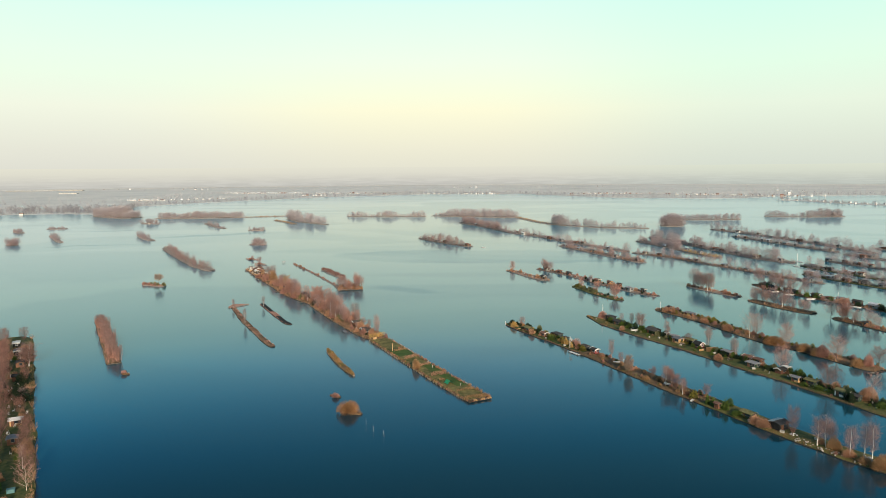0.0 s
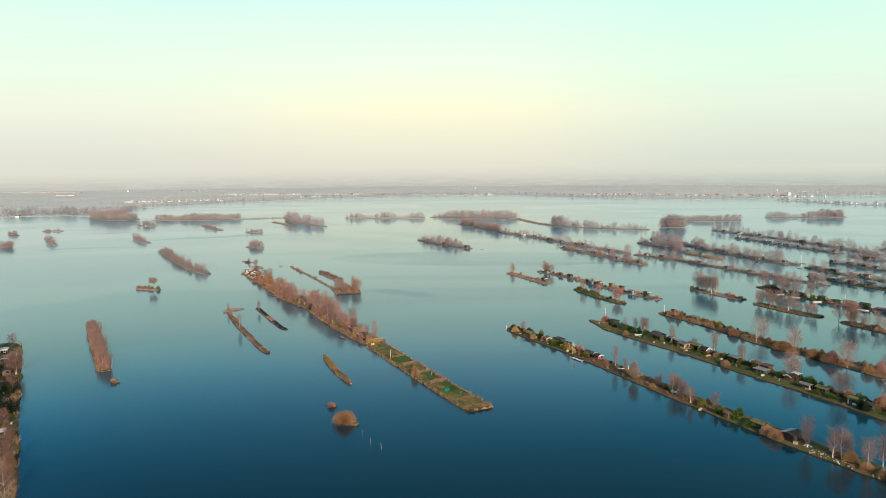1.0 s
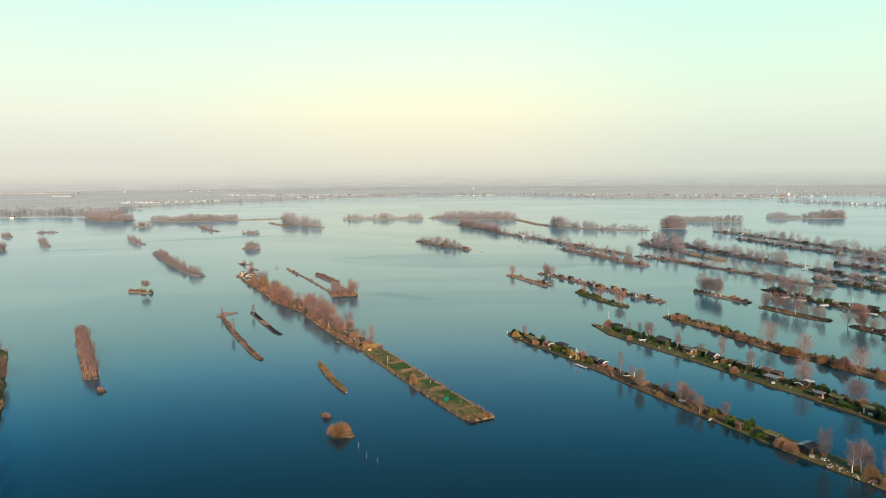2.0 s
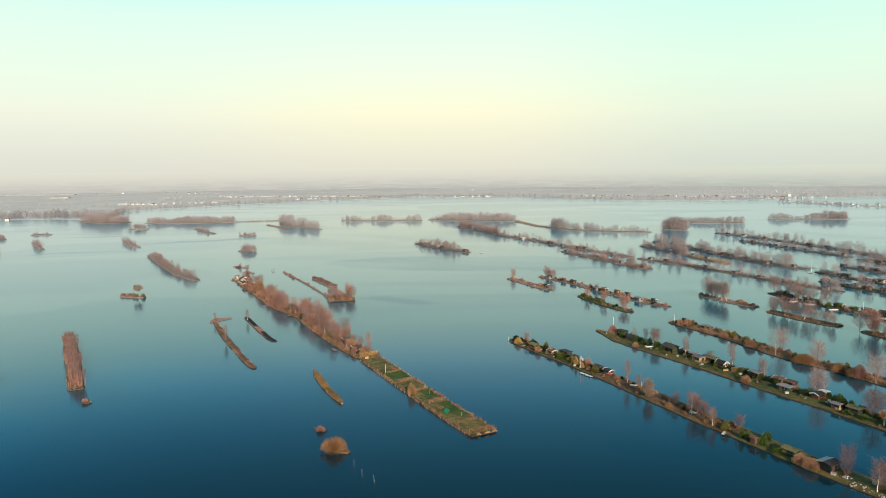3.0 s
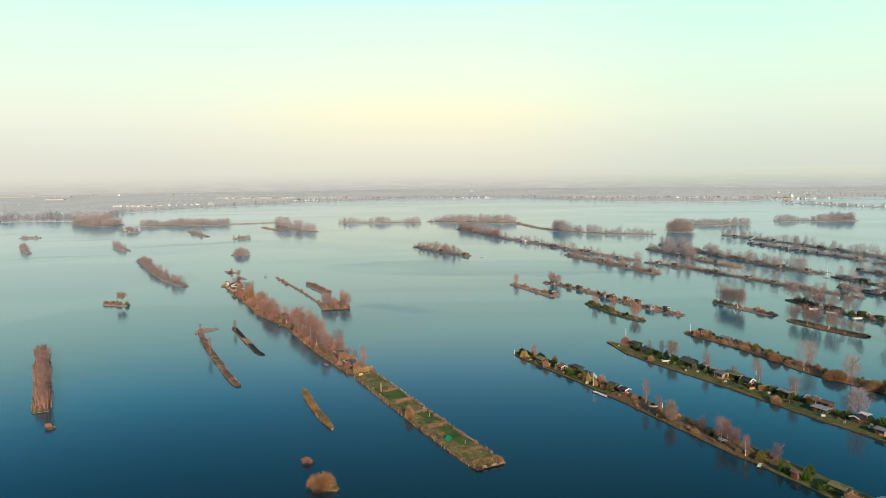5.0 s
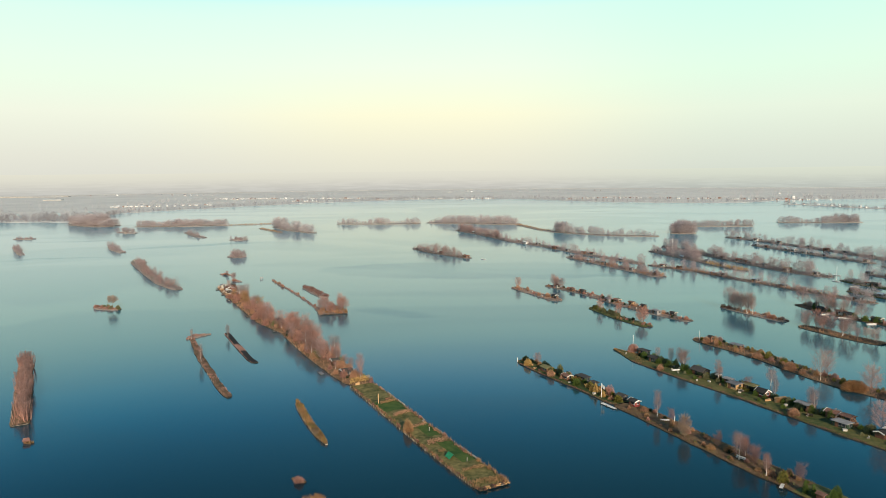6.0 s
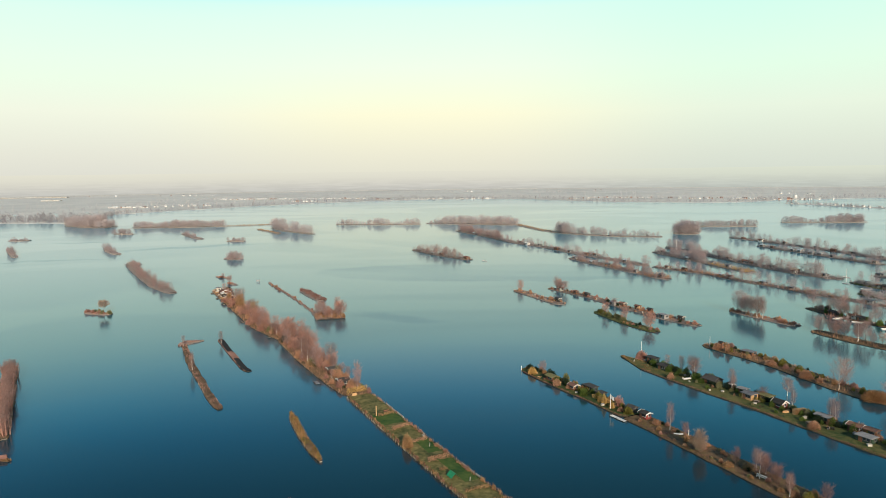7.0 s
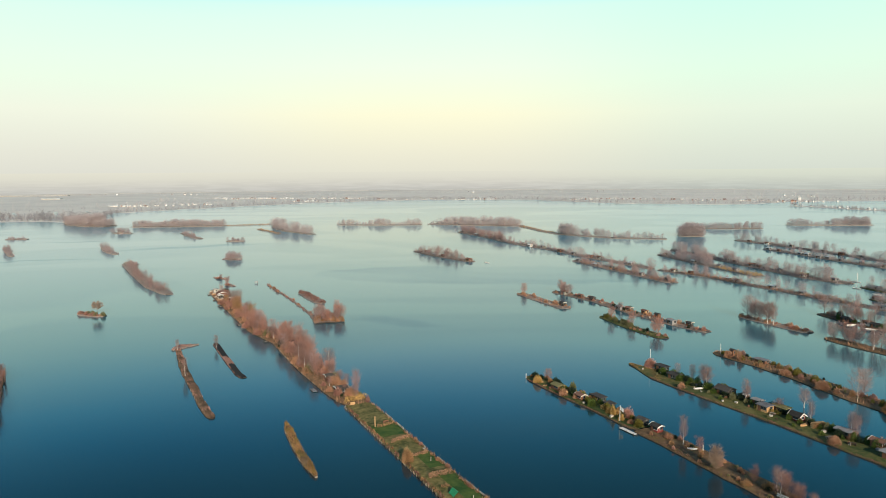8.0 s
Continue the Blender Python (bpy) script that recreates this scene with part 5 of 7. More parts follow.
# ---------------------------------------------------------------- distance
def backdrop():
    """Painted haze over the far plain: an added bent wall far behind everything, its glow paling upwards into the sky's
    own.
    """
    m = bpy.data.materials.new("painted_distant_haze")
    m.use_nodes = True
    n, l = m.node_tree.nodes, m.node_tree.links
    n.clear()
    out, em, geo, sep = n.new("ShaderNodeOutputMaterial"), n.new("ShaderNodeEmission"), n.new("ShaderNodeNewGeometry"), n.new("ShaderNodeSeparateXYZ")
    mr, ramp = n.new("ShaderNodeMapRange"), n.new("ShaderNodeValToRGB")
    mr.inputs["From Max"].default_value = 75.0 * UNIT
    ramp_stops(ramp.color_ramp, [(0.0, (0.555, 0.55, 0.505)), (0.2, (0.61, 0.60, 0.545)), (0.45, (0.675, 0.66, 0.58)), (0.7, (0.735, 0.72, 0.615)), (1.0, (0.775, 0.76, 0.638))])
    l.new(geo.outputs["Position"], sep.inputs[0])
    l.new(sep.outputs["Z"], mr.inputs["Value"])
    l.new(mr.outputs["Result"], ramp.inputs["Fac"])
    # faint painted streaks for woods and fields, lost in haze upwards
    sc, nz, fade, mul = n.new("ShaderNodeVectorMath"), n.new("ShaderNodeTexNoise"), n.new("ShaderNodeMapRange"), n.new("ShaderNodeMix")
    sc.operation = "MULTIPLY"
    sc.inputs[1].default_value = (0.0075, 0.0075, 0.10)
    nz.inputs["Scale"].default_value = 1.0
    nz.inputs["Detail"].default_value = 5.0
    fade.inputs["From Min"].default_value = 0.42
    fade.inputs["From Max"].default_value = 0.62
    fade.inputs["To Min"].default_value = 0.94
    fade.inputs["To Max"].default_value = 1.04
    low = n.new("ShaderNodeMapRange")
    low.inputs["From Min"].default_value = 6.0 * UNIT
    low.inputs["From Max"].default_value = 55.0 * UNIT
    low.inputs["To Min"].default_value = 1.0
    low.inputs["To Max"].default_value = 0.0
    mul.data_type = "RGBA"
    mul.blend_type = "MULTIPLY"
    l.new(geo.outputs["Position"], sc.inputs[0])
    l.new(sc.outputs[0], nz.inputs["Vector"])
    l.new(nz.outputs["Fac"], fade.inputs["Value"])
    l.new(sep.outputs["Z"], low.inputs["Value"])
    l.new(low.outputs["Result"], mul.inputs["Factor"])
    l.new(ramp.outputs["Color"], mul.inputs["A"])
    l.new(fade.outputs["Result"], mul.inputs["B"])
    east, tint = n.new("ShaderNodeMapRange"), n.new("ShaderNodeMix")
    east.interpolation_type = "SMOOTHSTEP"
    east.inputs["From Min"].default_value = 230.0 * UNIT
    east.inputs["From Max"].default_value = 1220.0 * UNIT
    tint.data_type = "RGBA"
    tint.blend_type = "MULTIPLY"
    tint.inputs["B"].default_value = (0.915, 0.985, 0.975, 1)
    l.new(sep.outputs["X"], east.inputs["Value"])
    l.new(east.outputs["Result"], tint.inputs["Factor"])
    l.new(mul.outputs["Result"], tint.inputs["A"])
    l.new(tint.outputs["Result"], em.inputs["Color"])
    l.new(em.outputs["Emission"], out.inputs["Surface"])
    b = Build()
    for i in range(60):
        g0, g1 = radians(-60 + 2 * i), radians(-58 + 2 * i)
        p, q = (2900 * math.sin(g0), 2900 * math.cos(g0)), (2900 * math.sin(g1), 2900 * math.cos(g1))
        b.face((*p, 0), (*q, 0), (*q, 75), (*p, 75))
    tagged(part("backdrop", b, m), "glowing wall of painted pale grey haze over the distant plain", "haze", kind="structure")


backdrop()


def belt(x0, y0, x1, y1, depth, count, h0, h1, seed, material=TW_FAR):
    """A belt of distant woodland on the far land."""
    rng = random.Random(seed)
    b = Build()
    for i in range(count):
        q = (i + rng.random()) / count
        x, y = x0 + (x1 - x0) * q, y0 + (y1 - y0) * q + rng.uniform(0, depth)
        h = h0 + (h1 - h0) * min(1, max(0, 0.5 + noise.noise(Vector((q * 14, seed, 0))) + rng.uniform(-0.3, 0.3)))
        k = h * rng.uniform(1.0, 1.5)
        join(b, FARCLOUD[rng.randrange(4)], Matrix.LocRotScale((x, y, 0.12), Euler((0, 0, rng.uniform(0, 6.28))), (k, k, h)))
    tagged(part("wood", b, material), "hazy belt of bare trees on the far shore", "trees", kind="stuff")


FARCLOUD = [puff(950 + v, 55, 0.042) for v in range(4)]
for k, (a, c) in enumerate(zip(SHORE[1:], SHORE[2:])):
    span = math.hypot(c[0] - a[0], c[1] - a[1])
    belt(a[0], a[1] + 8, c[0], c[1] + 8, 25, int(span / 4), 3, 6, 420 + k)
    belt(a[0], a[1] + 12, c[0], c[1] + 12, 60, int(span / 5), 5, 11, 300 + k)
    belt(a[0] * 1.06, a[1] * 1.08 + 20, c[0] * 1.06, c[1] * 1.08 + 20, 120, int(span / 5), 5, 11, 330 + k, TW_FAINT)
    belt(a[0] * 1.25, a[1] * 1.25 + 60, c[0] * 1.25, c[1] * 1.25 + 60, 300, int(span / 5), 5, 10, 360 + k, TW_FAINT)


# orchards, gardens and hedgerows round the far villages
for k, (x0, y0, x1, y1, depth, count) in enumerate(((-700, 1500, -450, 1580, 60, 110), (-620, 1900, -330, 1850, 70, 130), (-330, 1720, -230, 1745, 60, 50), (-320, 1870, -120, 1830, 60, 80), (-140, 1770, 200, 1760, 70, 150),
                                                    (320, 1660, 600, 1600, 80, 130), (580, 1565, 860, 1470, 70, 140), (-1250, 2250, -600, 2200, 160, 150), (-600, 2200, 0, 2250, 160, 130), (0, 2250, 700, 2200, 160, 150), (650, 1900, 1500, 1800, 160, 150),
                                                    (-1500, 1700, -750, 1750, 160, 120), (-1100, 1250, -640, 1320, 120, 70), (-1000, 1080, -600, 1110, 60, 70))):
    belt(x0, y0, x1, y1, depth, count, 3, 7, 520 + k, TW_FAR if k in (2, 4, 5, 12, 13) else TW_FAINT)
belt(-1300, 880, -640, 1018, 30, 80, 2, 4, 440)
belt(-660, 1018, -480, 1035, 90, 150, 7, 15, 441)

# ---------------------------------------------------------------- cabins and garden things
ALONG = math.atan2(-0.9, 0.44)


def shed(name, x, y, z, w, d, h, wall, roof, label, turn=ALONG, pitch=0.35, trim=None, doors=1, panes=2, over=0.3, group="island cabins", category="cabin", across=False, gable=None, roof2=None):
    """A timber cabin: w along its ridge, d deep, walls h high; pitch 0 gives a flat felt roof. Ridge along the island, or across it."""
    ob = root(name, x, y, z, turn + (math.pi / 2 if across else 0), label, category, group)
    rise = d / 2 * pitch
    b = Build()
    x1, y1 = w / 2, d / 2
    b.v = [(-x1, -y1, -0.6), (x1, -y1, -0.6), (x1, y1, -0.6), (-x1, y1, -0.6), (-x1, -y1, h), (x1, -y1, h), (x1, y1, h), (-x1, y1, h), (-x1, 0, h + rise), (x1, 0, h + rise)]
    b.f = [(0, 1, 5, 4), (2, 3, 7, 6), (1, 2, 6, 9, 5), (3, 0, 4, 8, 7), (3, 2, 1, 0)]
    if pitch == 0:
        b.f[2], b.f[3] = (1, 2, 6, 5), (3, 0, 4, 7)
        b.v = b.v[:8]
    part("wall", b, wall, ob)
    r = Build()
    th = 0.14
    if pitch:
        for s in (-1, 1):
            e = y1 + over
            lo = h + rise - e * pitch
            a = [(-x1 - over, 0, h + rise + 0.02), (x1 + over, 0, h + rise + 0.02), (x1 + over, s * e, lo + 0.02), (-x1 - over, s * e, lo + 0.02)]
            i = len(r.v)
            r.v += a + [(p[0], p[1], p[2] + th) for p in a]
            r.f += [tuple(i + k for k in q) for q in ((3, 2, 1, 0), (4, 5, 6, 7), (0, 1, 5, 4), (1, 2, 6, 5), (2, 3, 7, 6), (3, 0, 4, 7))]
            if roof2 and s < 0:
                part("roof", r, roof2, ob)
                r = Build()
    else:
        r.box(0, 0, h + 0.01, w + 2 * over, d + 2 * over, th)
    part("roof", r, roof, ob)
    if trim:
        for s in (-1, 1):
            t = Build()
            if pitch:
                for k in (-1, 1):
                    e = y1 + over
                    lo = h + rise - e * pitch
                    xx = s * (x1 + over + 0.03)
                    i = len(t.v)
                    t.v += [(xx, 0, h + rise - 0.1), (xx, k * e, lo - 0.1), (xx, k * e, lo + 0.2), (xx, 0, h + rise + 0.2),
                            (xx + s * 0.06, 0, h + rise - 0.1), (xx + s * 0.06, k * e, lo - 0.1), (xx + s * 0.06, k * e, lo + 0.2), (xx + s * 0.06, 0, h + rise + 0.2)]
                    t.f += [tuple(i + q for q in f) for f in ((0, 1, 2, 3), (7, 6, 5, 4), (0, 4, 5, 1), (1, 5, 6, 2), (2, 6, 7, 3), (3, 7, 4, 0))]
            else:
                t.box(s * (x1 + over + 0.04), 0, h - 0.02, 0.06, d + 2 * over, 0.24)
            part("bargeboard", t, trim, ob, "white painted bargeboard")
    if gable:
        for s in (-1, 1):
            xx = s * (x1 + 0.03)
            part("gable_board", Build().face3((xx, -y1, h - 0.25), (xx, y1, h - 0.25), (xx, 0, h + rise), s * 0.04), gable, ob, "white painted gable boarding")
    for k in range(doors):
        part("door", Build().box(-x1 * 0.45, -y1 - 0.03, 0.0, 0.85, 0.06, min(1.95, h - 0.1)), BROWNWOOD, ob)
    for k in range(panes):
        px = x1 * (0.05 + 0.55 * k)
        fr = part("window", Build().box(px, -y1 - 0.025, h * 0.42, 0.9, 0.05, 0.85), trim or FRAME, ob)
        part("pane", Build().box(px, -y1 - 0.055, h * 0.42 + 0.08, 0.74, 0.02, 0.69), GLASS, fr)
    g = part("window", Build().box(x1 + 0.025, 0.1 * d, h * 0.42, 0.05, min(1.1, d * 0.4), 0.85), trim or FRAME, ob)
    part("pane", Build().box(x1 + 0.055, 0.1 * d, h * 0.42 + 0.08, 0.02, min(0.94, d * 0.34), 0.69), GLASS, g)
    return ob


def put(x, y):
    """An island's ground at x, y."""
    return ashore(x, y)


def boat(x, y, z, turn, length=4.2, hull=WHITE, label="white fibreglass rowing boat", upturned=False, category="boat"):
    ob = root("rowing_boat", x, y, z, turn, label, category, "boats")
    b = Build()
    n = 9
    for i in range(n):
        q = i / (n - 1)
        w = 0.72 * math.sin(math.pi * (0.18 + 0.82 * q) ** 0.9) ** 0.7 if q < 0.995 else 0.02
        if upturned:
            w = 0.62 * max(0.0, math.sin(math.pi * q)) ** 0.6
        w = max(w, 0.03)
        xx = (0.5 - q) * -length
        sheer = 0.45 + 0.18 * (q - 0.4) ** 2
        row = [(xx, -w, sheer), (xx, -w * 0.75, 0.12), (xx, 0, 0), (xx, w * 0.75, 0.12), (xx, w, sheer)]
        if upturned:
            row = [(p[0], p[1], 0.55 - p[2]) for p in row]
        b.v += row
    for i in range(n - 1):
        for k in range(4):
            b.f.append((5 * i + k, 5 * i + k + 1, 5 * i + 6 + k, 5 * i + 5 + k))
    b.f.append((0, 1, 2, 3, 4))
    part("hull", b, hull, ob)
    if not upturned:
        for k in (-0.22, 0.1):
            part("thwart", Build().box(k * length, 0, 0.3, 0.28, 1.1, 0.05), TANWOOD, ob, "bare wooden thwart")
    return ob


def flagpole(x, y, h, flag=None):
    px, py, pz = put(x, y)
    ob = root("flagpole", px, py, pz - 0.1, ALONG, "tall white flagpole in a garden", "flagpole")
    part("pole", Build().tube((0, 0, 0), (0, 0, h), 0.09, 0.06, 8), WHITE, ob)
    part("finial", Build().tube((0, 0, h), (0, 0, h + 0.15), 0.1, 0.02, 6), WHITE, ob)
    if flag:
        f = Build()
        for i in range(4):
            a, c = i * 0.28, (i + 1) * 0.28
            f.face((0.07 + a, 0.06 * math.sin(i * 2), h - 1.0 - a * 0.4), (0.07 + c, 0.06 * math.sin(i * 2 + 2), h - 1.0 - c * 0.4), (0.07 + c, 0.06 * math.sin(i * 2 + 2), h - 0.15 - c * 0.3), (0.07 + a, 0.06 * math.sin(i * 2), h - 0.15 - a * 0.3))
        part("flag", f, flag, ob, "small furled flag")


def jetty(x, y, turn, length, width, material, label, z=0.35):
    ob = root("jetty", x, y, z, turn, label, "jetty", "jetties")
    n = max(6, int(length / 0.35))
    plank = Build().box(0, 0, 0, length / n * 0.93, width, 0.06).mesh("plank", material)
    for i in range(n):
        p = part("plank", plank, None, ob)
        p.location = ((i + 0.5) / n * length - length / 2, 0, 0)
    post = Build().tube((0, 0, -2.7), (0, 0, 0.25), 0.08, 0.07, 6).mesh("post", BANK)
    for i in range(max(2, int(length / 2.5)) + 1):
        for s in (-1, 1):
            p = part("post", post, None, ob)
            p.location = ((i / max(2, int(length / 2.5)) - 0.5) * (length - 0.3), s * (width / 2 + 0.06), 0)
    return ob


def bench(x, y, turn, material=WHITE, label="pale garden bench on the grass", length=1.8):
    px, py, pz = put(x, y)
    ob = root("garden_bench", px, py, pz, turn, label, "bench")
    ob.scale = (0.8, 0.8, 0.8)
    part("seat", Build().box(0, 0, 0.42, length, 0.45, 0.06), material, ob)
    part("backrest", Build().box(0, 0.22, 0.6, length, 0.05, 0.35), material, ob)
    for s in (-1, 1):
        for k in (-1, 1):
            part("leg", Build().box(s * length * 0.42, k * 0.18, -0.1, 0.07, 0.07, 0.55), material, ob)


def table(x, y, turn):
    px, py, pz = put(x, y)
    ob = root("picnic_table", px, py, pz, turn, "weathered wooden picnic table on the lawn", "table")
    ob.scale = (0.8, 0.8, 0.8)
    part("tabletop", Build().box(0, 0, 0.7, 1.8, 0.8, 0.05), PILE, ob)
    for s in (-1, 1):
        part("seat", Build().box(0, s * 0.7, 0.42, 1.8, 0.28, 0.05), PILE, ob)
        part("leg", Build().box(s * 0.65, 0, -0.1, 0.09, 1.5, 0.8), PILE, ob)


def hedge(x0, y0, x1, y1, h, w, material, label, seed, n=None):
    """A clipped or wild hedge between two places, of many small twigs."""
    rng = random.Random(seed)
    ax, ay, az = put(x0, y0)
    bx, by, bz = put(x1, y1)
    length = math.hypot(bx - ax, by - ay)
    b = Build()
    for i in range(n or int(length * h * 90)):
        q = rng.random()
        o = rng.uniform(-0.5, 0.5) * w
        zz = rng.random() ** 0.8 * h * (0.9 + 0.2 * noise.noise(Vector((q * length, seed, 0))))
        nx, ny = -(by - ay) / length, (bx - ax) / length
        p = Vector((ax + (bx - ax) * q + nx * o, ay + (by - ay) * q + ny * o, az + zz - 0.08))
        d = Vector((rng.uniform(-1, 1), rng.uniform(-1, 1), rng.uniform(-0.2, 1.2))).normalized()
        b.spike(p, p + d * 0.32, 0.09, rng)
    ob = part("hedge", b, material)
    return tagged(ob, label, "hedge", "garden hedges")


def fence_posts(strip, q0, q1, u, gap, h, material, label, seed=1):
    """A row of single stakes along a bank, each a part of the fence."""
    rng = random.Random(seed)
    x, y = strip.at((q0 + q1) / 2, u)
    ob = root("fence", x, y, strip.z, 0, label, "fence", "bank fences")
    stakes = [Build().tube((0, 0, -0.9), (rng.uniform(-0.06, 0.06), rng.uniform(-0.06, 0.06), h * k), 0.07, 0.05, 5).mesh("post", material) for k in (0.7, 0.9, 1.1, 1.3)]
    n = int(strip.length * (q1 - q0) / gap)
    for i in range(n):
        a, c = strip.at(q0 + (q1 - q0) * (i + rng.uniform(-0.45, 0.45)) / n, u)
        p = part("post", stakes[rng.randrange(4)], None, ob)
        p.location = (a - x, c - y, 0)


def heap(x, y, r, count, size, material, label, name="rubble", category="rubble", seed=1):
    """Loose stones or logs in a low heap."""
    rng = random.Random(seed)
    px, py, pz = put(x, y)
    b = Build()
    for i in range(count):
        g, o = rng.uniform(0, 6.28), r * math.sqrt(rng.random())
        b.box(px + o * math.cos(g), py + o * math.sin(g), pz - 0.1 + 0.35 * (1 - o / r) * rng.random(), size * rng.uniform(0.5, 1.2), size * rng.uniform(0.4, 1.0), size * rng.uniform(0.4, 0.8), rng.uniform(0, 3))
    tagged(part(name, b, material), label, category, kind="stuff")


def woodstack(x, y, turn, w=2.6, h=1.2):
    px, py, pz = put(x, y)
    ob = root("log_stack", px, py, pz, turn, "stack of split pale firewood", "log stack")
    log = Build().tube((0, -0.5, 0), (0, 0.5, 0), 0.13, 0.12, 6).mesh("log", TANWOOD)
    rows, cols = int(h / 0.24), int(w / 0.26)
    for r in range(rows):
        for c in range(cols):
            p = part("log", log, None, ob)
            p.location = ((c + 0.5 * (r % 2)) * 0.26 - w / 2, 0, 0.08 + r * 0.235)


# centre garden
sx, sy, sz = put(-29.5, 265)
shed("cabin", sx, sy, sz, 2.4, 2.2, 1.7, BROWNWOOD, FELT, "small brown cabin with white gable trim among bare trees", trim=WHITE, across=True, gable=WHITE)
sx, sy, sz = put(-24.5, 253)
shed("cabin", sx, sy, sz, 3.0, 3.0, 1.6, BLACKWOOD, FELT, "dark cabin with a low felt roof and white gable", trim=WHITE, across=True, gable=WHITE)
sx, sy, sz = put(-104, 411)
shed("cabin", sx, sy, sz, 5.5, 4.5, 2.2, BROWNWOOD, TILE, "brown cabin with white bargeboards at the island's far end", trim=WHITE)
sx, sy, sz = put(-97, 397)
shed("cabin", sx, sy, sz, 4.0, 3.0, 2.1, BROWNWOOD, FELT, "low brown hut in winter scrub", trim=WHITE)
sx, sy, sz = put(-60, 326)
shed("cabin", sx, sy, sz, 3.5, 3.0, 2.2, BLACKWOOD, FELT, "dark hut behind bare bushes")
for k, (q, u, w, wall, roof, lab) in enumerate(((0.035, 0.35, 3.0, CREAM, SLATE, "cream hut with a grey roof at the island's far end"), (0.10, 0.62, 3.4, BROWNWOOD, FELT, "low brown hut between bare bushes"), (0.135, 0.3, 2.6, BLACKWOOD, PALEROOF, "dark shed with a pale sheet roof"),
                                                (0.175, 0.55, 3.2, BROWNWOOD, TILE, "brown shed with a red-brown roof in scrub"), (0.44, 0.5, 3.0, BLACKWOOD, FELT, "dark hut behind a landing stage"), (0.66, 0.62, 3.2, BLACKWOOD, FELT, "black hut with a felt roof hidden in winter scrub"))):
    sx, sy = C_WOOD.at(q, u)
    shed("cabin", sx, sy, C_WOOD.z, w, w * 0.75, 1.7, wall, roof, lab, turn=C_WOOD.turn(q), pitch=(0.0, 0.2, 0.35)[k % 3], trim=CREAM if k % 2 == 0 else None, panes=1)
for q, l in ((0.06, 3.0), (0.15, 2.4), (0.235, 3.4), (0.445, 4.0), (0.60, 2.2)):
    sx, sy = C_WOOD.at(q, -0.12)
    jetty(sx, sy, C_WOOD.turn(q), l, 0.9, PILE, "weathered landing stage along the bank", 0.2)
sx, sy = C_WOOD.at(0.998, 0.16)
ob = root("garden_screen", sx, sy, C_WOOD.z - 0.05, ALONG + math.pi / 2, "pale boarded garden screen beside a golden hedge", "screen")
for k in range(5):
    part("board", Build().box((k - 2) * 0.26, 0, 0, 0.24, 0.05, 0.85), TANWOOD, ob)
hedge(-23.0, 243.6, -16.6, 247.7, 1.8, 1.0, TW_GOLD, "golden clipped beech hedge across the island", 401)
hedge(-21, 249.5, -16.5, 251, 1.4, 1.4, TW_GREEN, "low evergreen hedge beside a dark cabin", 402)
hedge(-12.5, 225.5, -8.5, 228, 0.8, 0.6, TW_TAN, "low brown hedge across the lawn", 403)
hedge(-8.6, 215.5, -3.6, 219.5, 1.1, 0.7, TW_ORANGE, "brown beech hedge across the lawn", 404)
hedge(-4, 207.5, 1.5, 210.5, 0.9, 0.6, TW_ORANGE, "brown beech hedge across the lawn", 405)
hedge(0.0, 197, 6.0, 199.8, 1.3, 0.8, TW_ORANGE, "brown beech hedge across the lawn", 406)
hedge(2.3, 192.5, 4, 193.3, 0.7, 0.5, TW_TAN, "low brown hedge across the lawn", 407)
hedge(7.0, 182.5, 12.5, 185.0, 0.8, 0.7, TW_TAN, "low brown hedge near the island's tip", 408)
fence_posts(C_GARDEN, 0.02, 0.99, 0.03, 2.7, 0.8, BROWNWOOD, "row of rough wooden stakes along the bank", 411)
fence_posts(C_GARDEN, 0.02, 0.99, 0.98, 3.2, 0.65, BROWNWOOD, "row of rough wooden stakes along the bank", 412)
for k, (strip, q0, q1, u, gap, h) in enumerate(((C_GARDEN, 0.0, 0.995, -0.01, 0.7, 0.20), (C_GARDEN, 0.0, 0.995, 1.01, 1.1, 0.18), (REED, 0.1, 0.98, 0.0, 0.8, 0.12), (C_WOOD, 0.0, 0.995, -0.005, 1.5, 0.2),  (L2, 0.3, 0.98, 0.0, 1.6, 0.2), (L1, 0.75, 0.99, 0.0, 0.8, 0.3), (GROVE, 0.5, 0.99, 0.0, 1.2, 0.3))):
    fence_posts(strip, q0, q1, u, gap, h, PILE, "row of weathered timber piles holding the bank", 860 + k)
for strip, q in ((GROVE, 1.0), (REED, 1.0), (L2, 1.0), (L1, 1.0)):
    a, c = strip.at(q, 0.02), strip.at(q, 0.98)
    ob = root("bank_board", (a[0] + c[0]) / 2, (a[1] + c[1]) / 2 - 0.12, strip.z - 0.30, math.atan2(c[1] - a[1], c[0] - a[0]), "pale plank edging the end of an islet", "board", "bank boards")
    part("board", Build().box(0, 0, 0, math.hypot(c[0] - a[0], c[1] - a[1]), 0.14, 0.24), PILE, ob)
fence_posts(C_WOOD, 0.05, 0.98, 0.01, 2.2, 0.4, BROWNWOOD, "sparse bank stakes under winter scrub", 413)
px, py, pz = put(-13, 226)
ob = root("post", px, py, pz - 0.1, 0, "tall pale wooden post on the lawn", "post")
part("pole", Build().box(0, 0, 0, 0.2, 0.2, 2.7), TANWOOD, ob)
part("cap", Build().box(0, 0, 2.7, 0.27, 0.27, 0.06), TANWOOD, ob)
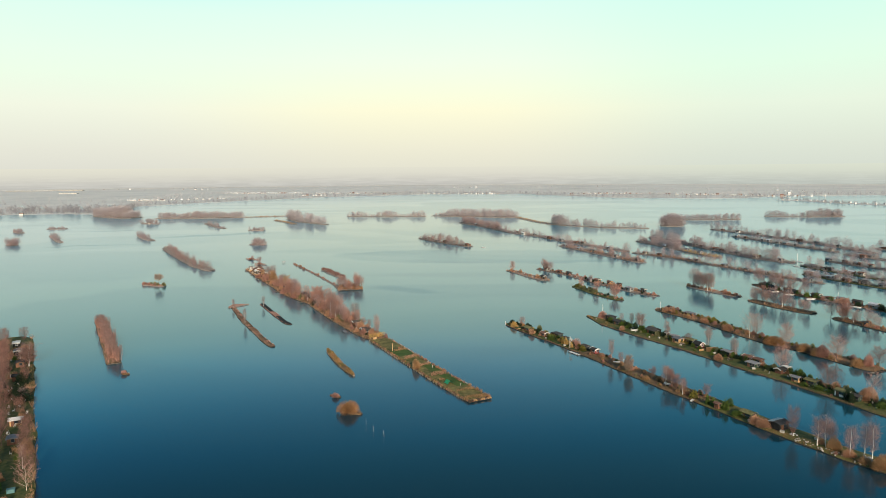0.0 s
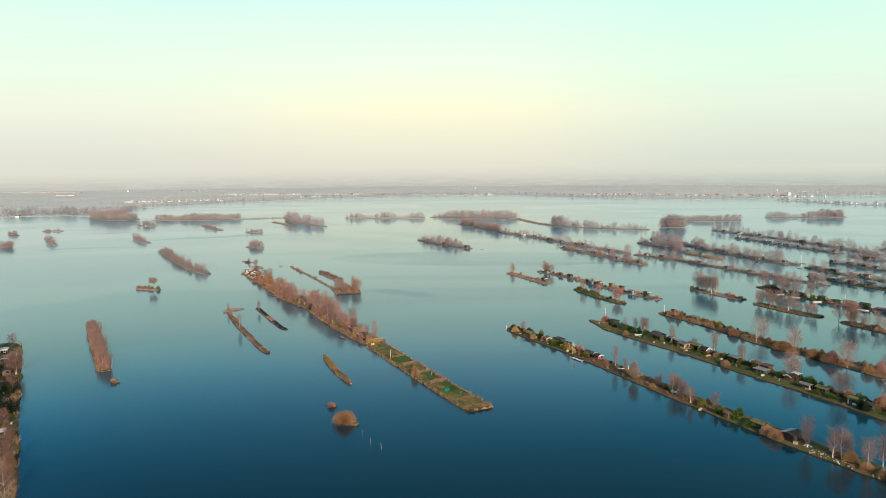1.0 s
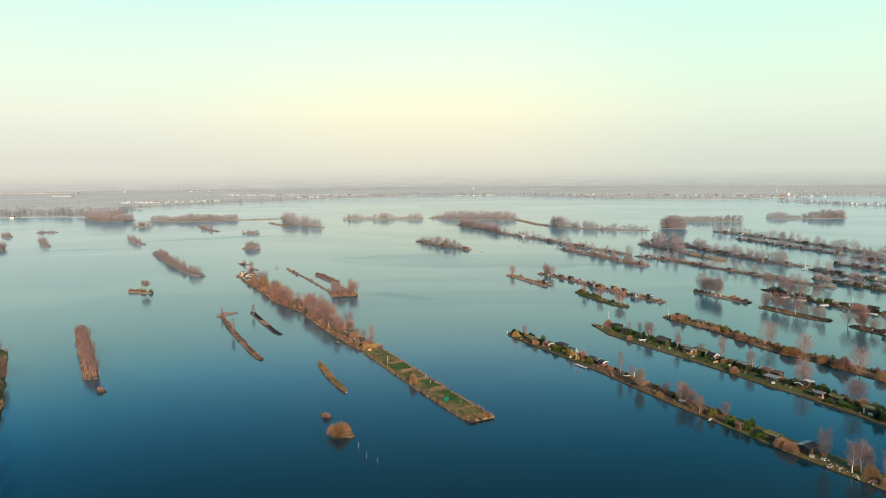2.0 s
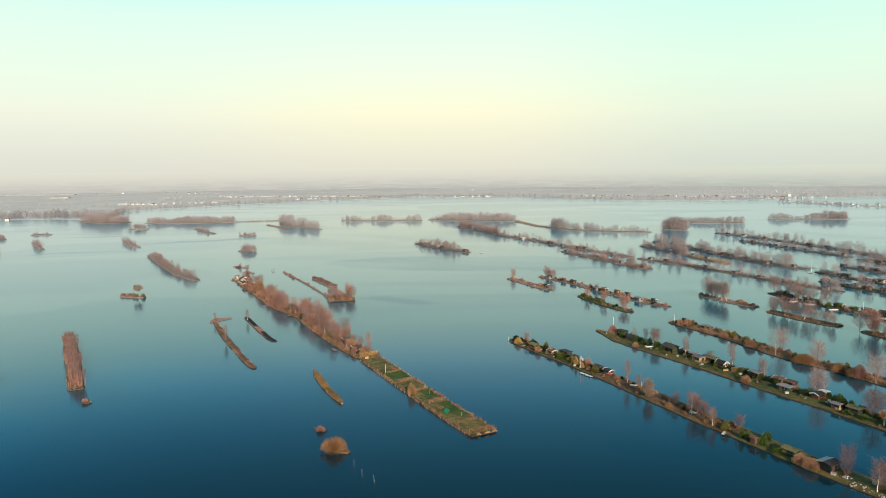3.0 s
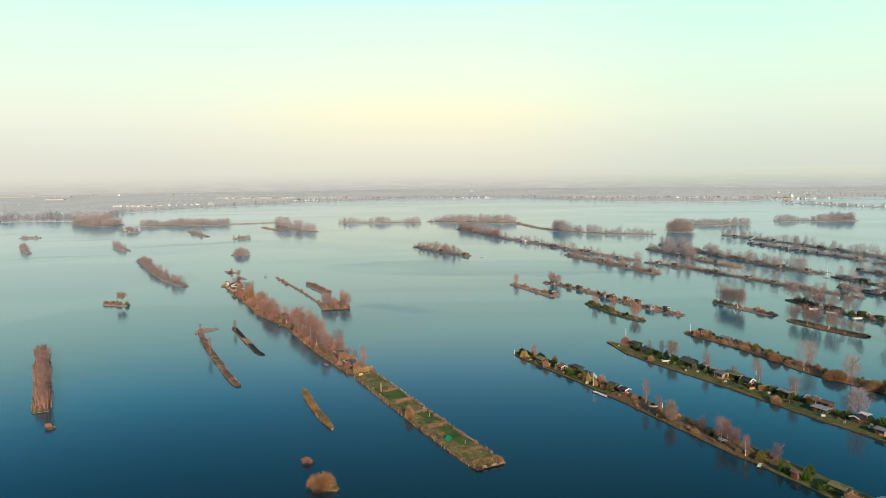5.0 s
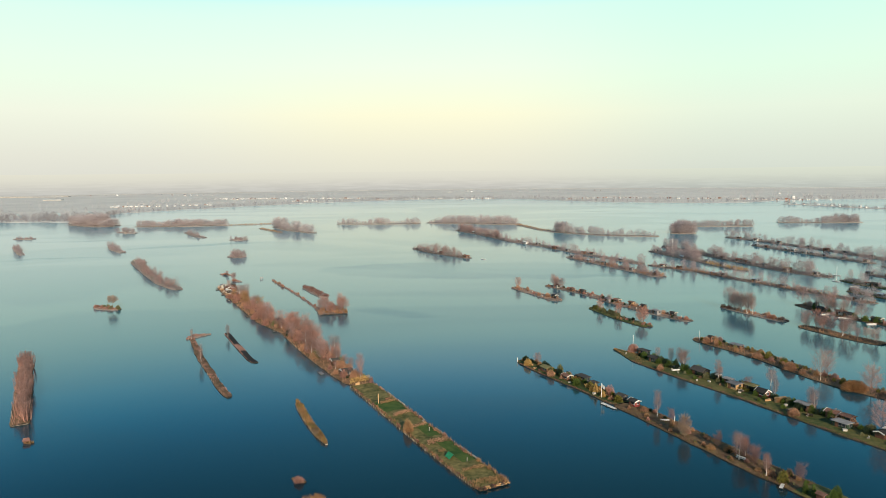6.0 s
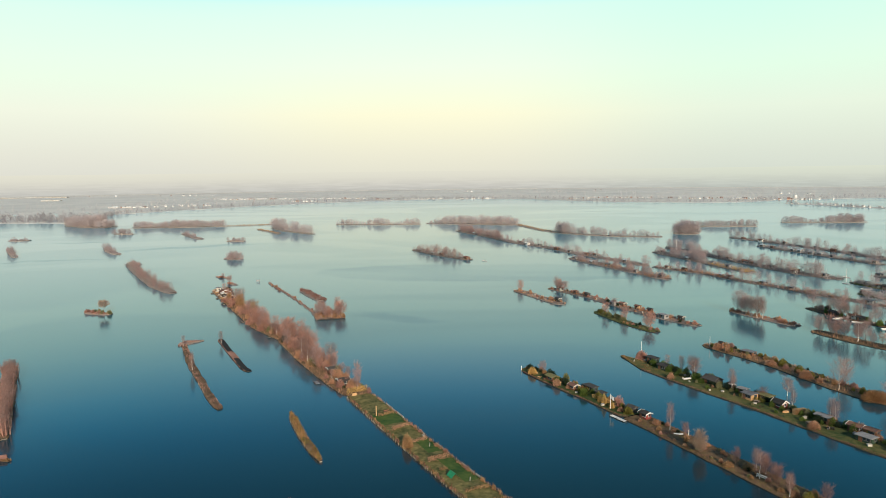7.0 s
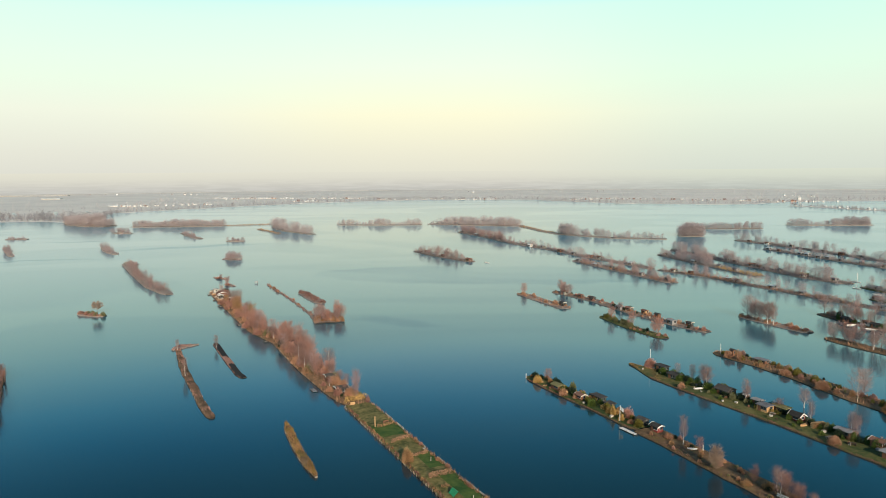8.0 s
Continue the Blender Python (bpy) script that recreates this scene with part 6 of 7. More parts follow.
bench(-10.5, 228.3, ALONG + math.pi / 2, BROWNWOOD, "brown wooden garden bench on the lawn", 1.9)
bench(-1.0, 211.5, ALONG, CREAM, "small cream garden bench by the bank", 0.9)
tb = root("tarp_cover", 5.0, 189.3, C_GARDEN.z, ALONG + math.pi, "bright green tarpaulin stretched over a low frame", "tarpaulin")
tc = Build()
for i in range(7):
    for j in range(7):
        sag = 0.05 * math.sin(i * 1.3) * math.cos(j * 1.7)
        tc.v.append(((i / 6 - 0.5) * 2.2, (j / 6 - 0.5) * 1.9, 1.15 + sag - 0.85 * abs(j / 3 - 1) ** 1.3))
for i in range(6):
    for j in range(6):
        tc.f.append((7 * i + j, 7 * i + j + 1, 7 * i + 8 + j, 7 * i + 7 + j))
part("sheet", tc, TARP, tb)
for i in (-1, 1):
    for j in (-1, 1):
        part("leg", Build().box(i * 0.98, j * 0.72, -0.1, 0.06, 0.06, 0.45), BANK, tb)
for k, (x, y) in enumerate(((8.3, 187.5), (0.4, 205.5))):
    px, py, pz = put(x, y)
    ob = root("post", px, py, pz - 0.1, 0, "short pale post at the bank", "post", "bank posts")
    part("pole", Build().tube((0, 0, 0), (0.05, 0, 0.9), 0.07, 0.06, 6), STONE, ob)
    part("cap", Build().tube((0.05, 0, 0.9), (0.05, 0, 0.96), 0.09, 0.07, 6), STONE, ob)
for k in range(9):
    x, y = C_GARDEN.at(0.995, 0.06 + 0.11 * k)
    heap(x, y, 0.6, 7, 0.4, (PILE, BROWNWOOD, TANWOOD)[k % 3], "tan timber and rough planks edging the island's tip", seed=445 + k)
for k, (q0, q1) in enumerate(((0.13, 0.19), (0.23, 0.29), (0.42, 0.46), (0.55, 0.61), (0.72, 0.79), (0.80, 0.84))):
    a, c = C_GARDEN.at(q0, 1.02), C_GARDEN.at(q1, 1.02)
    ob = root("bank_board", (a[0] + c[0]) / 2, (a[1] + c[1]) / 2, C_GARDEN.z - 0.3, math.atan2(c[1] - a[1], c[0] - a[0]), "weathered grey plank edging the bank", "board", "bank boards")
    part("board", Build().box(0, 0, 0, math.hypot(c[0] - a[0], c[1] - a[1]), 0.16, 0.42), STONE, ob)
jetty(-32.8, 256.3, ALONG, 3.2, 1.2, SLATE, "small grey raft moored at the bank", 0.15)
# sunken stakes in open water
for k, (x, y, l) in enumerate(((-15.8, 159.5, 0.05), (-13.7, 154.5, 0.1), (-10.6, 151.8, -0.5))):
    ob = root("stake", x, y, -2.5, 0.4, "thin leaning stake standing in open water", "stake", "stakes in open water")
    part("pole", Build().tube((0, 0, 0), (l, 0.1, 4.0), 0.028, 0.02, 5), STONE, ob)
ob = root("mooring_frame", -98, 457.5, -2.5, 0.3, "pair of weathered mooring posts with a crossbar in open water", "mooring posts")
for k in (-0.7, 0.7):
    part("post", Build().tube((k, 0, 0), (k, 0, 4.0), 0.2, 0.17, 6), FADED_HAZED, ob)
part("crossbar", Build().box(0, 0, 3.0, 1.7, 0.2, 0.5), FADED_HAZED, ob)
for i in range(16):
    x, y = C_WOOD.at(0.02 + 0.011 * i, 0.08 + 0.05 * (i * 7 % 9))
    heap(x, y, 0.9, 6, 0.7, (STONE, TANWOOD, CREAM)[i % 3], "pile of pale boards and garden timber in scrub", name="timber_pile", category="timber pile", seed=760 + i)
# birds' hut
ob = root("duck_hut", -93.2, 203.9, 0.25, 0.4, "small straw-roofed duck hut on a muddy islet", "hut")
part("wall", Build().box(0, 0, -0.2, 1.2, 0.9, 0.7), BROWNWOOD, ob)
rf = Build()
rf.v = [(-0.85, -0.7, 0.38), (0.85, -0.7, 0.38), (0.85, 0.7, 0.38), (-0.85, 0.7, 0.38), (-0.6, 0, 1.0), (0.6, 0, 1.0)]
rf.f = [(0, 1, 5, 4), (2, 3, 4, 5), (1, 2, 5), (3, 0, 4), (3, 2, 1, 0)]
part("roof", rf, TW_RUSSET, ob)

# first garden strip on the right
def cab(x, y, *a, **k):
    px, py, pz = put(x, y)
    w, d, h = a[:3]
    return shed("cabin", px, py, pz, w * 0.66, d * 0.63, h * 0.72, *a[3:], **k)


cab(37.0, 253.5, 5.0, 3.6, 1.8, BROWNWOOD, OLIVEROOF, "brown cabin with a mossy olive roof", pitch=0.3)
cab(41.5, 244.5, 3.6, 3.0, 1.8, BROWNWOOD, TILE, "brown cabin with a red-brown roof and cream trim", trim=CREAM)
cab(46.3, 243.0, 6.0, 3.0, 2.0, GREENWOOD, FELT, "long dark green cabin with a flat felt roof", pitch=0)
cab(47.6, 237.5, 3.6, 2.6, 1.7, GREENWOOD, FELT, "small green shed with a dark roof", pitch=0.0)
cab(52.3, 225.0, 3.6, 2.8, 1.9, BLACKWOOD, FELT, "black-boarded cabin with cream window frames")
cab(54.2, 220.4, 3.4, 2.8, 2.0, REDWOOD, FELT, "dark red cabin with a white gable board", trim=WHITE)
flagpole(47.4, 227.6, 4.0, WHITE)
jetty(47.6, 221.3, ALONG, 5.2, 1.05, WHITE, "long white-painted jetty along the bank", 0.16)
px, py, pz = put(58.5, 209.5)
boat(px, py, pz - 0.3, ALONG + 0.9, 2.2, upturned=True, label="upturned white boat lying on brown heather")
px, py, pz = put(60.5, 208.5)
ob = root("post", px, py, pz - 0.1, 0, "short pale post in brown heather", "post", "bank posts")
part("pole", Build().box(0, 0, 0, 0.14, 0.14, 1.3), WHITE, ob)
part("cap", Build().box(0, 0, 1.3, 0.2, 0.2, 0.05), WHITE, ob)
# a plank lying by the birches, drawn with an added seat back and legs
bench(66.2, 185.4, ALONG + 0.1, WHITE, "long white plank by birches, drawn as a bench", 2.8)
jetty(68.6, 173.0, ALONG - 1.1, 2.2, 0.7, WHITE, "short white landing stage at the bank", 0.3)
cab(72.6, 166.5, 1.8, 1.6, 1.9, BROWNWOOD, TILE, "tiny brown garden shed", panes=0)
cab(77.6, 160.2, 4.4, 3.2, 1.7, GREENWOOD, OLIVEROOF, "low dark shed with a mossy roof", pitch=0.3)
cab(81.2, 152.6, 4.8, 4.6, 2.2, BLACKWOOD, PALEROOF, "black cabin with a half pale, half dark sheet roof", pitch=0.25, across=True, roof2=FELT)
heap(82.6, 148.5, 0.7, 14, 0.4, WHITE, "heap of white rubble beside a cabin", seed=421)
for k, (x, y) in enumerate(((84, 144.5), (85.5, 141), (87, 138.5), (88.5, 134), (90.5, 130.5), (83, 146.5))):
    heap(x - 0.8, y - 1.0, 1.2, 9, 0.32, STONE, "pale stones tipped along the bank", seed=430 + k)
heap(91, 134.5, 0.8, 8, 0.7, STONE, "pale stones tipped along the bank", seed=440)
hedge(71.5, 170, 73.5, 165.5, 1.2, 0.6, TW_GREEN, "low evergreen hedge beside the lawn", 441)
hedge(75.5, 163.5, 78.5, 157.5, 1.0, 1.2, TW_GREEN, "clipped evergreen hedge beside the lawn", 442)
hedge(45.0, 236.5, 49.5, 230, 1.3, 1.0, TW_GOLD, "golden hedge of dry reed beside cabins", 443)
hedge(36.5, 258.5, 40.5, 250, 1.0, 0.8, TW_GREEN, "evergreen hedge along the far bank", 444)
ob = root("post", 29.6, 265.5, 0.3, 0, "pale mooring post at the island's tip", "post", "bank posts")
part("pole", Build().tube((0, 0, -2.6), (0, 0, 1.1), 0.12, 0.1, 6), WHITE, ob)
part("cap", Build().tube((0, 0, 1.1), (0, 0, 1.16), 0.13, 0.1, 6), WHITE, ob)
# second garden strip
flagpole(71, 276, 5.5)
cab(74.5, 271.5, 6.0, 3.2, 2.1, GREENWOOD, FELT, "long dark green cabin with a flat roof", pitch=0)
cab(73.5, 262.0, 5.0, 4.0, 2.0, GREENWOOD, FELT, "dark green cabin with a low felt roof", pitch=0.2)
px, py, pz = put(77, 252)
boat(px, py, pz - 0.2, 0.3, 3.4, label="white boat laid up on the lawn", upturned=True)
px, py, pz = put(83, 256)
boat(px, py, pz - 0.2, 0.2, 2.6, label="small white boat laid up on the grass", upturned=True)
cab(82.5, 247.5, 6.5, 5.5, 1.9, BLACKWOOD, FELT, "large black cabin with a broad dark roof", pitch=0.45)
cab(89.0, 243.5, 1.5, 1.3, 2.0, WHITE, WHITE, "small white garden shed", pitch=0.1, panes=1)
cab(86.5, 233.0, 4.6, 4.2, 2.3, TANWOOD, SLATE, "pale wooden cabin with a grey flat roof", pitch=0.08)
cab(87.0, 238.0, 3.6, 2.6, 1.9, GREENWOOD, FADED_HAZED, "low green shed with faded grey roof sheets", pitch=0.15)
cab(96.0, 235.0, 6.0, 3.5, 2.0, GREENWOOD, OLIVEROOF, "dark green cabin with a mossy roof", pitch=0.1)
cab(91.0, 226.0, 4.2, 3.6, 2.0, REDWOOD, FELT, "dark red cabin with a steep felt roof and white trim", pitch=0.6, trim=WHITE)
px, py, pz = put(91, 222.5)
boat(px, py, pz, 0.5, 3.4, hull=TANWOOD, label="varnished wooden boat lying on the lawn", upturned=True)
woodstack(93.5, 221.0, 0.2, 3.6, 1.5)
cab(96.5, 215.5, 5.2, 3.4, 2.1, BROWNWOOD, SLATE, "brown cabin with a grey sheet roof", pitch=0.2)
cab(101.0, 209.0, 4.5, 3.4, 2.2, BROWNWOOD, TILE, "brown cabin with a red-brown roof", pitch=0.35, trim=WHITE)
cab(98.6, 202.5, 5.2, 3.6, 1.9, GREENWOOD, FADED_HAZED, "low green cabin with a faded grey flat roof", pitch=0.06)
cab(103.0, 206.0, 4.0, 3.2, 2.4, BROWNWOOD, TILE, "red-brown cabin with an upper balcony rail", pitch=0.2)
cab(103.5, 195.5, 3.6, 3.2, 2.0, BROWNWOOD, FELT, "brown cabin with a white gable board", trim=WHITE, across=True)
cab(107.0, 197.0, 2.6, 2.2, 2.4, TANWOOD, WHITE, "small pale shed with a white roof", pitch=0.1)
cab(106.5, 184.0, 4.6, 3.4, 2.1, GREENWOOD, OLIVEROOF, "green cabin with a mossy roof beside hedges", pitch=0.3)
cab(104.0, 187.5, 3.2, 2.6, 1.9, TANWOOD, SLATE, "small pale shed with a grey roof", pitch=0.3)
cab(109.5, 174.5, 4.6, 3.6, 2.1, WHITE, OLIVEROOF, "pale garden shed with a grey-green roof", pitch=0.3)
cab(111.0, 171.0, 3.4, 3.0, 1.9, GREENWOOD, FELT, "dark shed under conifers", pitch=0.3)
for k, (x, y) in enumerate(((87, 230), (95, 210), (92, 214), (106, 181))):
    table(x, y, ALONG + k * 0.7)
for k, (x0, y0, x1, y1, m) in enumerate(((77, 266, 81, 258, TW_GREEN), (86, 248, 90, 240, TW_OLIVE), (93, 236, 98, 225, TW_GREEN), (99, 222, 102, 213, TW_DARK), (103, 201, 107, 191, TW_GREEN), (107, 188, 111, 178, TW_GREEN), (84.5, 234.5, 88.5, 229, TW_OLIVE), (105, 181, 108, 176, TW_GREEN))):
    hedge(x0, y0, x1, y1, 1.3, 0.9, m, "clipped hedge along the back of the gardens", 450 + k)
# third strip
flagpole(99, 289, 3.6)
cab(102.0, 286.5, 1.8, 1.8, 2.8, BROWNWOOD, FELT, "narrow wooden lookout hut", pitch=0.5, panes=0)
cab(107.5, 277.5, 6.0, 3.4, 1.6, BROWNWOOD, SLATE, "low brown hut with a grey roof in scrub", pitch=0.12)
jetty(131.5, 195.4, 0.35, 5.0, 0.9, PILE, "weathered timber landing at the island's end", 0.25)
# smaller islands
for k, (x, y, w, m, r, lab) in enumerate((
        (63, 378, 4.0, BLACKWOOD, FELT, "small black hut on a narrow island"), (76, 398, 3.6, BROWNWOOD, TILE, "small brown hut on a narrow island"), (80, 391, 4.2, BLACKWOOD, FELT, "small black hut on a narrow island"),
        (90, 364, 4.5, BROWNWOOD, TILE, "brown hut with a red roof on a narrow island"), (95, 357, 4.0, TANWOOD, TILE, "pale hut with a red roof on a narrow island"), (99, 350, 3.4, BROWNWOOD, FELT, "small brown hut on a narrow island"), (105, 332, 3.6, BLACKWOOD, FELT, "small black hut on a narrow island"),
        (172, 337, 5.0, BLACKWOOD, FELT, "dark cabin with a moored boat"), (176, 325, 5.0, GREENWOOD, FELT, "dark green cabin among conifers"), (181, 314, 5.5, GREENWOOD, FELT, "dark green cabin among conifers"),
        (187, 304, 5.0, BLACKWOOD, SLATE, "dark cabin with a grey roof"), (190, 297, 5.5, GREENWOOD, FELT, "dark green cabin among conifers"), (193, 290, 5.0, BLACKWOOD, PALEROOF, "dark cabin with a pale roof"),
        (222, 366, 4.0, WHITE, TILE, "white cabin with a red roof"), (226, 350, 6.0, BLACKWOOD, FELT, "dark cabin by the water"), (231, 340, 6.0, BLACKWOOD, SLATE, "dark cabin by the water"),
        (236, 398, 6.0, BLACKWOOD, FELT, "dark cabin by the water"), (241, 384, 5.0, BROWNWOOD, PALEROOF, "brown cabin with a pale roof"))):
    cab(x, y, w, w * 0.7, 2.1, m, r, lab, trim=CREAM if k % 3 == 0 else None, panes=1)
for k, (x, y, w, m, r, lab) in enumerate((
        (0, 603, 5.0, WHITE, TILE, "white cabin with a red roof"), (30, 548, 7.0, BROWNWOOD, TILE, "red-brown boathouse at the island's end"),
        (167, 255, 3.0, TANWOOD, FELT, "small pale hut in scrub"), (205, 560, 5.0, BROWNWOOD, TILE, "brown cabin under bare trees"), (213, 505, 7.0, WOOD_HAZED, TILE, "grey cabin with a red roof"), (222, 460, 7.0, BROWNWOOD, OLIVEROOF, "brown cabin by the water"),
        (86, 640, 5.5, WHITE, WHITE, "long white boathouse on a thin island"), (105, 600, 6.0, BROWNWOOD, TILE, "brown hut in scrub"), (120, 560, 6.0, BROWNWOOD, TILE, "brown hut in scrub"),
        (288, 640, 6.0, WHITE, TILE, "white cabin in a wood"), (300, 560, 6.0, BROWNWOOD, TILE, "brown cabin in a wood"), (280, 545, 6.0, WOOD_HAZED, FADED_HAZED, "grey cabin in a wood"),
        (266, 420, 6.0, WOOD_HAZED, FADED_HAZED, "grey cabin in a wood"), (292, 455, 6.0, BROWNWOOD, TILE, "brown cabin in a wood"), (350, 465, 7.0, BROWNWOOD, TILE, "brown cabin in a wood"), (-210, 547, 3.0, WHITE, FELT, "small white hut on an islet"), (-332, 818, 5.0, CREAM, SLATE, "cream house on a wooded islet"))):
    cab(x, y, w, w * 0.7, 2.1, m, r, lab, trim=CREAM if k % 3 == 0 else None, panes=1)
for k, (x, y, t) in enumerate(((170, 331, 0.2), (173.5, 323, -0.6), (177, 311, 0.1), (186, 292, -0.9), (226.5, 416.5, -1.2), (240, 438, -1.2), (42, 538, -0.9), (225, 398, -1.1))):
    boat(x, y, -0.15, t, 4.6, label="white motor boat moored beside an island")
for k, (x, y, h) in enumerate(((228.5, 420, 8.0), (184, 302, 5.0), (196, 585, 9.0))):
    ob = root("mast", x, y, -2.5, 0, "tall white mooring mast beside an island", "mast", "mooring masts")
    part("pole", Build().tube((0, 0, 0), (0, 0, h + 2.5), 0.14, 0.09, 6), WHITE, ob)
    part("foot", Build().tube((0, 0, 0), (0, 0, 2.6), 0.17, 0.15, 6), PILE, ob)
HR = random.Random(404)
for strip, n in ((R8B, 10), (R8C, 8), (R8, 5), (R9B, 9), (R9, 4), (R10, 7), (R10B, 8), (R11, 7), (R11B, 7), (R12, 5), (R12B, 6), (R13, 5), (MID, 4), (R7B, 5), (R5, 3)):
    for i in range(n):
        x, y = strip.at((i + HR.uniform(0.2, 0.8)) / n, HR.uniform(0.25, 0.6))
        m, r, lab = HR.choice(((WOOD_HAZED, FADED_HAZED, "grey timber hut on a narrow island"), (BROWNWOOD, TILE, "brown timber hut with a red-brown roof"), (WOOD_HAZED, SLATE, "grey timber hut with a slate roof"), (WOOD_HAZED, PALEROOF, "grey timber hut with a pale roof"), (CREAM, TILE, "cream-painted hut with a red-brown roof")))
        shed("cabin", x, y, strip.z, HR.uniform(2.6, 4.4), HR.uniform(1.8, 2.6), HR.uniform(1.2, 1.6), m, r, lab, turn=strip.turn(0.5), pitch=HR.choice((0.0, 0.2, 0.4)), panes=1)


def garden_chair(x, y, turn, material, label):
    px, py, pz = put(x, y)
    ob = root("garden_chair", px, py, pz, turn, label, "chair", "garden chairs")
    ob.scale = (0.8, 0.8, 0.8)
    part("seat", Build().box(0, 0, 0.38, 0.52, 0.5, 0.05), material, ob)
    part("backrest", Build().box(0, 0.25, 0.45, 0.52, 0.05, 0.5), material, ob)
    for s in (-1, 1):
        for k in (-1, 1):
            part("leg", Build().box(s * 0.22, k * 0.21, -0.1, 0.05, 0.05, 0.5), material, ob)


def crate(x, y, turn, material, label, size=0.8):
    px, py, pz = put(x, y)
    ob = root("crate", px, py, pz, turn, label, "crate", "crates and bins in the gardens")
    part("box", Build().box(0, 0, -0.08, size, size * 0.7, size * 0.6), material, ob)
    part("lid", Build().box(0, 0, size * 0.52, size * 1.08, size * 0.78, 0.06), material, ob)


for strip, n in ((R2, 36), (R1_A, 15), (R1_C, 12), (LL, 18), (C_WOOD, 30), (R7B, 16), (R5, 10), (R5B, 6)):
    for i in range(n):
        q, u = (i + HR.random()) / n, HR.uniform(0.12, 0.75)
        x, y = strip.at(q * 0.9 + 0.05 if strip is not C_WOOD else 0.02 + 0.14 * q, u)
        k = HR.randrange(5)
        if k < 2:
            garden_chair(x, y, HR.uniform(0, 6.28), HR.choice((CREAM, STONE, GREENWOOD)), "plastic garden chair standing on the grass")
        elif k == 2:
            crate(x, y, HR.uniform(0, 3), HR.choice((BROWNWOOD, TANWOOD, SLATE)), "wooden storage crate beside a cabin", HR.uniform(0.6, 1.2))
        elif k == 3:
            crate(x, y, HR.uniform(0, 3), HR.choice((STONE, CREAM, CREAM)), "pale garden box with a lid", HR.uniform(0.5, 0.9))
        else:
            heap(x, y, 0.6, 7, 0.35, HR.choice((STONE, BANK, TANWOOD)), "small heap of stones and timber", name="heap", category="heap", seed=600 + i)
for i in range(9):
    x, y = LL.at(0.38 + 0.03 * i, HR.uniform(0.45, 0.8))
    garden_chair(x, y, HR.uniform(0, 6.28), CREAM, "cream garden chair on a shaded lawn")
# near overgrown garden island
cab(-145.5, 238, 4.2, 3.0, 2.1, BLACKWOOD, WHITE, "black cabin with a white roof edge among trees", pitch=0.12, trim=WHITE)
cab(-138.5, 227, 4.2, 3.2, 2.1, BLACKWOOD, SLATE, "black cabin with white window frames among trees", pitch=0.2, trim=WHITE)
cab(-129.5, 213, 4.6, 3.6, 2.0, BROWNWOOD, FELT, "brown cabin under bare trees", pitch=0.3)
cab(-121.5, 198, 4.0, 3.4, 2.1, BROWNWOOD, FELT, "brown cabin with white gable boards", trim=WHITE, across=True)
cab(-100.5, 161.5, 3.8, 3.0, 2.1, TANWOOD, WHITE, "pale cabin with a white gable among trees", trim=WHITE, across=True)
cab(-94.5, 150, 3.4, 3.0, 1.9, BROWNWOOD, SLATE, "brown cabin with a grey-blue roof", pitch=0.2)
bench(-99, 155.5, ALONG, WHITE, "small white garden bench under trees", 1.5)
crate(-80.3, 125.6, ALONG + 1.5, TEAL, "large faded teal garden box with a lid", 1.35)
bench(-113, 186, ALONG, WHITE, "small white garden bench under trees", 1.5)
for i in range(10):
    x, y = LL.at(0.40 + 0.02 * i, 0.55 + 0.035 * (i * 7 % 10))
    garden_chair(x, y, 0.9 * i, WHITE, "white plastic garden chair on a shaded lawn")
hedge(-116, 190, -108, 190, 1.6, 1.2, TW_DARK, "dark evergreen hedge across the garden", 470)
hedge(-112, 183, -104, 182, 1.6, 1.2, TW_DARK, "dark evergreen hedge across the garden", 471)
hedge(-92, 145.5, -84, 144, 1.2, 1.0, TW_TAN, "brown beech hedge across the garden", 472)

# ---------------------------------------------------------------- villages on the far shore


def house(x, y, z, w, d, h, wall, roof, label, turn):
    ob = root("house", x, y, z, turn, label, "house", "houses on the far shore")
    b = Build()
    x1, y1, top = w / 2, d / 2, h + d * 0.42
    b.v = [(-x1, -y1, -0.5), (x1, -y1, -0.5), (x1, y1, -0.5), (-x1, y1, -0.5), (-x1, -y1, h), (x1, -y1, h), (x1, y1, h), (-x1, y1, h), (-x1, 0, top), (x1, 0, top)]
    b.f = [(0, 1, 5, 4), (2, 3, 7, 6), (1, 2, 6, 9, 5), (3, 0, 4, 8, 7)]
    part("wall", b, wall, ob)
    r = Build()
    for s in (-1, 1):
        lo = h - 0.35
        r.face((-x1 - 0.3, 0, top + 0.1), (x1 + 0.3, 0, top + 0.1), (x1 + 0.3, s * (y1 + 0.4), lo), (-x1 - 0.3, s * (y1 + 0.4), lo))
        r.face((-x1 - 0.3, 0, top + 0.35), (x1 + 0.3, 0, top + 0.35), (x1 + 0.3, s * (y1 + 0.4), lo + 0.25), (-x1 - 0.3, s * (y1 + 0.4), lo + 0.25))
    part("roof", r, roof, ob)
    # panes in the pale roof colour: sky reflection and haze painted in
    for k in (-0.25, 0.25):
        part("window", Build().box(k * w, -y1 - 0.03, h * 0.45, w * 0.22, 0.06, h * 0.3), PALEROOF, ob)
    return ob


VR = random.Random(91)
MODELS = []
for wall, roof, lab in ((PLASTER, TILE, "white-walled house with a red tile roof"), (PLASTER, SLATE, "white-walled house with a grey roof"), (BRICK, TILE, "brick house with a red tile roof"), (PLASTER, PALEROOF, "pale house with a light roof")):
    MODELS.append((wall, roof, lab))


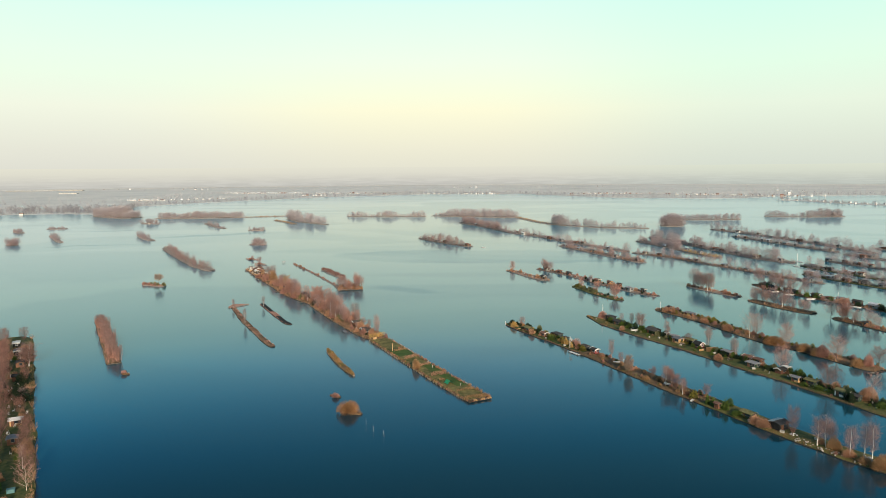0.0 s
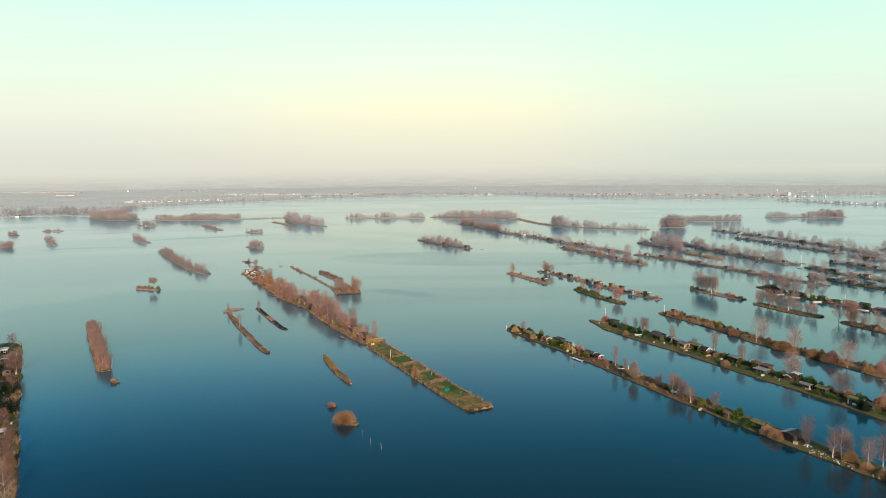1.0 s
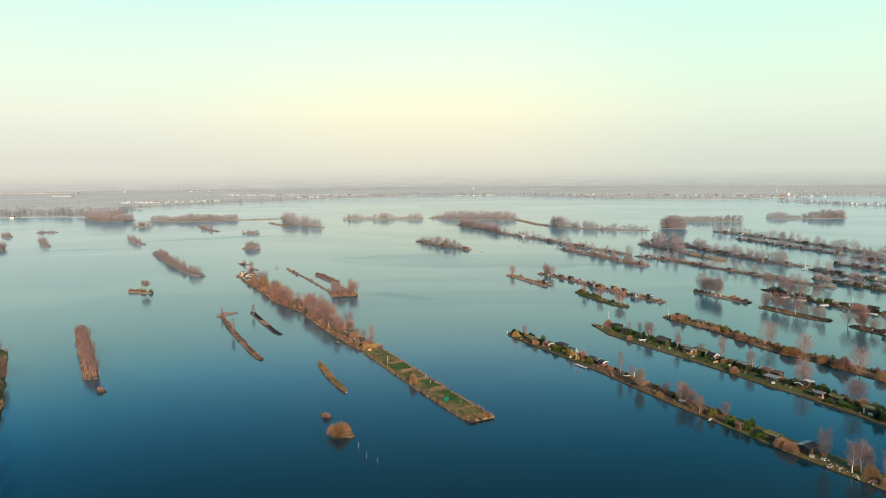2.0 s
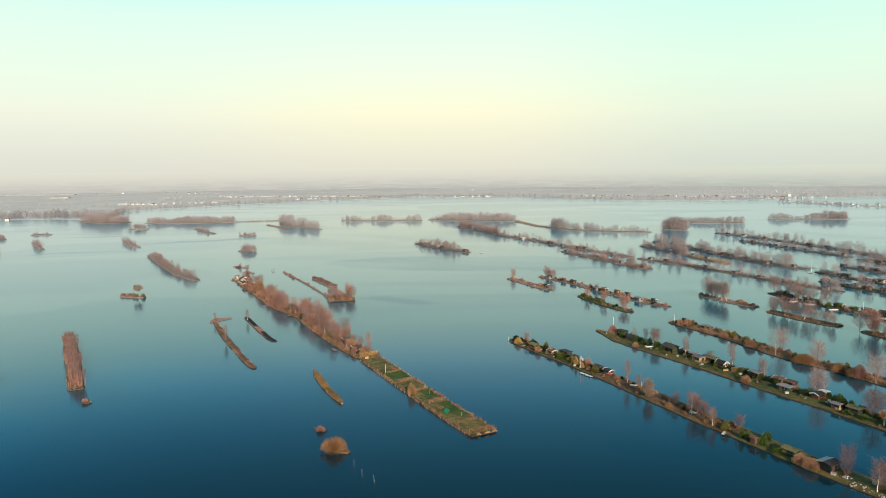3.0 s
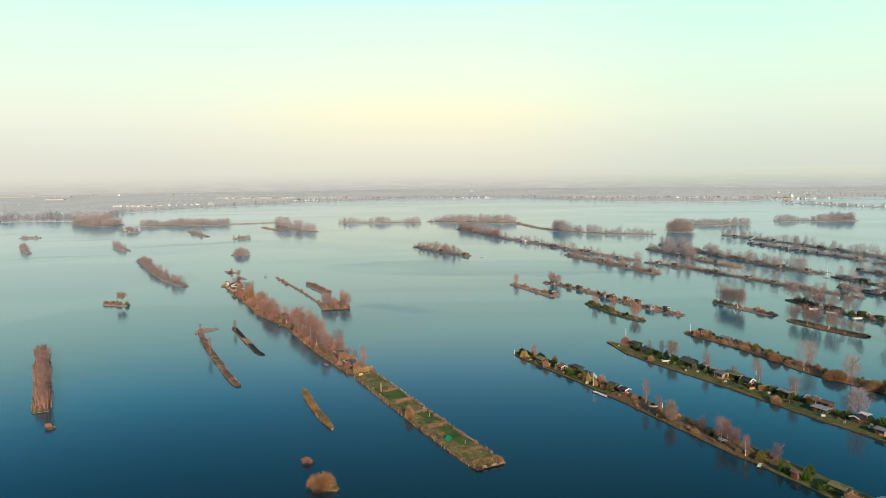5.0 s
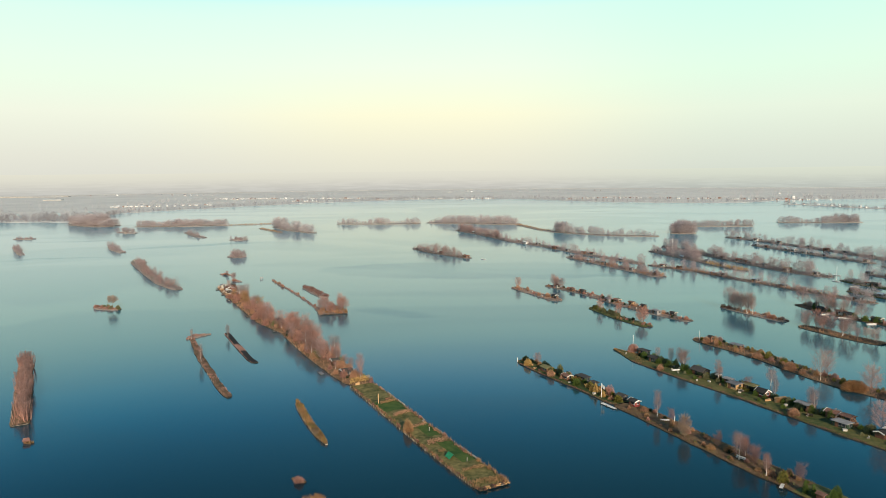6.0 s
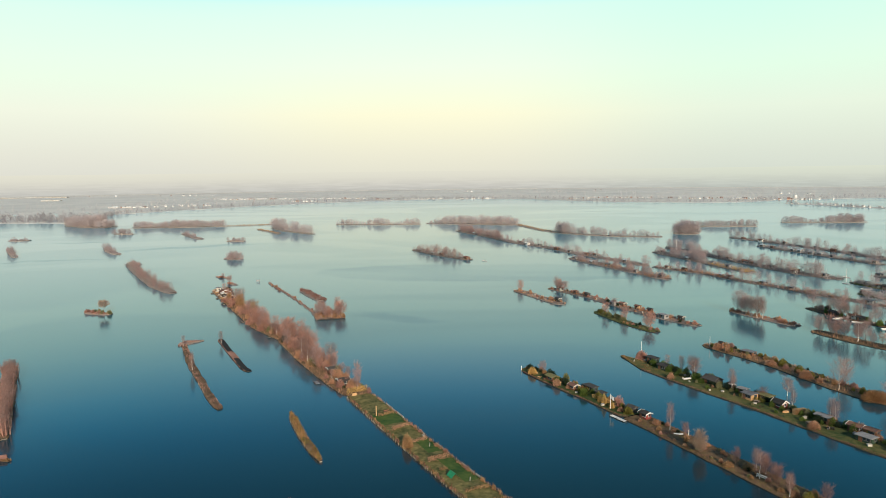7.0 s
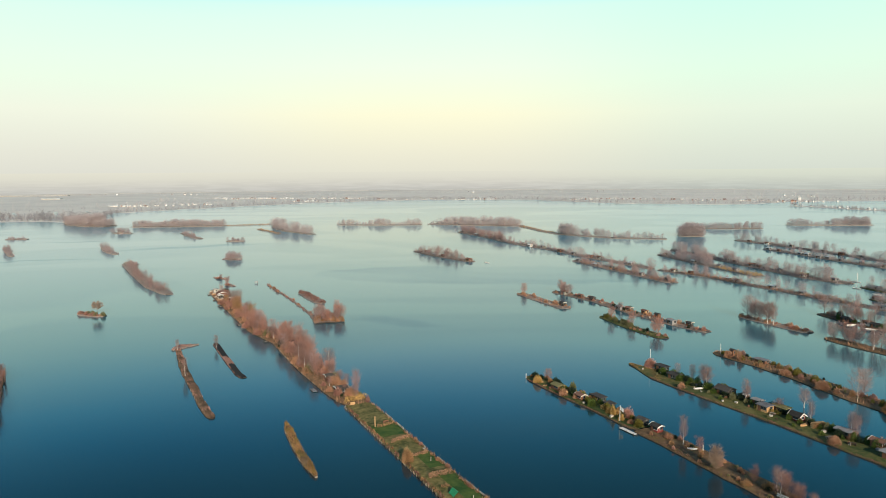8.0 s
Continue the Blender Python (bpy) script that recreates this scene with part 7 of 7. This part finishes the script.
def village(x0, y0, x1, y1, depth, count, big=1.0):
    for i in range(count):
        q = (i + VR.random()) / count
        # mostly light roofs, picked so the village's colour carries haze
        wall, roof, lab = MODELS[VR.choice((1, 2, 3, 3, 3, 3, 3, 3))]
        w = VR.uniform(1.6, 3.0) * big * (2.2 if VR.random() < 0.08 else 1.0)
        house(x0 + (x1 - x0) * q + VR.uniform(-6, 6), y0 + (y1 - y0) * q + VR.uniform(8, depth), 0.12, w, w * VR.uniform(0.6, 0.8), VR.uniform(1.5, 2.4) * big, wall, roof, lab, VR.uniform(-0.7, 0.7))


for row in ((-578, 1960, -358, 1890, 34), (-541, 1888, -430, 1895, 12), (-654, 1480, -571, 1490, 22), (-571, 1490, -456, 1540, 12), (-318, 1690, -264, 1710, 10),
            (-310, 1880, -231, 1860, 8), (-223, 1850, -153, 1830, 8), (-125, 1757, -73, 1780, 10), (-55, 1774, 52, 1781, 16), (71, 1740, 184, 1740, 12),
            (328, 1640, 431, 1700, 8), (421, 1690, 509, 1660, 14), (509, 1660, 582, 1600, 6), (592, 1560, 668, 1570, 14), (677, 1530, 738, 1486, 16), (724, 1457, 846, 1452, 12)):
    village(*row[:4], 40, int(row[4] * 1.5))
for row in ((-1180, 2420, -1016, 2420, 5), (-908, 2400, -695, 2300, 9), (53, 2420, 253, 2410, 6), (300, 2420, 473, 2340, 7), (560, 2380, 613, 2360, 3), (938, 1838, 979, 1675, 6)):
    village(*row[:4], 60, row[4])
for i in range(22):
    q = i / 22
    x, y = SPIT.at(0.02 + 0.96 * q, VR.uniform(0.3, 0.7))
    wall, roof, lab = MODELS[VR.choice((1, 3, 3, 3))]
    house(x, y, SPIT.z, VR.uniform(2.2, 4.2), VR.uniform(2, 3), VR.uniform(1.3, 2.1), wall, roof, lab, VR.uniform(-0.5, 0.5))
wood(SPIT, 0, 1, 120, TW_FAR, 3, 7, seed=480, label="hazy bare trees among houses on a spit")
tw = root("tower_block", 803, 1530, 0.12, 0.1, "pale tower block above the far village", "building")
part("wall", Build().box(0, 0, -0.5, 6, 5, 7), PLASTER, tw)
part("roof", Build().box(0, 0, 6.55, 6.4, 5.4, 0.5), PALEROOF, tw)
# window bands paled the same way, haze put into their colour
for i in range(3):
    part("window", Build().box(0, -2.55, 0.8 + i * 1.9, 4.5, 0.1, 0.8), PALEROOF, tw)
hut = root("house", -596, 1015, 0.12, 0.1, "white lakeside house with a red roof", "house", "houses on the far shore")
part("wall", Build().box(0, 0, -0.5, 5, 4, 2.5), PLASTER, hut)
part("roof", Build().box(0, 0, 2.05, 5.6, 4.6, 0.7), TILE, hut)
# ditches and glasshouses on the plain
for (x0, y0), (x1, y1) in (((-771, 1304), (-617, 1071)), ((-718, 1274), (-611, 1110)), ((-660, 1300), (-575, 1150)), ((-620, 1330), (-560, 1230))):
    d = Build()
    d.face((x0, y0, 0.13), (x0 + 6, y0, 0.13), (x1 + 5, y1, 0.13), (x1, y1, 0.13))
    tagged(part("ditch", d, WATER), "straight narrow ditch reflecting the sky", "ditch", kind="structure")
for k, (x, y, w) in enumerate(((-1300, 2360, 250), (-1045, 2020, 50))):
    g = root("greenhouse", x, y, 0.12, 0.05, "long pale glasshouse on the distant plain", "greenhouse", "distant glasshouses")
    part("wall", Build().box(0, 0, -0.3, w, 16, 2.3), STONE, g)
    part("roof", Build().box(0, 0, 2.0, w + 1, 17, 0.4), PALEROOF, g)

# the plan is laid out in units of its own: bring the whole place to true metres
for ob in list(scene.objects):
    if ob.parent is None and ob.type in ("MESH", "EMPTY"):
        ob.matrix_basis = Matrix.Scale(UNIT, 4) @ ob.matrix_basis
